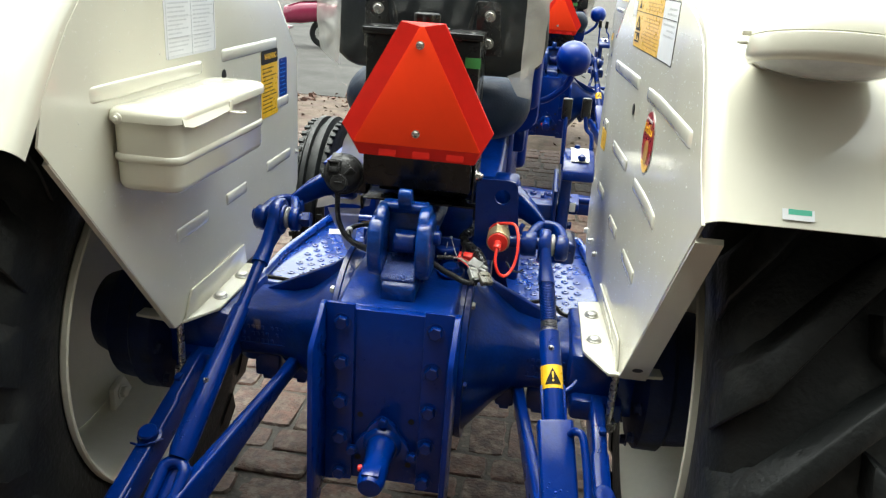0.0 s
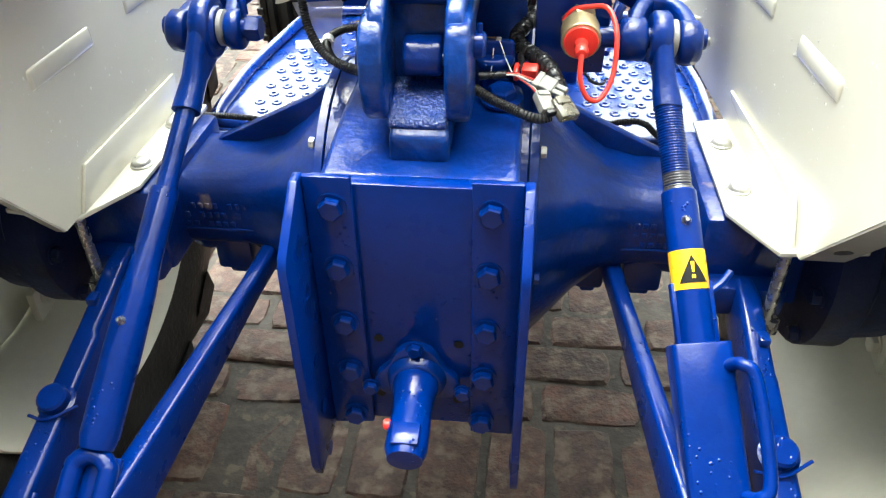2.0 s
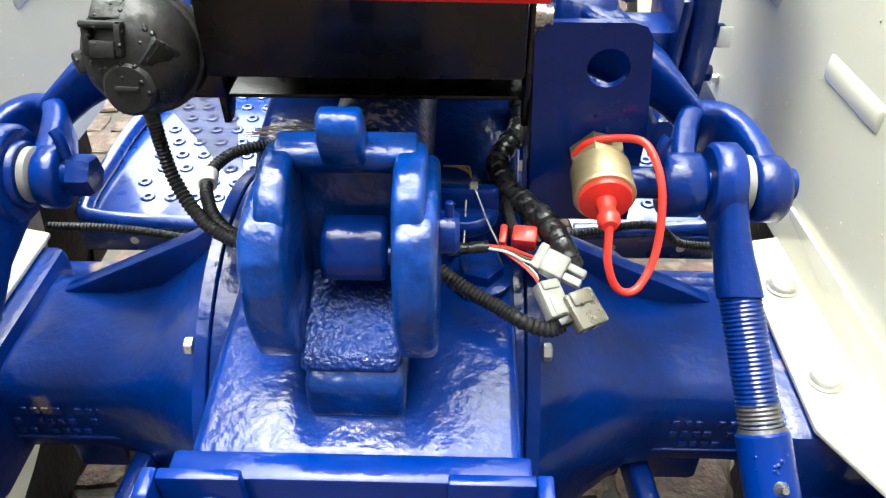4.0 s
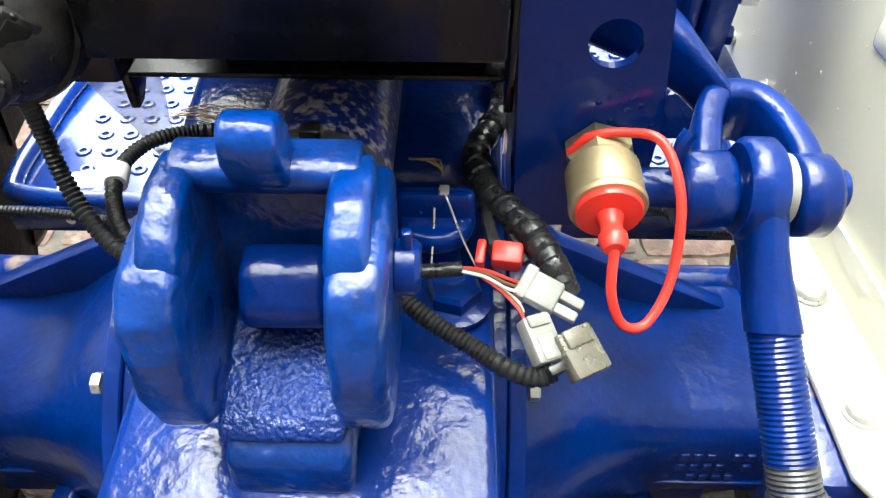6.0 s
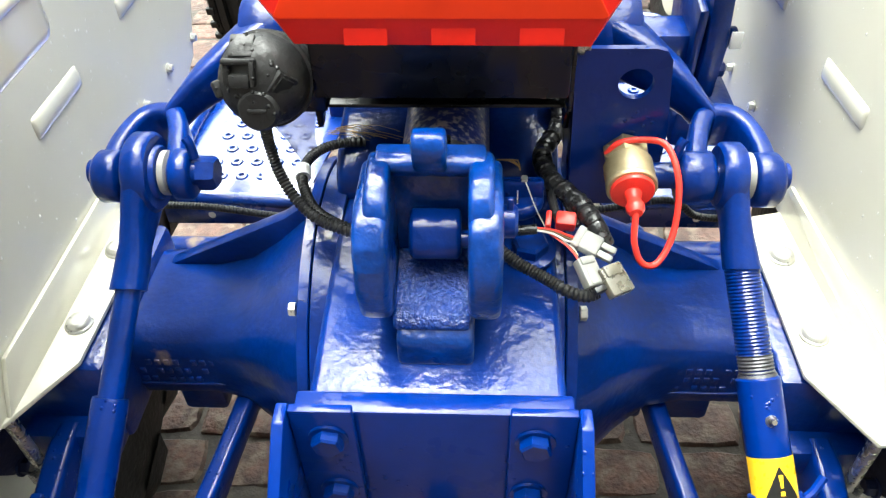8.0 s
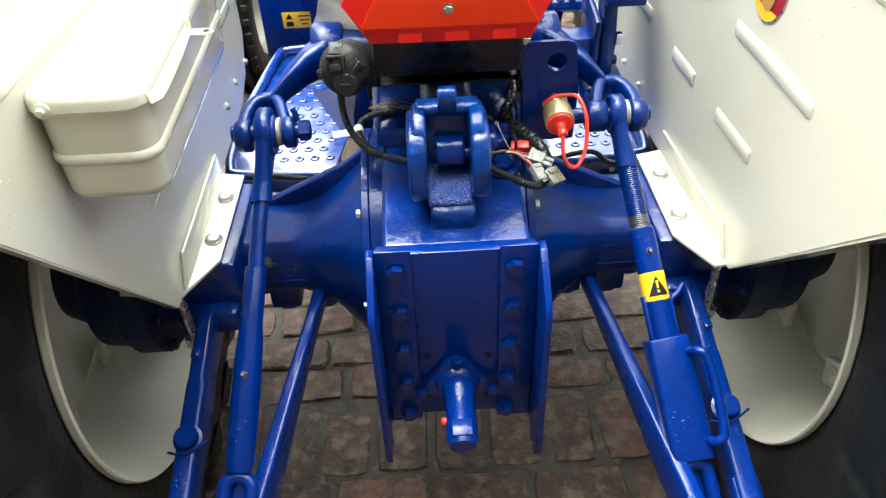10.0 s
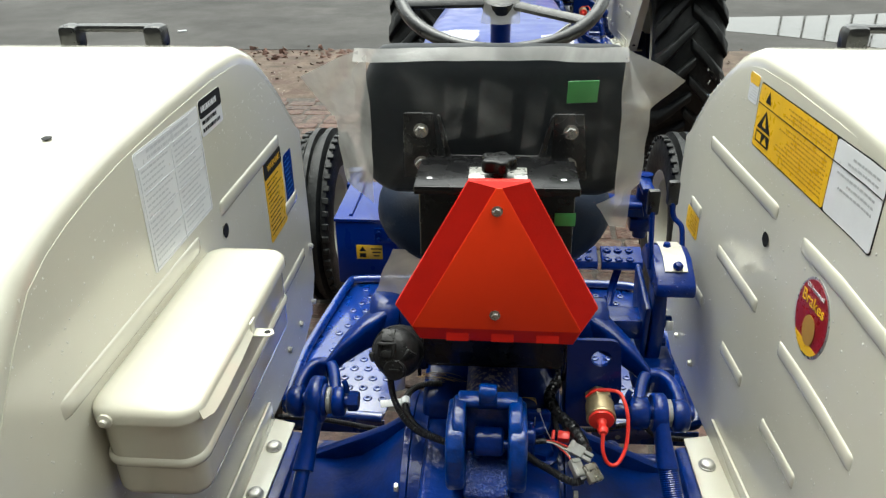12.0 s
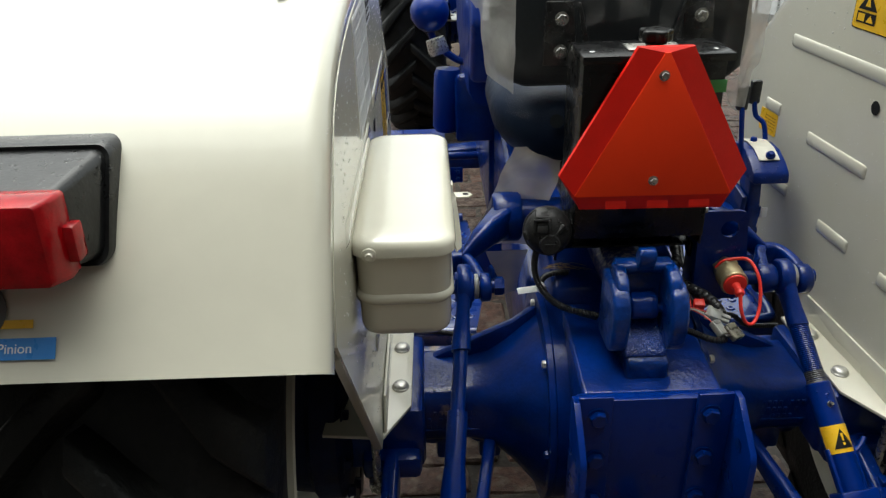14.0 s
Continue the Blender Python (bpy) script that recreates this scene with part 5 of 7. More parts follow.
lathe(bm, [(0.019, 0.004), (0.019, 0.016), (0.016, 0.019)], (0.099, 1.768, 0.826), (0, -0.12, 1), 6)
part("drain_plug", bm, CAST, tractor, "hexagonal plug on a washer")

# ---- hoses, harness and connectors ----
bm = bmesh.new()
tube(bm, [(-0.156, 1.790, 0.985), (-0.160, 1.806, 0.955), (-0.160, 1.808, 0.925), (-0.152, 1.797, 0.900), (-0.134, 1.778, 0.882), (-0.106, 1.757, 0.873), (-0.055, 1.738, 0.868)], 0.0062, 12, 8, 0.0013, 0.0021)
part("corrugated_hose", bm, HOSE, tractor, "black corrugated cable hose from the socket")
bm = bmesh.new()
tube(bm, [(-0.082, 1.900, 0.868), (-0.106, 1.893, 0.871), (-0.130, 1.877, 0.872), (-0.142, 1.850, 0.870), (-0.136, 1.815, 0.868), (-0.112, 1.777, 0.864), (-0.055, 1.748, 0.858)], 0.0060, 12, 8, 0.0013, 0.0021)
h2 = part("corrugated_hose", bm, HOSE, tractor, "black corrugated hose with a paper tag")
bm = bmesh.new()
tube(bm, [(-0.1425, 1.848, 0.870), (-0.1400, 1.832, 0.869)], 0.0082, 14, 2)
box(bm, (-0.166, 1.843, 0.864), (0.042, 0.0012, 0.013), 0.0004, (-52, 0, 12))
part("paper_tag", bm, PAPER, h2, "white wrapped paper tag")
bm = bmesh.new()
tube(bm, [(0.066, 1.744, 0.851), (0.088, 1.728, 0.845), (0.111, 1.714, 0.841), (0.132, 1.700, 0.838), (0.149, 1.694, 0.838), (0.160, 1.698, 0.840)], 0.0066, 12, 8, 0.0013, 0.0021)
part("corrugated_hose", bm, HOSE, tractor, "black corrugated hose across the housing")
TRUNK = [(0.132, 1.950, 0.910), (0.135, 1.916, 0.884), (0.114, 1.866, 0.876), (0.120, 1.828, 0.875), (0.1345, 1.805, 0.874), (0.1485, 1.786, 0.872), (0.161, 1.764, 0.866), (0.171, 1.750, 0.850)]
bm = bmesh.new()
tube(bm, TRUNK, 0.0095, 12, 8)
tube(bm, [(0.144, 1.93, 0.900), (0.141, 1.90, 0.882), (0.146, 1.87, 0.866)], 0.005, 10)
hn = part("wire_harness", bm, TAPE, tractor, "taped black wire harness with loose connectors")
bm = bmesh.new()
rnd_t = random.Random(6)
wrap_line = smooth_path(TRUNK, 10)
for k in range(2, len(wrap_line) - 1, 3):
    d_ = (wrap_line[k + 1] - wrap_line[k - 1]).normalized()
    r_ = 0.0099 + rnd_t.uniform(-0.0004, 0.0007)
    w_ = rnd_t.uniform(0.004, 0.0075)
    lathe(bm, [(r_ - 0.0012, -w_), (r_ - 0.0002, -w_ * 0.8), (r_ + rnd_t.uniform(-0.0004, 0.0005), w_ * 0.7), (r_ - 0.0012, w_)], wrap_line[k], d_ + Vector((rnd_t.uniform(-0.3, 0.3), rnd_t.uniform(-0.3, 0.3), 0.1)), 18)
tagged(part("tape_wrap", bm, TAPE, hn, "overlapping turns of black tape"), kind="stuff")
bm = bmesh.new()
tube(bm, [(0.118, 1.834, 0.874), (0.120, 1.808, 0.871), (0.123, 1.788, 0.866), (0.128, 1.768, 0.862)], 0.0048, 8)
tube(bm, [(0.124, 1.828, 0.872), (0.134, 1.796, 0.868), (0.146, 1.768, 0.861)], 0.0034, 8)
tube(bm, [(0.070, 1.757, 0.862), (0.090, 1.757, 0.864), (0.104, 1.758, 0.865)], 0.0050, 10)
part("taped_lead", bm, TAPE, hn)
for col, nm, off in ((REDCAP, "red_wire", 0.0), (mat("brown_wire", (0.14, 0.07, 0.03), 0.5), "brown_wire", 0.003), (mat("white_wire", (0.6, 0.6, 0.55), 0.5), "white_wire", 0.006)):
    bm = bmesh.new()
    tube(bm, [(0.102, 1.758 - off * 0.5, 0.866), (0.118, 1.754 - off, 0.868), (0.132, 1.750 - off * 1.5, 0.865), (0.142, 1.748 - off, 0.862)], 0.0011, 6)
    tube(bm, [(0.114, 1.752 + off * 0.4, 0.866), (0.128, 1.742 + off * 0.4, 0.862), (0.138, 1.732 + off, 0.858), (0.142, 1.724 + off, 0.856)], 0.0010, 6)
    part(nm, bm, col, hn)
bm = bmesh.new()
box(bm, (0.133, 1.770, 0.865), (0.020, 0.016, 0.016), 0.003, (20, 0, -8))
box(bm, (0.116, 1.772, 0.863), (0.006, 0.018, 0.016), 0.002, (20, 0, -8))
part("fuse_holder", bm, REDCAP, hn, "small red fuse holder")


def plug(c, s_, rot, material, label, ends=()):
    bm = bmesh.new()
    box(bm, c, s_, 0.0022, rot)
    R = Euler([radians(a) for a in rot]).to_matrix()
    for off, es in ends:
        box(bm, Vector(c) + R @ Vector(off), es, 0.0018, rot)
    return part("connector", bm, material, hn, label)


plug((0.153, 1.746, 0.858), (0.026, 0.020, 0.014), (25, 10, -28), WHITE_PLASTIC, "white nylon plug", (((0.019, 0.004, 0), (0.018, 0.007, 0.008)), ((0.019, -0.005, 0), (0.018, 0.007, 0.008)), ((-0.010, 0, 0), (0.008, 0.023, 0.016))))
plug((0.152, 1.714, 0.849), (0.020, 0.030, 0.012), (25, 10, 28), WHITE_PLASTIC, "white nylon plug", (((0, 0.011, 0.003), (0.016, 0.008, 0.010)), ((0, -0.006, 0.003), (0.012, 0.016, 0.008))))
plug((0.176, 1.708, 0.845), (0.026, 0.030, 0.012), (25, 5, 32), mat("clear_yellowed_nylon", (0.30, 0.28, 0.22), 0.3, 0, 0, 0.2, 40, trans=0.6), "yellowed clear nylon plug", (((0, 0.009, 0.003), (0.020, 0.012, 0.011)),))
bm = bmesh.new()
box(bm, (0.160, 1.694, 0.846), (0.012, 0.006, 0.009), 0.001, (20, 0, 30))
part("latch", bm, PLASTIC, hn)
for pts in ([(-0.16, 2.06, 0.605), (-0.272, 2.06, 0.622), (-0.364, 2.06, 0.637), (-0.459, 2.06, 0.640)], [(0.18, 2.06, 0.635), (0.234, 2.06, 0.640), (0.30, 2.06, 0.655), (0.334, 2.06, 0.652), (0.368, 2.06, 0.626), (0.44, 2.06, 0.622)]):
    bm = bmesh.new()
    tube(bm, pts, 0.006, 10, 8, 0.001, 0.0022)
    part("corrugated_hose", bm, HOSE, tractor, "thin black cable hose under the footboard")
# loop of bare cable by the bracket and straw on the casting
bm = bmesh.new()
tube(bm, [(0.205, 1.96, 0.80), (0.222, 1.92, 0.79), (0.240, 1.93, 0.78), (0.25, 1.96, 0.775)], 0.0025, 6)
part("cable_loop", bm, TAPE, tractor)
random.seed(4)
bm = bmesh.new()
for k in range(18):
    x, y = random.uniform(-0.130, -0.095), random.uniform(1.913, 1.928)
    l = random.uniform(0.03, 0.075)
    a = random.uniform(-0.36, -0.14)
    tube(bm, [(x, y, 0.868), (x + l * 0.5 * math.cos(a), y + l * 0.5 * math.sin(a), 0.872 + random.uniform(0, 0.006)), (x + l * math.cos(a), y + l * math.sin(a), 0.870)], 0.00035, 4, 2)
for k in range(3):
    tube(bm, [(0.065 + 0.006 * k, 1.862, 0.872), (0.078 + 0.005 * k, 1.858, 0.874), (0.090, 1.850 - 0.003 * k, 0.872)], 0.0009, 4, 2)
tagged(part("straw", bm, STRAW, tractor, "wisps of dry straw on the casting"), kind="stuff")


# ---- toolbox ----
X0, X1 = -0.436, -0.318
bm = bmesh.new()


def tray(bm, levels, y0=1.412, y1=1.806, r=0.026):
    """Stacked rounded rectangles: each level gives its height and how far it stands out."""
    loft(bm, [[((X0 + X1) / 2 + u, (y0 + y1) / 2 + v, z) for u, v in rounded(X1 - X0 + 2 * g, y1 - y0 + 2 * g, r + g * 0.6, 6)] for z, g in levels])


tray(bm, [(1.0520, -0.014), (1.0535, -0.008), (1.0580, -0.0035), (1.0660, -0.0015), (1.186, 0.0)])
tb = part("toolbox", bm, CREAM, tractor, "cream steel toolbox with hinged lid on the fender")
bm = bmesh.new()
tray(bm, [(1.1010, -0.0005), (1.1030, 0.0014), (1.1080, 0.0028), (1.1130, 0.0016), (1.1150, -0.0005)])
part("waist_bead", bm, CREAM, tb)
bm = bmesh.new()
tray(bm, [(1.1680, 0.0050), (1.1690, 0.0062), (1.1790, 0.0058), (1.1840, 0.0040), (1.1880, -0.0005), (1.1905, -0.0070), (1.1920, -0.0180), (1.1925, -0.0350)])
lid = part("lid", bm, CREAM, tb, "cream lid with drooping front lip")
bm = bmesh.new()
loft(bm, [[(X1 + 0.003, y, 1.180), (X1 + 0.005 + w, y, 1.168 - d), (X1 + 0.004 + w, y, 1.1665 - d), (X1 + 0.003, y, 1.172)] for y, w, d in ((1.424, 0.002, 0.002), (1.442, 0.008, 0.006), (1.470, 0.009, 0.006), (1.540, 0.008, 0.005), (1.600, 0.006, 0.003))])
part("lip", bm, CREAM, lid)
bm = bmesh.new()
prism(bm, [(X1 + 0.004, 1.604), (X1 + 0.030, 1.604), (X1 + 0.036, 1.612), (X1 + 0.030, 1.622), (X1 + 0.004, 1.622)], "z", 1.158, 1.1605, 0.0006)
box(bm, (X1 + 0.006, 1.613, 1.168), (0.004, 0.018, 0.022), 0.001)
hp = part("hasp", bm, CREAM, lid, "padlock hasp")
bm = bmesh.new()
lathe(bm, [(0.0, 0), (0.0042, 0), (0.0045, 0.0004)], (X1 + 0.026, 1.613, 1.1606), (0, 0, 1), 14)
part("hasp_hole", bm, INK, hp)
bm = bmesh.new()
lathe(bm, [(0.009, 0), (0.009, 0.003), (0.005, 0.005), (0.004, 0.008)], (X0 + 0.020, 1.4065, 1.174), (0, -1, 0), 18)
part("hinge_rivet", bm, CREAM, tb, "hinge rivet")

# ---- decals ----
def decal(name, side, y0, y1, z0, z1, material, parent, label, lift=0.0):
    xp = side * (0.438 if side < 0 else 0.457)
    bm = bmesh.new()
    yc, zc = (y0 + y1) / 2, (z0 + z1) / 2
    prism(bm, [(yc + u, zc + v) for u, v in rounded(abs(y1 - y0), z1 - z0, 0.006, 3)], "x", xp - side * (0.0012 + lift), xp - side * (0.0018 + lift), 0)
    return part(name, bm, material, parent, label)


def print_lines(side, parent, y0, y1, z0, z1, rows, material, lift=0.0009, seed=1, fill=0.9, thick=0.35):
    rnd = random.Random(seed)
    xp = side * (0.438 if side < 0 else 0.457) - side * (0.0012 + lift)
    bm = bmesh.new()
    pitch = (z1 - z0) / rows
    for k in range(rows):
        z = z1 - pitch * (k + 0.5)
        y = y0
        end = y0 + (y1 - y0) * rnd.uniform(fill - 0.25, 1.0)
        while y < end - 0.004:
            w = min(rnd.uniform(0.003, 0.012), end - y)
            vs = [bm.verts.new((xp, yy, zz)) for yy, zz in ((y, z - pitch * thick / 2), (y + w, z - pitch * thick / 2), (y + w, z + pitch * thick / 2), (y, z + pitch * thick / 2))]
            bm.faces.new(vs)
            y += w + 0.0018
    return tagged(part("print", bm, material, parent), kind="stuff")


d1 = decal("instruction_sheet", -1, 1.623, 1.842, 1.240, 1.407, PAPER, fender_left, "white sheet of fine printed tables")
print_lines(-1, d1, 1.636, 1.722, 1.250, 1.382, 17, PRINT, seed=2)
print_lines(-1, d1, 1.740, 1.830, 1.250, 1.382, 17, PRINT, seed=3)
print_lines(-1, d1, 1.66, 1.83, 1.386, 1.403, 2, PRINT, seed=5, thick=0.5)
bm = bmesh.new()
for z in (1.245, 1.278, 1.314, 1.348, 1.384, 1.404):
    box(bm, (-0.4355, 1.733, z), (0.0006, 0.208, 0.0006), 0)
for y in (1.629, 1.731, 1.836):
    box(bm, (-0.4353, y, 1.314), (0.0006, 0.0006, 0.148), 0)
tagged(part("table_rule", bm, PRINT, d1), kind="stuff")
d2 = decal("helpline_label", -1, 1.846, 1.940, 1.354, 1.410, PAPER, fender_left, "black and white help-line label")
decal("label_band", -1, 1.846, 1.940, 1.382, 1.410, INK, d2, "", 0.0006)
print_lines(-1, d2, 1.852, 1.934, 1.386, 1.406, 1, PAPER, 0.0016, 7, 1.0, 0.45)
print_lines(-1, d2, 1.852, 1.934, 1.357, 1.381, 2, INK, 0.0009, 8, 1.0, 0.5)
d3 = decal("warning_label", -1, 2.104, 2.222, 1.045, 1.212, YELLOW, fender_left, "yellow warning label with black head")
decal("label_band", -1, 2.104, 2.222, 1.178, 1.212, INK, d3, "", 0.0006)
print_lines(-1, d3, 2.113, 2.213, 1.055, 1.172, 12, INK, seed=9, thick=0.3)
lettering("warning_word", "WARNING", 0.020, Matrix(((0, 0, 1, -0.4357), (1, 0, 0, 2.170), (0, 1, 0, 1.195), (0, 0, 0, 1))) @ Matrix.Diagonal((0.9, 1, 1, 1)), YELLOW, d3)
d4 = decal("blue_label", -1, 2.236, 2.296, 1.075, 1.182, DECAL_BLUE, fender_left, "dark blue label")
print_lines(-1, d4, 2.242, 2.290, 1.085, 1.172, 8, SKY_DECAL, seed=10, thick=0.25)
e1_ = decal("caution_sheet", 1, 1.602, 2.012, 1.300, 1.405, INK, fender_right, "long yellow and white caution sheet")
decal("yellow_field", 1, 1.740, 2.010, 1.302, 1.403, YELLOW, e1_, "", 0.0005)
decal("white_field", 1, 1.604, 1.738, 1.302, 1.403, PAPER, e1_, "", 0.0005)
bm = bmesh.new()
box(bm, (0.4542, 1.807, 1.3727), (0.0006, 0.404, 0.0012), 0)
part("divider", bm, INK, e1_)
print_lines(1, e1_, 1.752, 1.925, 1.309, 1.367, 9, mat("brown_print", (0.50, 0.26, 0.015), 0.5), 0.0016, 12)
print_lines(1, e1_, 1.752, 1.945, 1.377, 1.397, 3, mat("brown_print_small", (0.50, 0.26, 0.015), 0.5), 0.0016, 13)
print_lines(1, e1_, 1.620, 1.726, 1.340, 1.395, 6, mat("pale_grey_print", (0.42, 0.43, 0.44), 0.5), 0.0016, 14)
bm = bmesh.new()
for tri_ in (((1.943, 1.335), (1.999, 1.335), (1.971, 1.367)), ((1.943, 1.312), (1.999, 1.312), (1.999, 1.331), (1.943, 1.331)), ((1.959, 1.379), (1.982, 1.379), (1.970, 1.399))):
    bm.faces.new([bm.verts.new((0.4539, y, z)) for y, z in tri_])
part("warning_sign", bm, INK, e1_, "black warning triangle")
bm = bmesh.new()
for tri_ in (((1.963, 1.341), (1.979, 1.341), (1.971, 1.359)), ((1.948, 1.315), (1.970, 1.315), (1.959, 1.328)), ((1.975, 1.315), (1.995, 1.315), (1.995, 1.328), (1.975, 1.328))):
    bm.faces.new([bm.verts.new((0.4536, y, z)) for y, z in tri_])
part("sign_picture", bm, YELLOW, e1_)
c1 = decal("caution_label", 1, 2.020, 2.062, 1.362, 1.410, PAPER, fender_right, "small caution label with a yellow head")
decal("label_band", 1, 2.020, 2.062, 1.392, 1.410, YELLOW, c1, "", 0.0006)
print_lines(1, c1, 2.024, 2.058, 1.366, 1.389, 5, PRINT, seed=15)
c2 = decal("yellow_label", 1, 2.205, 2.285, 1.022, 1.072, YELLOW, fender_right, "small yellow label")
print_lines(1, c2, 2.213, 2.277, 1.03, 1.064, 5, mat("amber_print", (0.4, 0.2, 0.01), 0.5), seed=16)


def oval(name, ry, rz, yc, zc, x, material, parent, label=""):
    bm = bmesh.new()
    prism(bm, [(yc + ry * math.cos(2 * math.pi * k / 36), zc + rz * math.sin(2 * math.pi * k / 36)) for k in range(36)], "x", x, x - 0.0006, 0)
    return part(name, bm, material, parent, label)


ov = oval("oval_sticker", 0.050, 0.060, 1.700, 1.154, 0.4558, SILVER, fender_right, "oval red and yellow brake sticker")
oval("red_field", 0.046, 0.056, 1.700, 1.154, 0.4551, OVAL_RED, ov)
bm = bmesh.new()
arc = [(1.700 + 0.046 * math.cos(a), 1.154 + 0.056 * math.sin(a)) for a in [radians(222 + 96 * k / 20) for k in range(21)]]
prism(bm, arc, "x", 0.4544, 0.4539, 0)
part("yellow_field", bm, YELLOW, ov)
oval("mark", 0.018, 0.023, 1.697, 1.136, 0.4536, mat("ochre_print", (0.40, 0.22, 0.05), 0.4), ov)
FACE_L = Matrix(((0, 0, -1, 0.4532), (-1, 0, 0, 1.700), (0, 1, 0, 1.177), (0, 0, 0, 1)))
lettering("brakes_word", "Brakes", 0.025, FACE_L, YELLOW, ov)
lettering("oil_immersed_word", "Oil Immersed", 0.0095, Matrix.Translation((0, 0, 0.019)) @ FACE_L, PAPER, ov)

# labels on the sloping backs of the fenders
def back_label(name, x0, x1, y, z, h, material, label, parent):
    slope = Vector((0, 0.035, 0.046)).normalized()
    nrm = Vector((0, -slope.z, slope.y))
    base = Vector((0, y, z)) + nrm * 0.0022
    bm = bmesh.new()
    loft(bm, [[Vector((x, 0, 0)) + base + slope * v + nrm * off for x, v in ((x0, 0), (x1, 0), (x1, h), (x0, h))] for off in (0, 0.0006)])
    return part(name, bm, material, parent, label), base, slope, nrm


gl, *_ = back_label("green_label", 0.545, 0.582, 1.1855, 1.177, 0.014, PAPER, "small green and white label", fender_right)
back_label("green_band", 0.552, 0.579, 1.1895, 1.1825, 0.007, mat("sea_green_film", (0.08, 0.45, 0.30), 0.35), "", gl)
bl, base, slope, nrm = back_label("blue_label", -0.82, -0.688, 1.193, 1.187, 0.020, SKY_DECAL, "blue label with white lettering and a gear emblem", fender_left)
M = Matrix(((1, 0, 0, -0.735), (0, slope.y, nrm.y, base.y + slope.y * 0.010 + nrm.y * 0.0008), (0, slope.z, nrm.z, base.z + slope.z * 0.010 + nrm.z * 0.0008), (0, 0, 0, 1)))
lettering("pinion_word", "eel Pinion", 0.013, M, PAPER, bl)
back_label("yellow_band", -0.74, -0.71, 1.2105, 1.210, 0.008, YELLOW, "", bl)
bm = bmesh.new()
lathe(bm, [(0.012, 0), (0.030, 0), (0.030, 0.0008), (0.012, 0.0008)], Vector((-0.765, 0, 0)) + base + slope * 0.045 + nrm * 0.0003, nrm, 24, closed=True)
part("gear_emblem", bm, mat("dark_grey_print", (0.12, 0.12, 0.12), 0.4), bl)

# the right fender's panel runs in towards the front
def toe(y):
    return 0.037 * min(1.0, max(0.0, (y - 1.65) / 0.62))


def toe_in(ob):
    if tuple(ob.matrix_basis.translation) != (0, 0, 0):
        ob.matrix_basis.translation.x -= toe(ob.matrix_basis.translation.y)
        return
    bm = bmesh.new()
    bm.from_mesh(ob.data)
    ys = [v.co.y for v in bm.verts]
    for cut in (1.65, 1.8, 1.95, 2.11, 2.27):
        if min(ys) < cut - 0.002 and max(ys) > cut + 0.002 and ob.name.startswith(("inner_panel", "mounting", "yellow", "white", "caution", "divider")):
            bmesh.ops.bisect_plane(bm, geom=bm.verts[:] + bm.edges[:] + bm.faces[:], plane_co=(0, cut, 0), plane_no=(0, 1, 0))
    for v in bm.verts:
        if ob.name.startswith("mounting_flange") and v.co.z < 0.7125:
            continue
        v.co.x -= toe(v.co.y) * min(1.0, max(0.0, (0.65 - v.co.x) / 0.17))
    bm.to_mesh(ob.data)
    bm.free()


for ob in fender_right.children_recursive:
    if not ob.name.startswith(("flange_bolt", "stud")):
        toe_in(ob)
toe_in(fender_right)

# ---- seat ----
bm = bmesh.new()
rings = []
for u, w, d in ((0.0, 0.37, 0.030), (0.03, 0.41, 0.050), (0.10, 0.455, 0.070), (0.3, 0.482, 0.080), (0.55, 0.476, 0.085), (0.8, 0.452, 0.080), (0.93, 0.425, 0.064), (0.985, 0.395, 0.045), (1.0, 0.36, 0.028)):
    z = 1.214 + 0.242 * u
    y = 1.938 + 0.036 * u
    rings.append([(0.012 + a, y + 0.04 + b + 0.035 * (a / 0.22) ** 2, z) for a, b in rounded(w, d, d * 0.42, 4)])
loft(bm, rings, 0.0)
back = part("seat_back", bm, VINYL_BACK, tractor, "dark seat back wrapped in clear plastic film", 60)
for x in (-0.111, 0.127):
    s = -1 if x < 0 else 1
    bm = bmesh.new()
    prism(bm, [(x - 0.030, 1.262), (x - 0.028, 1.372), (x + 0.020, 1.372), (x + 0.03, 1.262)], "y", 1.930, 1.936, 0.003)
    part("back_bracket", bm, BLACK, back, "black bolted bracket")
    for z in (1.343, 1.288):
        bolt(back, (x, 1.930, z), (0, -1, 0), 0.0095, 0.009, ZINC)
bm = bmesh.new()
prism(bm, [(-0.085, 1.25), (-0.072, 1.30), (-0.085, 1.37), (-0.080, 1.37), (-0.062, 1.304), (0.078, 1.304), (0.096, 1.37), (0.101, 1.37), (0.088, 1.30), (0.101, 1.25)], "y", 1.924, 1.932, 0.002)
prism(bm, [(-0.07, 1.23), (-0.07, 1.302), (0.086, 1.302), (0.086, 1.23)], "y", 1.926, 1.936, 0.002)
part("back_frame", bm, BLACK, back, "black trapezoid support frame")
bm = bmesh.new()
box(bm, (0.142, 1.9395, 1.405), (0.048, 0.0015, 0.036), 0.0004, (8, 0, 8))
part("green_label", bm, GREEN, back, "green label under the film")
bm = bmesh.new()
box(bm, (0.112, 1.7755, 1.262), (0.030, 0.0015, 0.020), 0.0004)
part("green_label", bm, GREEN, mast, "green label")
bm = bmesh.new()
rings = []
for k in range(9):
    u = k / 8
    z = 1.062 + 0.128 * u
    g = math.sin(math.pi * (0.14 + 0.76 * u)) ** 0.6
    rings.append([(0.005 + a, 2.175 + b + 0.02 * u, z + 0.010 * (a / 0.2) ** 2) for a, b in rounded(0.30 + 0.145 * g, 0.28 + 0.15 * g, 0.10 + 0.04 * g, 6)])
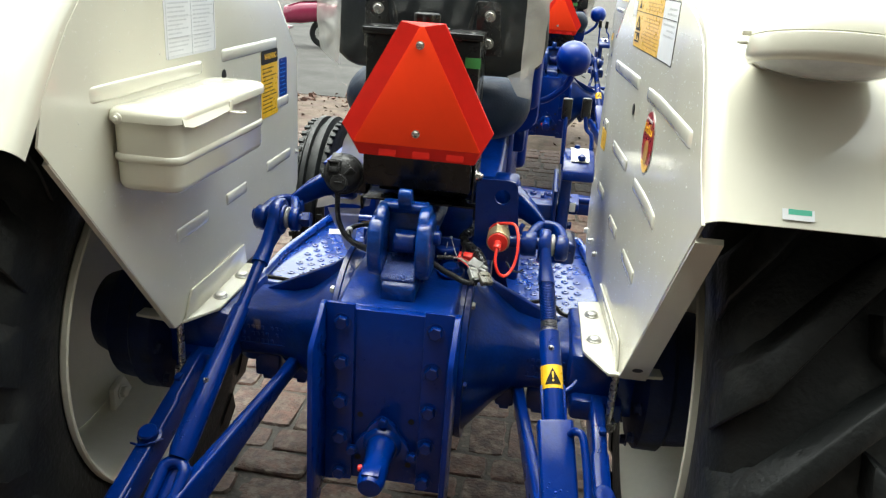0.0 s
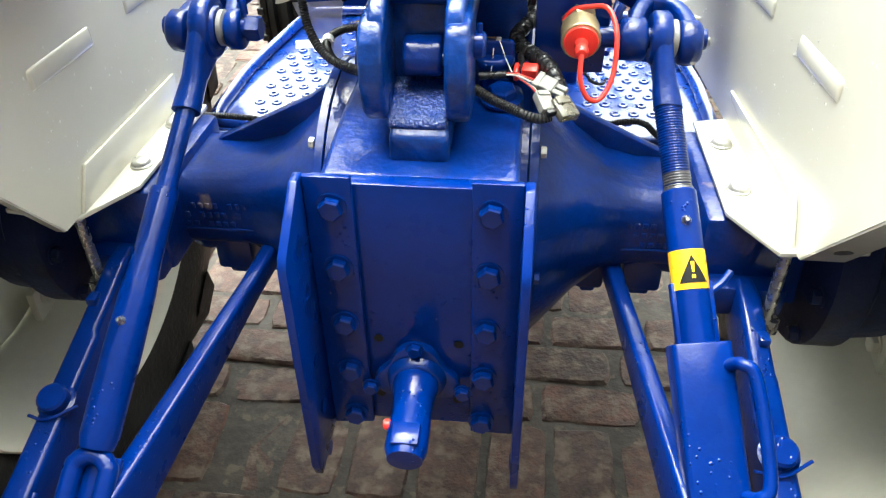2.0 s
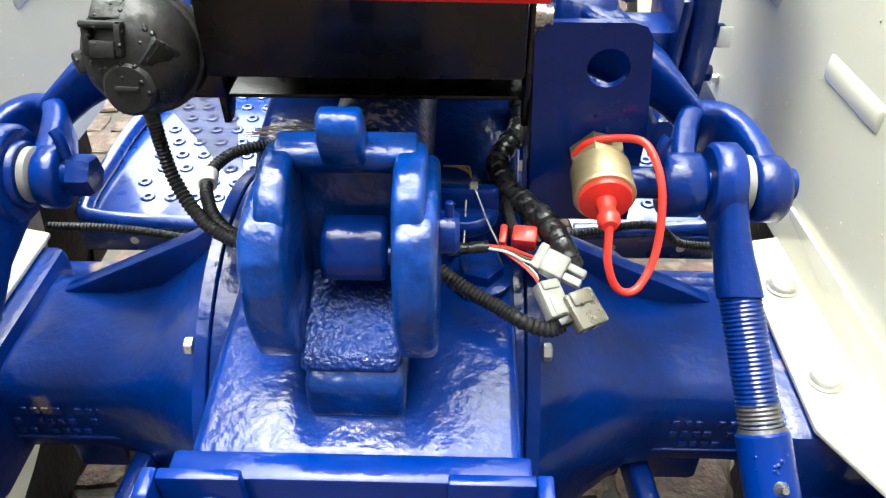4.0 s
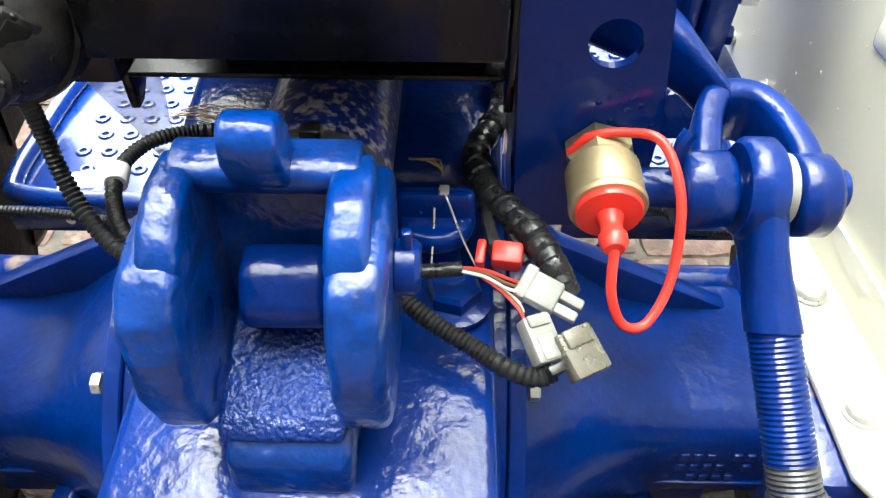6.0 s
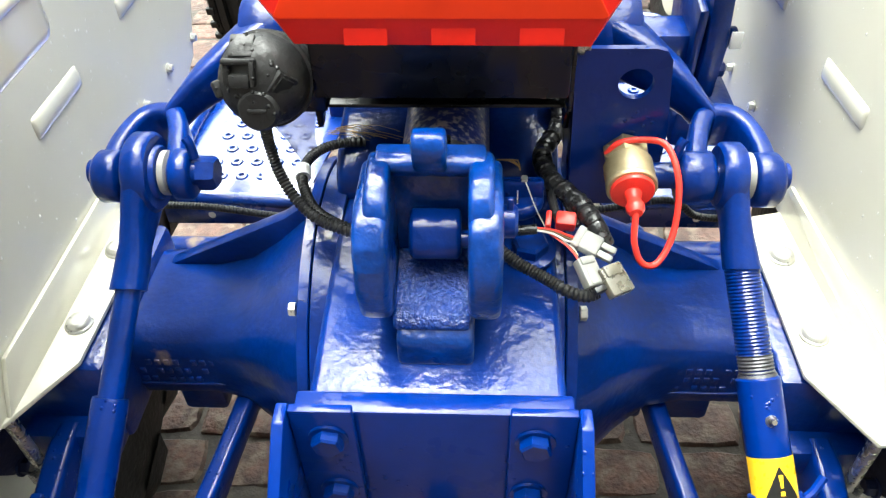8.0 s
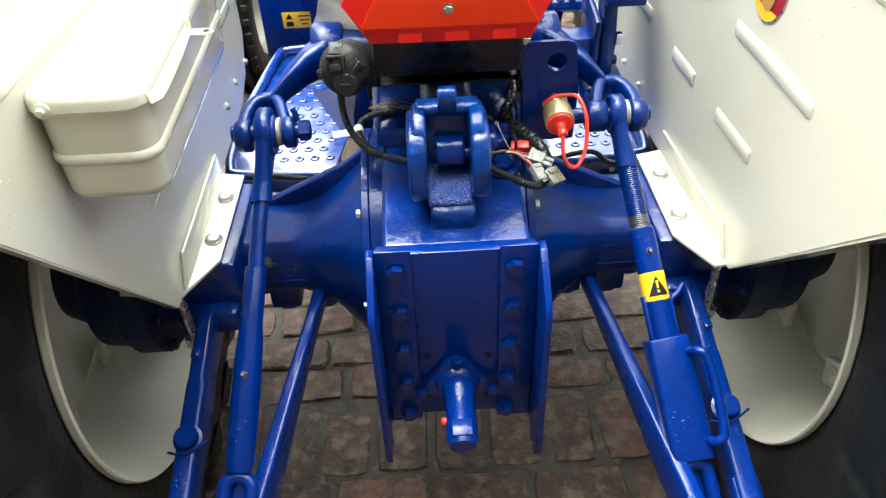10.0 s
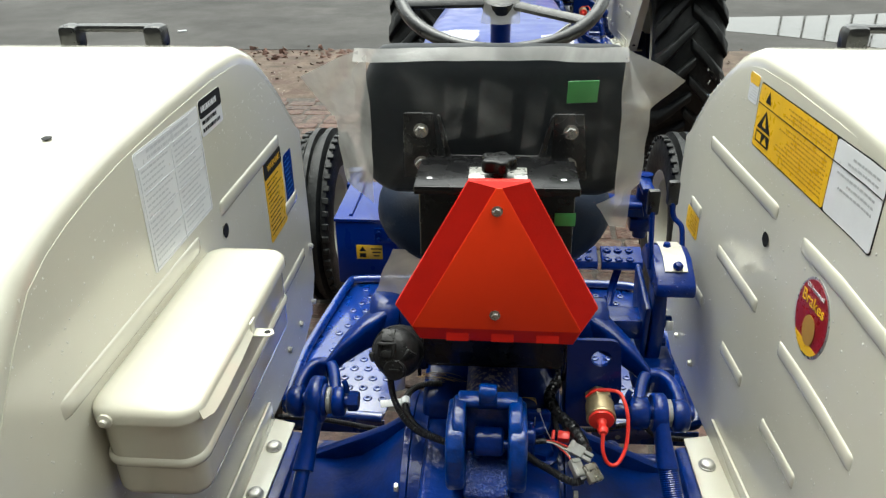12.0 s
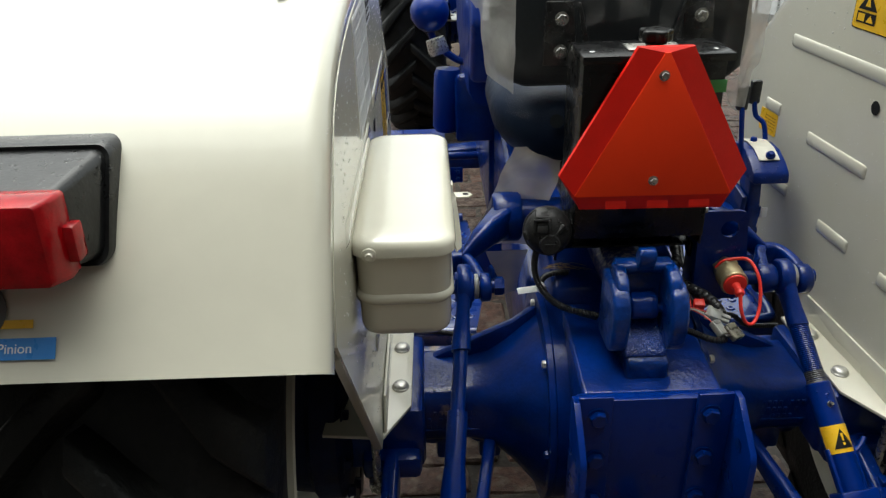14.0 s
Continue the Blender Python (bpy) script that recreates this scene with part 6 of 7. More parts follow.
loft(bm, rings, 0.0)
cush = part("seat_cushion", bm, VINYL, tractor, "navy blue vinyl seat pan", 70)
bm = bmesh.new()
lathe(bm, [(0.0, 0), (0.010, 0.0), (0.013, 0.003)], (-0.105, 1.970, 1.150), (0, -1, 0.5), 24)
part("seat_hole", bm, VINYL_BACK, cush)

# polythene over the seat back
def sheet_film(name, corners, nx, nz, amp, seed, material, label, parent, wrap=None):
    """A crumpled sheet between four corners (low left, low right, top right, top left)."""
    c = [Vector(p) for p in corners]
    bm = bmesh.new()
    vs = []
    for j in range(nz + 1):
        v = j / nz
        row = []
        for i in range(nx + 1):
            u = i / nx
            p = (c[0] * (1 - u) + c[1] * u) * (1 - v) + (c[3] * (1 - u) + c[2] * u) * v
            n = noise.noise_vector(p * 9 + Vector((seed, 0, 0))) * amp + noise.noise_vector(p * 26 + Vector((0, seed, 0))) * amp * 0.4
            if wrap:
                n = n + Vector(wrap(u, v))
            row.append(bm.verts.new(p + n))
        vs.append(row)
    for a, b in zip(vs, vs[1:]):
        for i in range(nx):
            bm.faces.new((a[i], a[i + 1], b[i + 1], b[i]))
    return part(name, bm, material, parent, label, 80)


film = sheet_film("plastic_film", [(-0.195, 1.905, 1.20), (0.222, 1.905, 1.205), (0.245, 1.930, 1.452), (-0.222, 1.930, 1.454)], 40, 26, 0.006, 3, FILM,
                  "clear polythene film over the seat", back, lambda u, v: (0.012 * math.sin(5 * v) * (1 if u > 0.9 else 0), -0.012 * math.sin(math.pi * u), 0.006 * math.sin(9 * u) * (1 - v)))
sheet_film("film_edge", [(0.203, 1.918, 1.212), (0.244, 1.94, 1.255), (0.250, 1.94, 1.388), (0.200, 1.928, 1.465)], 14, 28, 0.006, 5, FILM_THICK, "gathered milky film edge", film)
sheet_film("film_corner", [(0.222, 1.928, 1.388), (0.247, 1.94, 1.374), (0.298, 1.95, 1.421), (0.203, 1.935, 1.472)], 14, 12, 0.005, 6, FILM_THICK, "film corner sticking out", film)
sheet_film("film_edge", [(-0.236, 1.94, 1.250), (-0.190, 1.922, 1.214), (-0.195, 1.928, 1.465), (-0.262, 1.945, 1.400)], 14, 28, 0.006, 7, FILM_THICK, "gathered milky film edge", film)
sheet_film("film_corner", [(-0.258, 1.944, 1.362), (-0.215, 1.93, 1.37), (-0.205, 1.935, 1.469), (-0.303, 1.95, 1.426)], 14, 12, 0.005, 8, FILM_THICK, "film corner sticking out", film)
sheet_film("film_fold", [(-0.215, 1.928, 1.453), (0.205, 1.928, 1.455), (0.204, 1.940, 1.475), (-0.213, 1.940, 1.471)], 44, 6, 0.004, 9, FILM_THICK, "white folded film along the top", film)
sheet_film("film_scrap", [(0.200, 1.925, 1.190), (0.226, 1.93, 1.182), (0.230, 1.93, 1.254), (0.172, 1.922, 1.228)], 12, 12, 0.006, 11, FILM_THICK, "torn scrap of film", film)
sheet_film("film_scrap", [(-0.205, 1.93, 1.180), (-0.165, 1.92, 1.172), (-0.14, 1.92, 1.205), (-0.205, 1.92, 1.22)], 8, 6, 0.006, 12, FILM_CREASE, "torn scrap of film", film)
for k, (x0, x1, z0) in enumerate(((-0.075, -0.045, 1.33), (-0.02, 0.03, 1.34), (0.05, 0.075, 1.32), (0.165, 0.195, 1.27))):
    sheet_film("film_crease", [(x0, 1.905, z0), (x1, 1.904, z0 + 0.01), (x1 + 0.012, 1.908, 1.44), (x0 + 0.004, 1.908, 1.43)], 5, 14, 0.006, 20 + k, FILM_CREASE, "upright crease in the film", film)
sheet_film("hanging_film", [(-0.280, 2.03, 0.862), (-0.128, 2.00, 0.885), (-0.085, 2.00, 1.080), (-0.178, 2.01, 1.090)], 36, 36, 0.014, 14, FILM_HANG, "crumpled brownish film hanging below the seat", cush)
sheet_film("film_strip", [(-0.192, 2.01, 0.755), (-0.172, 2.01, 0.76), (-0.150, 1.98, 0.875), (-0.235, 2.0, 0.865)], 10, 14, 0.006, 31, FILM_HANG, "twisted strip of brownish film under the seat", cush)
bm = bmesh.new()
prism(bm, [(1.94, 0.99), (1.95, 1.06), (2.30, 1.08), (2.30, 1.03), (2.10, 0.99)], "x", -0.09, 0.115, 0.006)
part("seat_frame", bm, BLACK, cush, "black seat frame")

# ---- footboards ----
def stud_mesh(bm, x, y, z):
    lathe(bm, [(0.0115, 0), (0.0100, 0.0030), (0.0075, 0.0040), (0.0050, 0.0035), (0.0042, 0.0005), (0.0, 0.0005)], (x, y, z), (0, 0, 1), 12)


for s in (-1, 1):
    pts = [(s * 0.245, 2.155), (s * 0.475, 2.170), (s * 0.488, 2.20), (s * 0.487, 2.42), (s * 0.438, 2.76), (s * 0.40, 2.80), (s * 0.235, 2.80), (s * 0.205, 2.4)]
    if s < 0:
        pts = pts[::-1]
    bm = bmesh.new()
    prism(bm, pts, "z", 0.562, 0.568, 0.001)
    fb = part("footboard", bm, TREAD, tractor, "blue studded footboard with turned-up edge")
    bm = bmesh.new()
    tube(bm, [(s * 0.245, 2.158, 0.566), (s * 0.45, 2.170, 0.568), (s * 0.484, 2.20, 0.572), (s * 0.487, 2.32, 0.574), (s * 0.484, 2.42, 0.576), (s * 0.462, 2.60, 0.578), (s * 0.438, 2.75, 0.58), (s * 0.41, 2.79, 0.58), (s * 0.25, 2.80, 0.58)], 0.013, 10, 5)
    part("edge_roll", bm, TREAD, fb)
    bm = bmesh.new()
    box(bm, (s * 0.36, 2.152, 0.545), (0.24, 0.005, 0.04), 0.001)
    part("edge_skirt", bm, TREAD, fb)
    bm = bmesh.new()
    for i in range(7):
        for j in range(15):
            x, y = 0.255 + 0.036 * i + (0.018 if j % 2 else 0), 2.225 + 0.040 * j
            if x < (0.435 if y < 2.42 else 0.435 - 0.13 * (y - 2.42)) and y < 2.78:
                stud_mesh(bm, s * x, y, 0.568)
    tagged(part("tread_studs", bm, TREAD, fb, "rows of pressed tread studs"), kind="stuff")
    for k in range(2):
        bm = bmesh.new()
        lathe(bm, [(0.0, 0), (0.006, 0), (0.0065, 0.0008)], (s * (0.30 + 0.10 * k), 2.1492, 0.545), (0, -1, 0), 14)
        part("hole", bm, PAPER, fb)
    # fender stay and transmission-side bracket
    bm = bmesh.new()
    box(bm, (s * 0.20, 2.45, 0.60), (0.08, 0.08, 0.16), 0.01)
    part("footboard_bracket", bm, CAST, fb)

# battery box
bm = bmesh.new()
box(bm, (-0.392, 3.0, 0.638), (0.19, 0.30, 0.215), 0.006)
bb = part("battery_box", bm, BLUE_CLEAN, tractor, "blue battery box with ribbed lid and yellow label")
bm = bmesh.new()
box(bm, (-0.392, 3.0, 0.752), (0.196, 0.306, 0.012), 0.004)
part("lid", bm, BLUE_CLEAN, bb)
for x in (-0.44, -0.345):
    bm = bmesh.new()
    box(bm, (x, 3.0, 0.760), (0.012, 0.26, 0.010), 0.004)
    part("lid_rib", bm, BLUE_CLEAN, bb)
bm = bmesh.new()
box(bm, (-0.384, 2.8485, 0.645), (0.082, 0.002, 0.048), 0.0005)
yl = part("yellow_label", bm, YELLOW, bb, "yellow label with black signs")
bm = bmesh.new()
bm.faces.new([bm.verts.new((x, 2.8472, z)) for x, z in ((-0.416, 0.648), (-0.394, 0.648), (-0.405, 0.665))])
box(bm, (-0.405, 2.8472, 0.634), (0.020, 0.0006, 0.014), 0)
for k in range(3):
    box(bm, (-0.362, 2.8472, 0.657 - 0.012 * k), (0.034 - 0.008 * k, 0.0006, 0.004), 0)
part("print", bm, INK, yl)
bm = bmesh.new()
box(bm, (-0.305, 2.845, 0.705), (0.12, 0.006, 0.05), 0.001)
bp = part("bolted_plate", bm, BLUE, bb)
for k in range(4):
    for j in range(2):
        bolt(bp, (-0.350 + 0.03 * k, 2.842, 0.693 + 0.024 * j), (0, -1, 0), 0.007, 0.007, CAST)

# ---- lever console and pedals ----
bm = bmesh.new()
arc = [(2.043, 0.978), (2.048, 1.000), (2.075, 1.018), (2.11, 1.032), (2.15, 1.034), (2.19, 1.024), (2.22, 1.0), (2.23, 0.975)]
prism(bm, arc, "x", 0.318, 0.394, 0.006, 2)
con = part("lever_console", bm, BLUE, tractor, "blue lever quadrant with two levers")
bm = bmesh.new()
top = [(2.0735, 1.0195), (2.11, 1.0335), (2.15, 1.0357), (2.185, 1.028)]
for (ya, za), (yb, zb) in zip(top, top[1:]):
    loft(bm, [[(0.337, ya, za), (0.380, ya, za), (0.380, ya, za + 0.0015), (0.337, ya, za + 0.0015)], [(0.337, yb, zb), (0.380, yb, zb), (0.380, yb, zb + 0.0015), (0.337, yb, zb + 0.0015)]])
part("dial_plate", bm, mat("brushed_dial_plate", (0.60, 0.58, 0.50), 0.4, 0.2, 0, 0.1, 40), con, "bright scale plate")
bm = bmesh.new()
lathe(bm, [(0.009, 0), (0.010, 0.006), (0.006, 0.012), (0.0, 0.013)], (0.362, 2.083, 1.024), (0, -0.4, 1), 16)
part("dial_knob", bm, BLUE, con)
bm = bmesh.new()
lathe(bm, [(0.008, 0), (0.006, 0.008), (0.0, 0.009)], (0.352, 2.15, 1.036), (0, 0, 1), 16)
part("dial_knob", bm, BLUE, con)
bm = bmesh.new()
prism(bm, [(2.06, 0.80), (2.05, 0.95), (2.20, 0.97), (2.18, 0.88), (2.13, 0.80)], "x", 0.304, 0.316, 0.004)
prism(bm, [(2.02, 0.775), (2.02, 0.83), (2.14, 0.83), (2.14, 0.775)], "x", 0.290, 0.372, 0.01)
box(bm, (0.245, 2.10, 0.886), (0.17, 0.06, 0.046), 0.008)
prism(bm, [(2.06, 0.81), (2.045, 0.90), (2.06, 0.985), (2.10, 1.0), (2.12, 0.985), (2.09, 0.90), (2.10, 0.81)], "x", 0.318, 0.345, 0.005)
rod(bm, (0.33, 2.09, 0.897), (0.366, 2.09, 0.897), 0.013, n=18, bev=0.002)
lathe(bm, [(0.010, 0), (0.010, 0.010), (0.007, 0.012)], (0.345, 2.075, 0.860), (1, 0, 0), 6)
part("console_bracket", bm, CAST, con)
bm = bmesh.new()
box(bm, (0.352, 2.045, 0.915), (0.014, 0.004, 0.022), 0.001)
part("tag", bm, PAPER, con, "white part tag")
for x, pts, hz in ((0.312, [(0.318, 2.12, 1.0), (0.316, 2.14, 1.08), (0.316, 2.15, 1.11)], 1.13), (0.372, [(0.388, 2.17, 1.02), (0.386, 2.19, 1.06), (0.372, 2.205, 1.075), (0.366, 2.21, 1.105)], 1.125)):
    bm = bmesh.new()
    tube(bm, pts, 0.0055, 8, 6)
    lv = part("lever", bm, BLUE, con, "bent blue lever with black grip")
    bm = bmesh.new()
    box(bm, (pts[-1][0], pts[-1][1] + 0.004, hz), (0.024, 0.016, 0.052), 0.005)
    part("grip", bm, PLASTIC, lv, "black plastic grip")
for x0, x1 in ((0.125, 0.285), (0.295, 0.405)):
    bm = bmesh.new()
    prism(bm, [(2.60, 0.735), (2.588, 0.748), (2.596, 0.764), (2.655, 0.782), (2.665, 0.772), (2.612, 0.748)], "x", x0, x1, 0.003)
    pd = part("brake_pedal", bm, BLUE, tractor, "blue studded brake pedal")
    bm = bmesh.new()
    tube(bm, [((x0 + x1) / 2, 2.62, 0.76), ((x0 + x1) / 2 - 0.02, 2.60, 0.68), ((x0 + x1) / 2 - 0.05, 2.50, 0.60)], 0.011, 8)
    part("pedal_arm", bm, BLUE, pd)
    bm = bmesh.new()
    for k in range(int((x1 - x0) / 0.03)):
        for j in range(2):
            stud_mesh(bm, x0 + 0.016 + 0.03 * k, 2.605 + 0.033 * j, 0.7665 + 0.0105 * j)
    tagged(part("pedal_studs", bm, BLUE, pd), kind="stuff")


# ---- engine, bonnet and front end ----
bm = bmesh.new()
prism(bm, [(2.10, 0.44), (2.10, 0.74), (2.45, 0.80), (2.75, 0.86), (2.80, 0.90), (3.0, 0.90), (3.0, 0.40), (2.6, 0.40)], "x", -0.135, 0.155, 0.02, 3)
part("gearbox", bm, CAST, tractor, "blue cast gearbox")
bm = bmesh.new()
prism(bm, [(3.0, 0.45), (3.0, 0.98), (4.05, 0.98), (4.05, 0.45)], "x", -0.15, 0.17, 0.025, 3)
for k in range(4):
    box(bm, (-0.16, 3.15 + 0.2 * k, 0.85), (0.06, 0.12, 0.10), 0.015)
    box(bm, (0.18, 3.15 + 0.2 * k, 0.85), (0.06, 0.12, 0.10), 0.015)
part("engine_block", bm, CAST, tractor, "blue engine block")
bm = bmesh.new()
loft(bm, [[(0.010 + a, y, z + b) for a, b in rounded(w, h, 0.06, 5)] for y, z, w, h in ((2.82, 1.10, 0.47, 0.34), (2.90, 1.10, 0.48, 0.36), (3.4, 1.09, 0.47, 0.36), (4.0, 1.06, 0.45, 0.36), (4.28, 1.02, 0.42, 0.34))])
bon = part("bonnet", bm, BLUE_CLEAN, tractor, "blue bonnet partly covered in clear film", 50)
sheet_film("plastic_film", [(-0.17, 2.84, 1.288), (-0.06, 2.83, 1.288), (-0.05, 3.0, 1.292), (-0.16, 3.0, 1.292)], 16, 16, 0.010, 21, FILM_THICK, "crumpled polythene over the bonnet", bon)
sheet_film("plastic_film", [(0.10, 2.84, 1.288), (0.21, 2.83, 1.285), (0.22, 2.98, 1.285), (0.12, 2.96, 1.292)], 16, 16, 0.010, 27, FILM_THICK, "crumpled polythene over the bonnet", bon)
bm = bmesh.new()
prism(bm, [(2.70, 1.13), (2.66, 1.20), (2.70, 1.275), (2.83, 1.285), (2.83, 1.02), (2.74, 1.02)], "x", -0.225, 0.245, 0.02, 3)
dash = part("dashboard", bm, BLUE_CLEAN, tractor, "blue dashboard behind the steering wheel")
sheet_film("plastic_film", [(-0.20, 2.655, 1.215), (-0.02, 2.645, 1.215), (-0.05, 2.69, 1.30), (-0.19, 2.70, 1.295)], 16, 12, 0.009, 22, FILM_THICK, "polythene on the dashboard", dash)
sheet_film("plastic_film", [(0.07, 2.645, 1.215), (0.235, 2.655, 1.21), (0.235, 2.71, 1.30), (0.10, 2.69, 1.29)], 16, 12, 0.009, 23, FILM_THICK, "polythene on the dashboard", dash)
bm = bmesh.new()
box(bm, (0.07, 2.668, 1.262), (0.055, 0.002, 0.035), 0.0004, (-25, 0, 0))
part("white_label", bm, PAPER, dash)
bm = bmesh.new()
box(bm, (0.01, 2.665, 1.268), (0.17, 0.06, 0.05), 0.01, (-25, 0, 0))
part("instrument_panel", bm, PLASTIC, dash, "black instrument panel")
bm = bmesh.new()
box(bm, (-0.06, 3.02, 0.87), (0.40, 0.06, 0.22), 0.015)
part("clutch_case", bm, CAST, tractor)

# steering wheel
SC, SN = Vector((0.010, 2.555, 1.475)), Vector((0, -0.42, 0.91)).normalized()
su = Vector((1, 0, 0))
sv = SN.cross(su)
bm = bmesh.new()
ringp = [SC + (su * math.cos(a) + sv * math.sin(a)) * 0.228 for a in (2 * math.pi * k / 40 for k in range(40))]
t = bmesh.new()
rr = []
for k, p in enumerate(ringp):
    rad = (p - SC).normalized()
    rr.append([t.verts.new(p + (rad * math.cos(b) + SN * math.sin(b)) * 0.0145) for b in (2 * math.pi * j / 10 for j in range(10))])
for k in range(40):
    a, b = rr[k], rr[(k + 1) % 40]
    for j in range(10):
        t.faces.new((a[j], a[(j + 1) % 10], b[(j + 1) % 10], b[j]))
bmesh.ops.recalc_face_normals(t, faces=t.faces)
merge(bm, t)
sw = part("steering_wheel", bm, PLASTIC, tractor, "black three-spoke steering wheel", 80)
for a in (-0.62, 1.57, 3.45):
    bm = bmesh.new()
    e = SC + (su * math.cos(a) + sv * math.sin(a)) * 0.222
    h = SC - SN * 0.035 + (su * math.cos(a) + sv * math.sin(a)) * 0.03
    tube(bm, [h, h.lerp(e, 0.5), e], 0.013, 8, 4, flat=0.6)
    part("spoke", bm, PLASTIC, sw)
bm = bmesh.new()
lathe(bm, [(0.042, 0), (0.045, 0.01), (0.040, 0.03), (0.02, 0.036), (0.0, 0.036)], SC - SN * 0.055, SN, 24)
part("hub", bm, PLASTIC, sw, "black hub wrapped in film")
bm = bmesh.new()
rod(bm, SC - SN * 0.05, SC - SN * 0.34, 0.024)
lathe(bm, [(0.05, 0), (0.035, 0.02), (0.026, 0.03)], SC - SN * 0.30, SN, 20)
part("steering_column", bm, BLUE_CLEAN, sw, "blue steering column")
sheet_film("plastic_film", [(-0.035, 2.53, 1.40), (0.05, 2.53, 1.40), (0.05, 2.54, 1.455), (-0.03, 2.54, 1.455)], 8, 8, 0.010, 24, FILM_THICK, "film round the hub", sw)
bm = bmesh.new()
tube(bm, [(0.09, 2.66, 1.30), (0.15, 2.63, 1.36), (0.20, 2.61, 1.40)], 0.005, 8)
part("hand_throttle", bm, ZINC, dash, "bright throttle lever")

for s in (-1, 1):
    # headlamp pod on its stalk
    bm = bmesh.new()
    x = 0.012 + s * 0.345
    lathe(bm, [(0.0, -0.062), (0.025, -0.058), (0.045, -0.045), (0.058, -0.022), (0.062, 0.0), (0.064, 0.030), (0.060, 0.036), (0.0, 0.040)], (x, 3.15, 1.150), (0, 1, 0), 32)
    hl = part("headlamp", bm, BLUE_CLEAN, tractor, "round blue headlamp pod", 50)
    bm = bmesh.new()
    lathe(bm, [(0.0, 0.045), (0.035, 0.042), (0.056, 0.034), (0.056, 0.030), (0.0, 0.030)], (x, 3.15, 1.150), (0, 1, 0), 28)
    part("lamp_glass", bm, GLASS, hl)
    bm = bmesh.new()
    tube(bm, [(x, 3.15, 1.09), (x - s * 0.02, 3.15, 1.05), (x - s * 0.08, 3.15, 1.0), (x - s * 0.14, 3.15, 0.98)], 0.012, 8)
    part("lamp_bracket", bm, BLUE_CLEAN, hl)
# air cleaner on its side, and the exhaust
bm = bmesh.new()
lathe(bm, [(0.0, 0), (0.035, 0.004), (0.045, 0.02), (0.045, 0.19), (0.038, 0.21), (0.0, 0.212)], (-0.29, 3.05, 0.78), (0.05, 0.05, 1), 24)
ac = part("air_cleaner", bm, BLUE_CLEAN, tractor, "blue air cleaner canister")
bm = bmesh.new()
lathe(bm, [(0.030, 0), (0.034, 0.01), (0.030, 0.05), (0.0, 0.052)], (-0.305, 3.07, 1.035), (-0.3, 0.1, 1), 20)
part("alternator", bm, SILVER, ac, "bright slotted alternator cover")

# front axle and wheels
bm = bmesh.new()
prism(bm, [(-0.60, 0.40), (-0.58, 0.47), (-0.12, 0.50), (0.14, 0.50), (0.60, 0.47), (0.62, 0.40), (0.14, 0.40), (-0.12, 0.40)], "y", 3.68, 3.77, 0.012)
part("front_axle", bm, CAST, tractor, "blue front axle beam")
for s in (-1, 1):
    x = 0.012 + s * 0.60
    bm = bmesh.new()
    rod(bm, (x, 3.725, 0.30), (x, 3.725, 0.58), 0.03)
    box(bm, (x - s * 0.01, 3.66, 0.56), (0.05, 0.16, 0.03), 0.008)
    box(bm, (x, 3.725, 0.36), (0.10, 0.07, 0.06), 0.012)
    part("steering_knuckle", bm, CAST, tractor, "blue steering knuckle")
    cx = 0.012 + s * 0.735
    bm = bmesh.new()
    R, o = 0.372, (cx, 3.725, 0.37)
    prof = [(0.205, -0.06), (0.23, -0.074), (0.29, -0.080), (0.335, -0.076), (0.350, -0.066), (0.350, -0.048), (0.340, -0.044), (0.345, -0.040), (0.372, -0.034), (0.372, -0.014), (0.348, -0.010), (0.348, 0.010), (0.372, 0.014),
            (0.372, 0.034), (0.345, 0.040), (0.340, 0.044), (0.350, 0.048), (0.350, 0.066), (0.335, 0.076), (0.29, 0.080), (0.23, 0.074), (0.205, 0.06)]
    lathe(bm, prof, o, (1, 0, 0), 64, closed=True)
    for k in range(44):
        a = 2 * math.pi * k / 44
        for e in (-1, 1):
            box(bm, (cx + e * 0.066, 3.725 + 0.350 * math.cos(a), 0.37 + 0.350 * math.sin(a)), (0.026, 0.024, 0.016), 0.003, (math.degrees(a) - 90, 0, 0), 1)
    fw = part("front_wheel", bm, RUBBER, tractor, "ribbed black front tyre", 30)
    bm = bmesh.new()
    lathe(bm, [(0.206, -0.065), (0.215, -0.066), (0.215, -0.058), (0.19, -0.045), (0.185, 0.045), (0.215, 0.058), (0.215, 0.066), (0.204, 0.065), (0.175, 0.045), (0.175, -0.045)], o, (1, 0, 0), 48, closed=True)
    lathe(bm, [(0.0, 0.0), (0.08, 0.0), (0.14, s * 0.02), (0.18, s * 0.02), (0.18, s * 0.028), (0.0, s * 0.012)], o, (1, 0, 0), 32, closed=True)
    part("rim", bm, CREAM_RIM, fw, "cream front rim")
bm = bmesh.new()
rod(bm, (-0.56, 3.58, 0.50), (0.58, 3.58, 0.50), 0.016)
part("tie_rod", bm, BLUE, tractor, "blue tie rod")
bm = bmesh.new()
prism(bm, [(-0.19, 0.5), (-0.19, 1.0), (0.21, 1.0), (0.21, 0.5)], "y", 4.05, 4.32, 0.03, 3)
part("front_grille", bm, BLUE_CLEAN, tractor, "blue front cowl")

# the next tractor in the row
other = copy_thing(tractor, Matrix.Translation((0.305, 3.80, 0)) @ T_AT)
tagged(other, "same blue tractor parked ahead with large lugged tyres", "tractor")

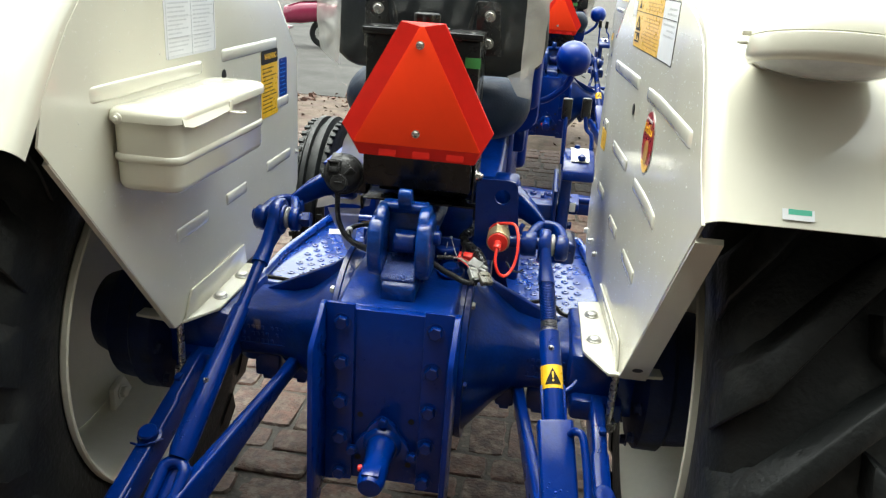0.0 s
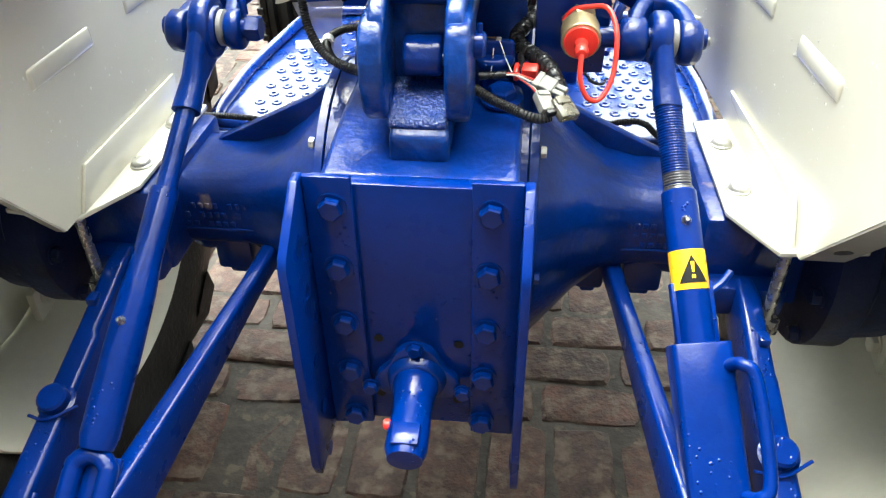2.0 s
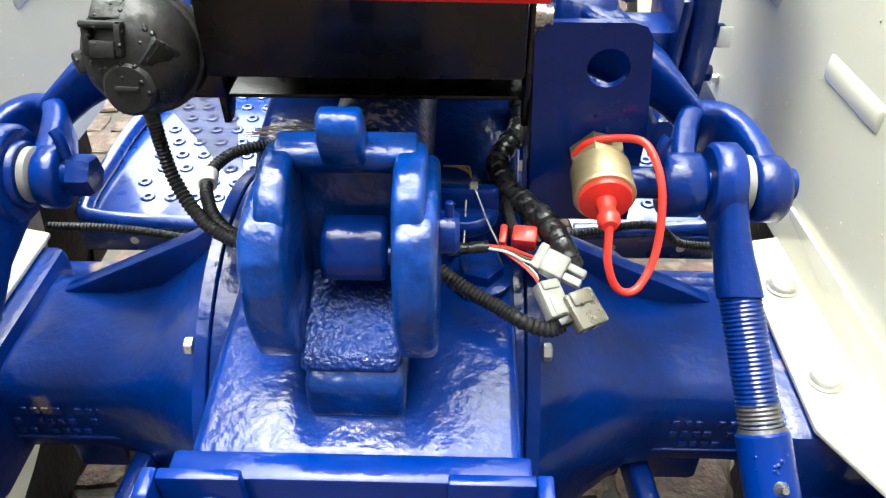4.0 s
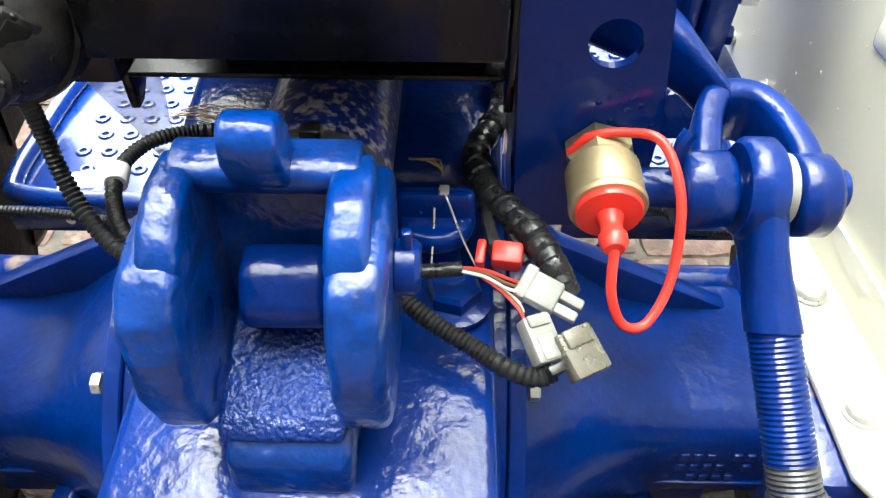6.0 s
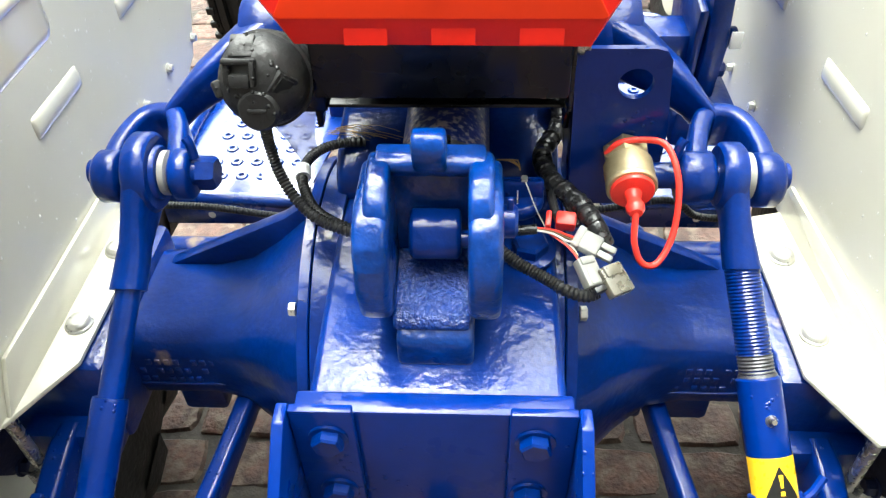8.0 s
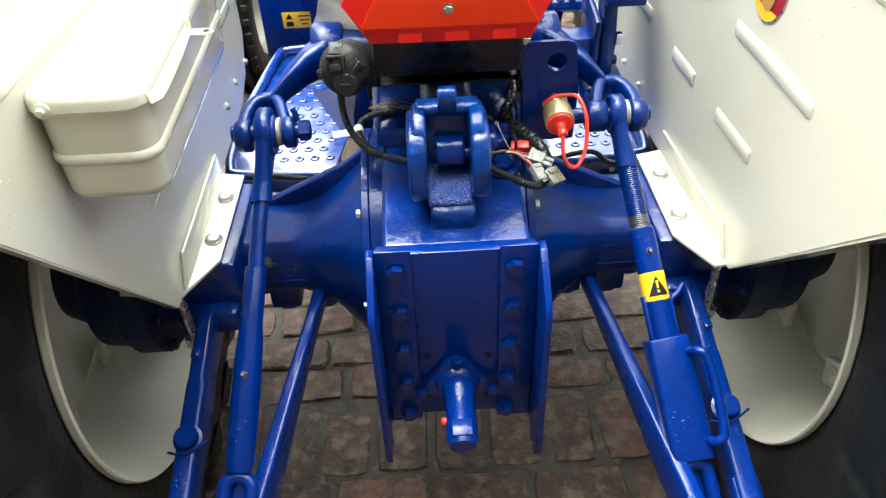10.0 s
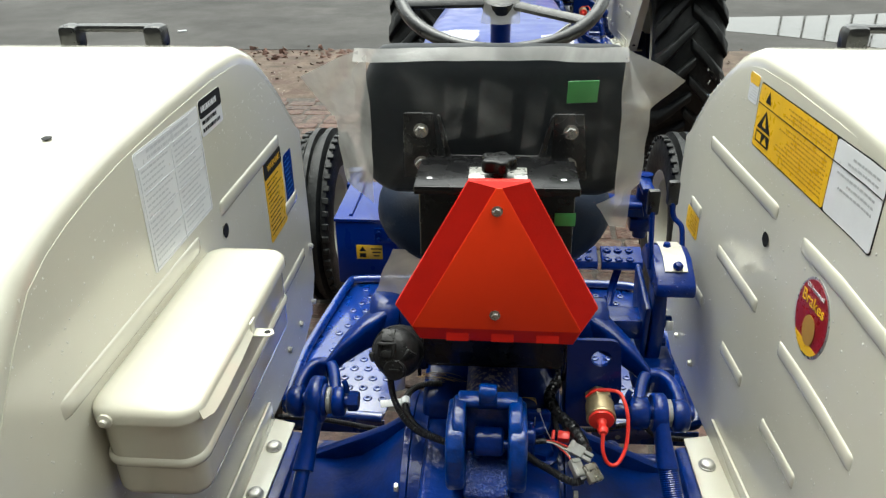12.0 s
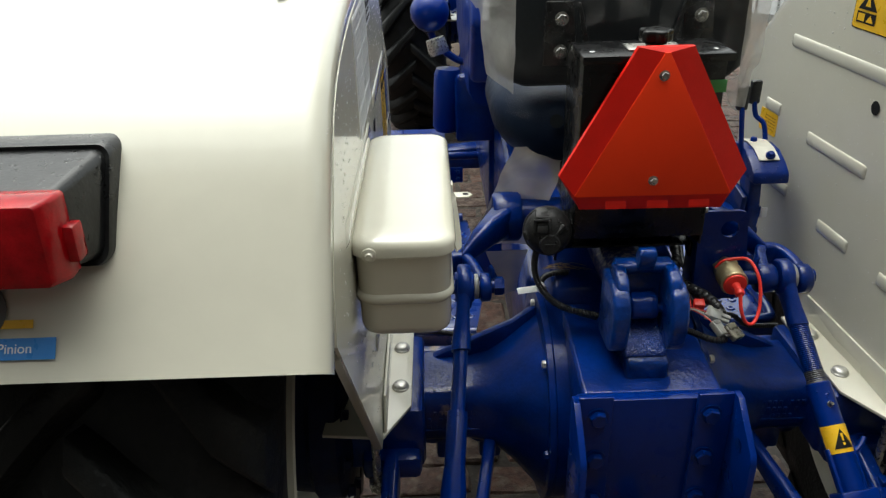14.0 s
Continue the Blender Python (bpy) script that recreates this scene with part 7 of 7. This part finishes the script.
# ---- things on the ground ----
def crumbs(name, n, x0, x1, y0, y1, smin, smax, material, label, category, seed, z=-0.016):
    rnd = random.Random(seed)
    bm = bmesh.new()
    for k in range(n):
        s_ = rnd.uniform(smin, smax)
        x = rnd.uniform(x0, x1)
        y = rnd.gauss((y0 + y1) / 2, (y1 - y0) / 5)
        vs = [bm.verts.new((x + rnd.uniform(-1, 1) * s_, y + rnd.uniform(-1, 1) * s_, z + (0 if j < 4 else rnd.uniform(0.3, 1) * s_))) for j in range(7)]
        bmesh.ops.convex_hull(bm, input=vs)
    return thing(name, bm, material, label, category, kind="stuff")


strip = bmesh.new()
t = bmesh.new()
nx, ny = 130, 14
g = []
for j in range(ny + 1):
    row = []
    for i in range(nx + 1):
        x, y = -9 + 18 * i / nx, 6.75 + 2.2 * j / ny
        e = min(1, min(j, ny - j) / 3)
        row.append(t.verts.new((x, y + 0.15 * noise.noise(Vector((x, 3, 0))), -0.012 - 0.02 * (1 - e) + e * (0.012 + 0.030 * noise.noise(Vector((x * 1.7, y * 2.5, 0))) + 0.012 * noise.noise(Vector((x * 8, y * 8, 4)))))))
    g.append(row)
for a, b in zip(g, g[1:]):
    for i in range(nx):
        t.faces.new((a[i], a[i + 1], b[i + 1], b[i]))
merge(strip, t)
thing("verge", strip, DIRT, "strip of loose reddish dirt beside the road", "ground", kind="structure", sharp=80)
crumbs("gravel", 500, -6, 6, 6.9, 8.9, 0.008, 0.03, DIRT, "clods and broken brick on the verge", "gravel", 3, -0.004)
crumbs("brick_debris", 260, -5.0, 0.4, 8.1, 8.75, 0.015, 0.05, mat("dark_red_clod", (0.10, 0.05, 0.035), 0.9, 0, 0, 0.4, 12, 0.6, 30), "dark red clods along the road edge", "debris", 5, -0.004)
bm = bmesh.new()
prism(bm, [(2.35 + 4.2 + 4.2 * math.cos(a) * (1 + 0.12 * math.sin(3 * a)), 9.9 + 1.25 * math.sin(a) * (1 + 0.15 * math.sin(5 * a))) for a in (2 * math.pi * k / 48 for k in range(48))], "z", -0.03, -0.0135, 0)
thing("puddle", bm, WATER, "shallow rain puddle on the road", "puddle", kind="structure")
bm = bmesh.new()
box(bm, (-3.78, 9.68, -0.008), (0.10, 0.03, 0.02), 0.004, (0, 0, 20))
thing("litter", bm, PAPER, "crumpled white wrapper on the road", "litter")

# railing over the road, whose reflection lies in the puddle
rail = tagged(new("railing"), "dark iron railing beyond the road", "railing")
rail.matrix_basis = Matrix.Translation((9, 14.8, 0))
bm = bmesh.new()
for z in (0.35, 1.5):
    box(bm, (9, 14.8, z), (8.4, 0.05, 0.05), 0.004)
part("rail", bm, BLACK, rail)
for k in range(22):
    bm = bmesh.new()
    box(bm, (4.85 + 0.4 * k, 14.8, 0.85), (0.03, 0.03, 1.74), 0.003)
    part("upright", bm, BLACK, rail)

# scooter on the road
sc = tagged(new("scooter"), "maroon scooter parked across the road", "scooter")
sc.matrix_basis = Matrix.Translation((-4.25, 13.7, 0))
B = Vector((-4.25, 13.7, 0))
for y in (-0.62, 0.62):
    bm = bmesh.new()
    lathe(bm, [(0.13, -0.045), (0.20, -0.05), (0.235, -0.025), (0.235, 0.025), (0.20, 0.05), (0.13, 0.045)], B + Vector((-y, 0, 0.217)), (0, 1, 0), 32, closed=True)
    w_ = part("wheel", bm, RUBBER, sc, "black scooter tyre")
    bm = bmesh.new()
    lathe(bm, [(0.0, -0.03), (0.135, -0.04), (0.135, 0.04), (0.0, 0.03)], B + Vector((-y, 0, 0.217)), (0, 1, 0), 24)
    part("rim", bm, SILVER, w_)
bm = bmesh.new()
loft(bm, [[B + Vector((x, a, z + b)) for a, b in rounded(w, h, min(w, h) * 0.4, 4)] for x, z, w, h in ((0.85, 0.62, 0.16, 0.16), (0.62, 0.60, 0.34, 0.34), (0.25, 0.55, 0.40, 0.38), (-0.05, 0.50, 0.30, 0.30))])
part("body", bm, SCOOTER, sc, "maroon rear body", 60)
bm = bmesh.new()
loft(bm, [[B + Vector((x, a, z + b)) for a, b in rounded(0.26, 0.10, 0.04, 4)] for x, z in ((0.78, 0.83), (0.4, 0.81), (-0.05, 0.78))])
part("saddle", bm, PLASTIC, sc, "black saddle", 60)
bm = bmesh.new()
box(bm, B + Vector((-0.22, 0, 0.28)), (0.5, 0.34, 0.06), 0.02)
loft(bm, [[B + Vector((x, a, z + b)) for a, b in rounded(w, 0.06, 0.02, 3)] for x, z, w in ((-0.42, 0.28, 0.36), (-0.52, 0.6, 0.40), (-0.50, 0.92, 0.30))])
part("front_shield", bm, SCOOTER, sc, "maroon leg shield")
bm = bmesh.new()
tube(bm, [B + Vector((-0.42, -0.33, 1.02)), B + Vector((-0.50, 0, 0.98)), B + Vector((-0.42, 0.33, 1.02))], 0.02, 8)
rod(bm, B + Vector((-0.50, 0, 0.98)), B + Vector((-0.62, 0, 0.25)), 0.03)
part("handlebar", bm, PLASTIC, sc)
bm = bmesh.new()
tube(bm, [B + Vector((0.85, -0.12, 0.75)), B + Vector((0.98, 0, 0.78)), B + Vector((0.85, 0.12, 0.75))], 0.012, 8)
part("grab_rail", bm, SILVER, sc)
bm = bmesh.new()
box(bm, B + Vector((0.90, 0, 0.63)), (0.03, 0.16, 0.06), 0.01)
part("tail_lamp", bm, LENS, sc)

# unseen plain wall, added behind the camera to close the yard and block sky
bm = bmesh.new()
box(bm, (0, -2.4, 4.2), (30, 0.25, 8.5), 0.01)
thing("wall_south", bm, WALL, "added plain wall behind the yard, unseen, blocks sky light", "wall", kind="structure")

# unseen side walls, added to keep low sky light off the paint
for nm, wx in (("wall_west", -8.5), ("wall_east", 8.5)):
    bm = bmesh.new()
    box(bm, (wx, 1.2, 2.7), (0.25, 7.2, 5.5), 0.01)
    thing(nm, bm, WALL, "added plain wall beside the yard, unseen, blocks low sky", "wall", kind="structure")

# ---- brick paving ----
def brick_mesh(seed, lx, ly):
    rnd = random.Random(seed)
    bm = bmesh.new()
    j = lambda a: rnd.uniform(-a, a)
    low = [bm.verts.new((sx * lx / 2 + j(0.003), sy * ly / 2 + j(0.003), -0.05)) for sx, sy in ((-1, -1), (1, -1), (1, 1), (-1, 1))]
    mid, top = [], []
    for k in range(16):
        side, f = divmod(k, 4)
        a, b = ((-1, -1), (1, -1), (1, 1), (-1, 1))[side], ((1, -1), (1, 1), (-1, 1), (-1, -1))[side]
        u = f / 4
        x, y = a[0] + (b[0] - a[0]) * u, a[1] + (b[1] - a[1]) * u
        cut = 0.94 if f == 0 else 1.0
        mid.append(bm.verts.new((x * lx / 2 * cut + j(0.0025), y * ly / 2 * cut + j(0.0025), -0.007 + j(0.003))))
        top.append(bm.verts.new((x * (lx / 2 - 0.006) * cut + j(0.0025), y * (ly / 2 - 0.006) * cut + j(0.0025), j(0.0018))))
    for k in range(16):
        bm.faces.new((mid[k], mid[(k + 1) % 16], top[(k + 1) % 16], top[k]))
        s0 = k // 4
        if k % 4 == 3:
            bm.faces.new((low[s0], low[(s0 + 1) % 4], mid[(k + 1) % 16], mid[k]))
        else:
            bm.faces.new((low[s0], mid[(k + 1) % 16], mid[k]))
    c = bm.verts.new((0, 0, 0.002 + j(0.002)))
    for k in range(16):
        bm.faces.new((top[k], top[(k + 1) % 16], c))
    bmesh.ops.recalc_face_normals(bm, faces=bm.faces)
    return finish(bm, "brick", BRICK, 30)


BX = [brick_mesh(k, 0.212, 0.108) for k in range(8)]
BY = [brick_mesh(20 + k, 0.122, 0.212) for k in range(6)]
rnd = random.Random(11)
spots = []
y = -1.2
bands = 0
while y < 6.8:
    upright = bands % 9 in (3, 7)
    h = 0.222 if upright else 0.120
    pitch = 0.136 if upright else 0.226
    off = rnd.uniform(0, pitch)
    x = -4.6 + off
    while x < 4.8:
        spots.append((x + rnd.gauss(0, 0.003), y + h / 2 + rnd.gauss(0, 0.003), upright, rnd.gauss(0, 1.2), rnd.gauss(0, 0.003), rnd.randrange(6), rnd.gauss(0, 1.0), rnd.gauss(0, 1.0)))
        x += pitch + rnd.uniform(-0.004, 0.006)
    y += h
    bands += 1
bm = bmesh.new()
box(bm, (0.1, 2.8, -0.0300), (9.6, 8.1, 0.05), 0)
thing("joint_sand", bm, JOINT, "trodden mud filling the joints of the paving", "ground", kind="structure")
pave = tagged(new("pavement"), "uneven old brick paving with muddy joints", "pavement", kind="structure")
near = sorted(spots, key=lambda p: abs(p[0]) * 1.1 + abs(p[1] - 2.1) * 0.75)
rest_v, rest_f = [], []
for k, (x, y, up_, rz, dz, m_, rx, ry) in enumerate(near):
    m = pose(x, y, dz, rx, ry, rz)
    me = (BY if up_ else BX)[m_]
    if k < 290:
        ob = new("brick", me)
        ob.parent = pave
        ob.matrix_basis = m
    else:
        n0 = len(rest_v)
        rest_v += [tuple(m @ v.co) for v in me.vertices]
        rest_f += [tuple(n0 + i for i in p.vertices) for p in me.polygons]
me = bpy.data.meshes.new("brick_field")
me.from_pydata(rest_v, [], rest_f)
me.materials.append(BRICK)
ob = new("brick_field", me)
ob.parent = pave
tagged(ob, "the rest of the paving bricks", kind="stuff")
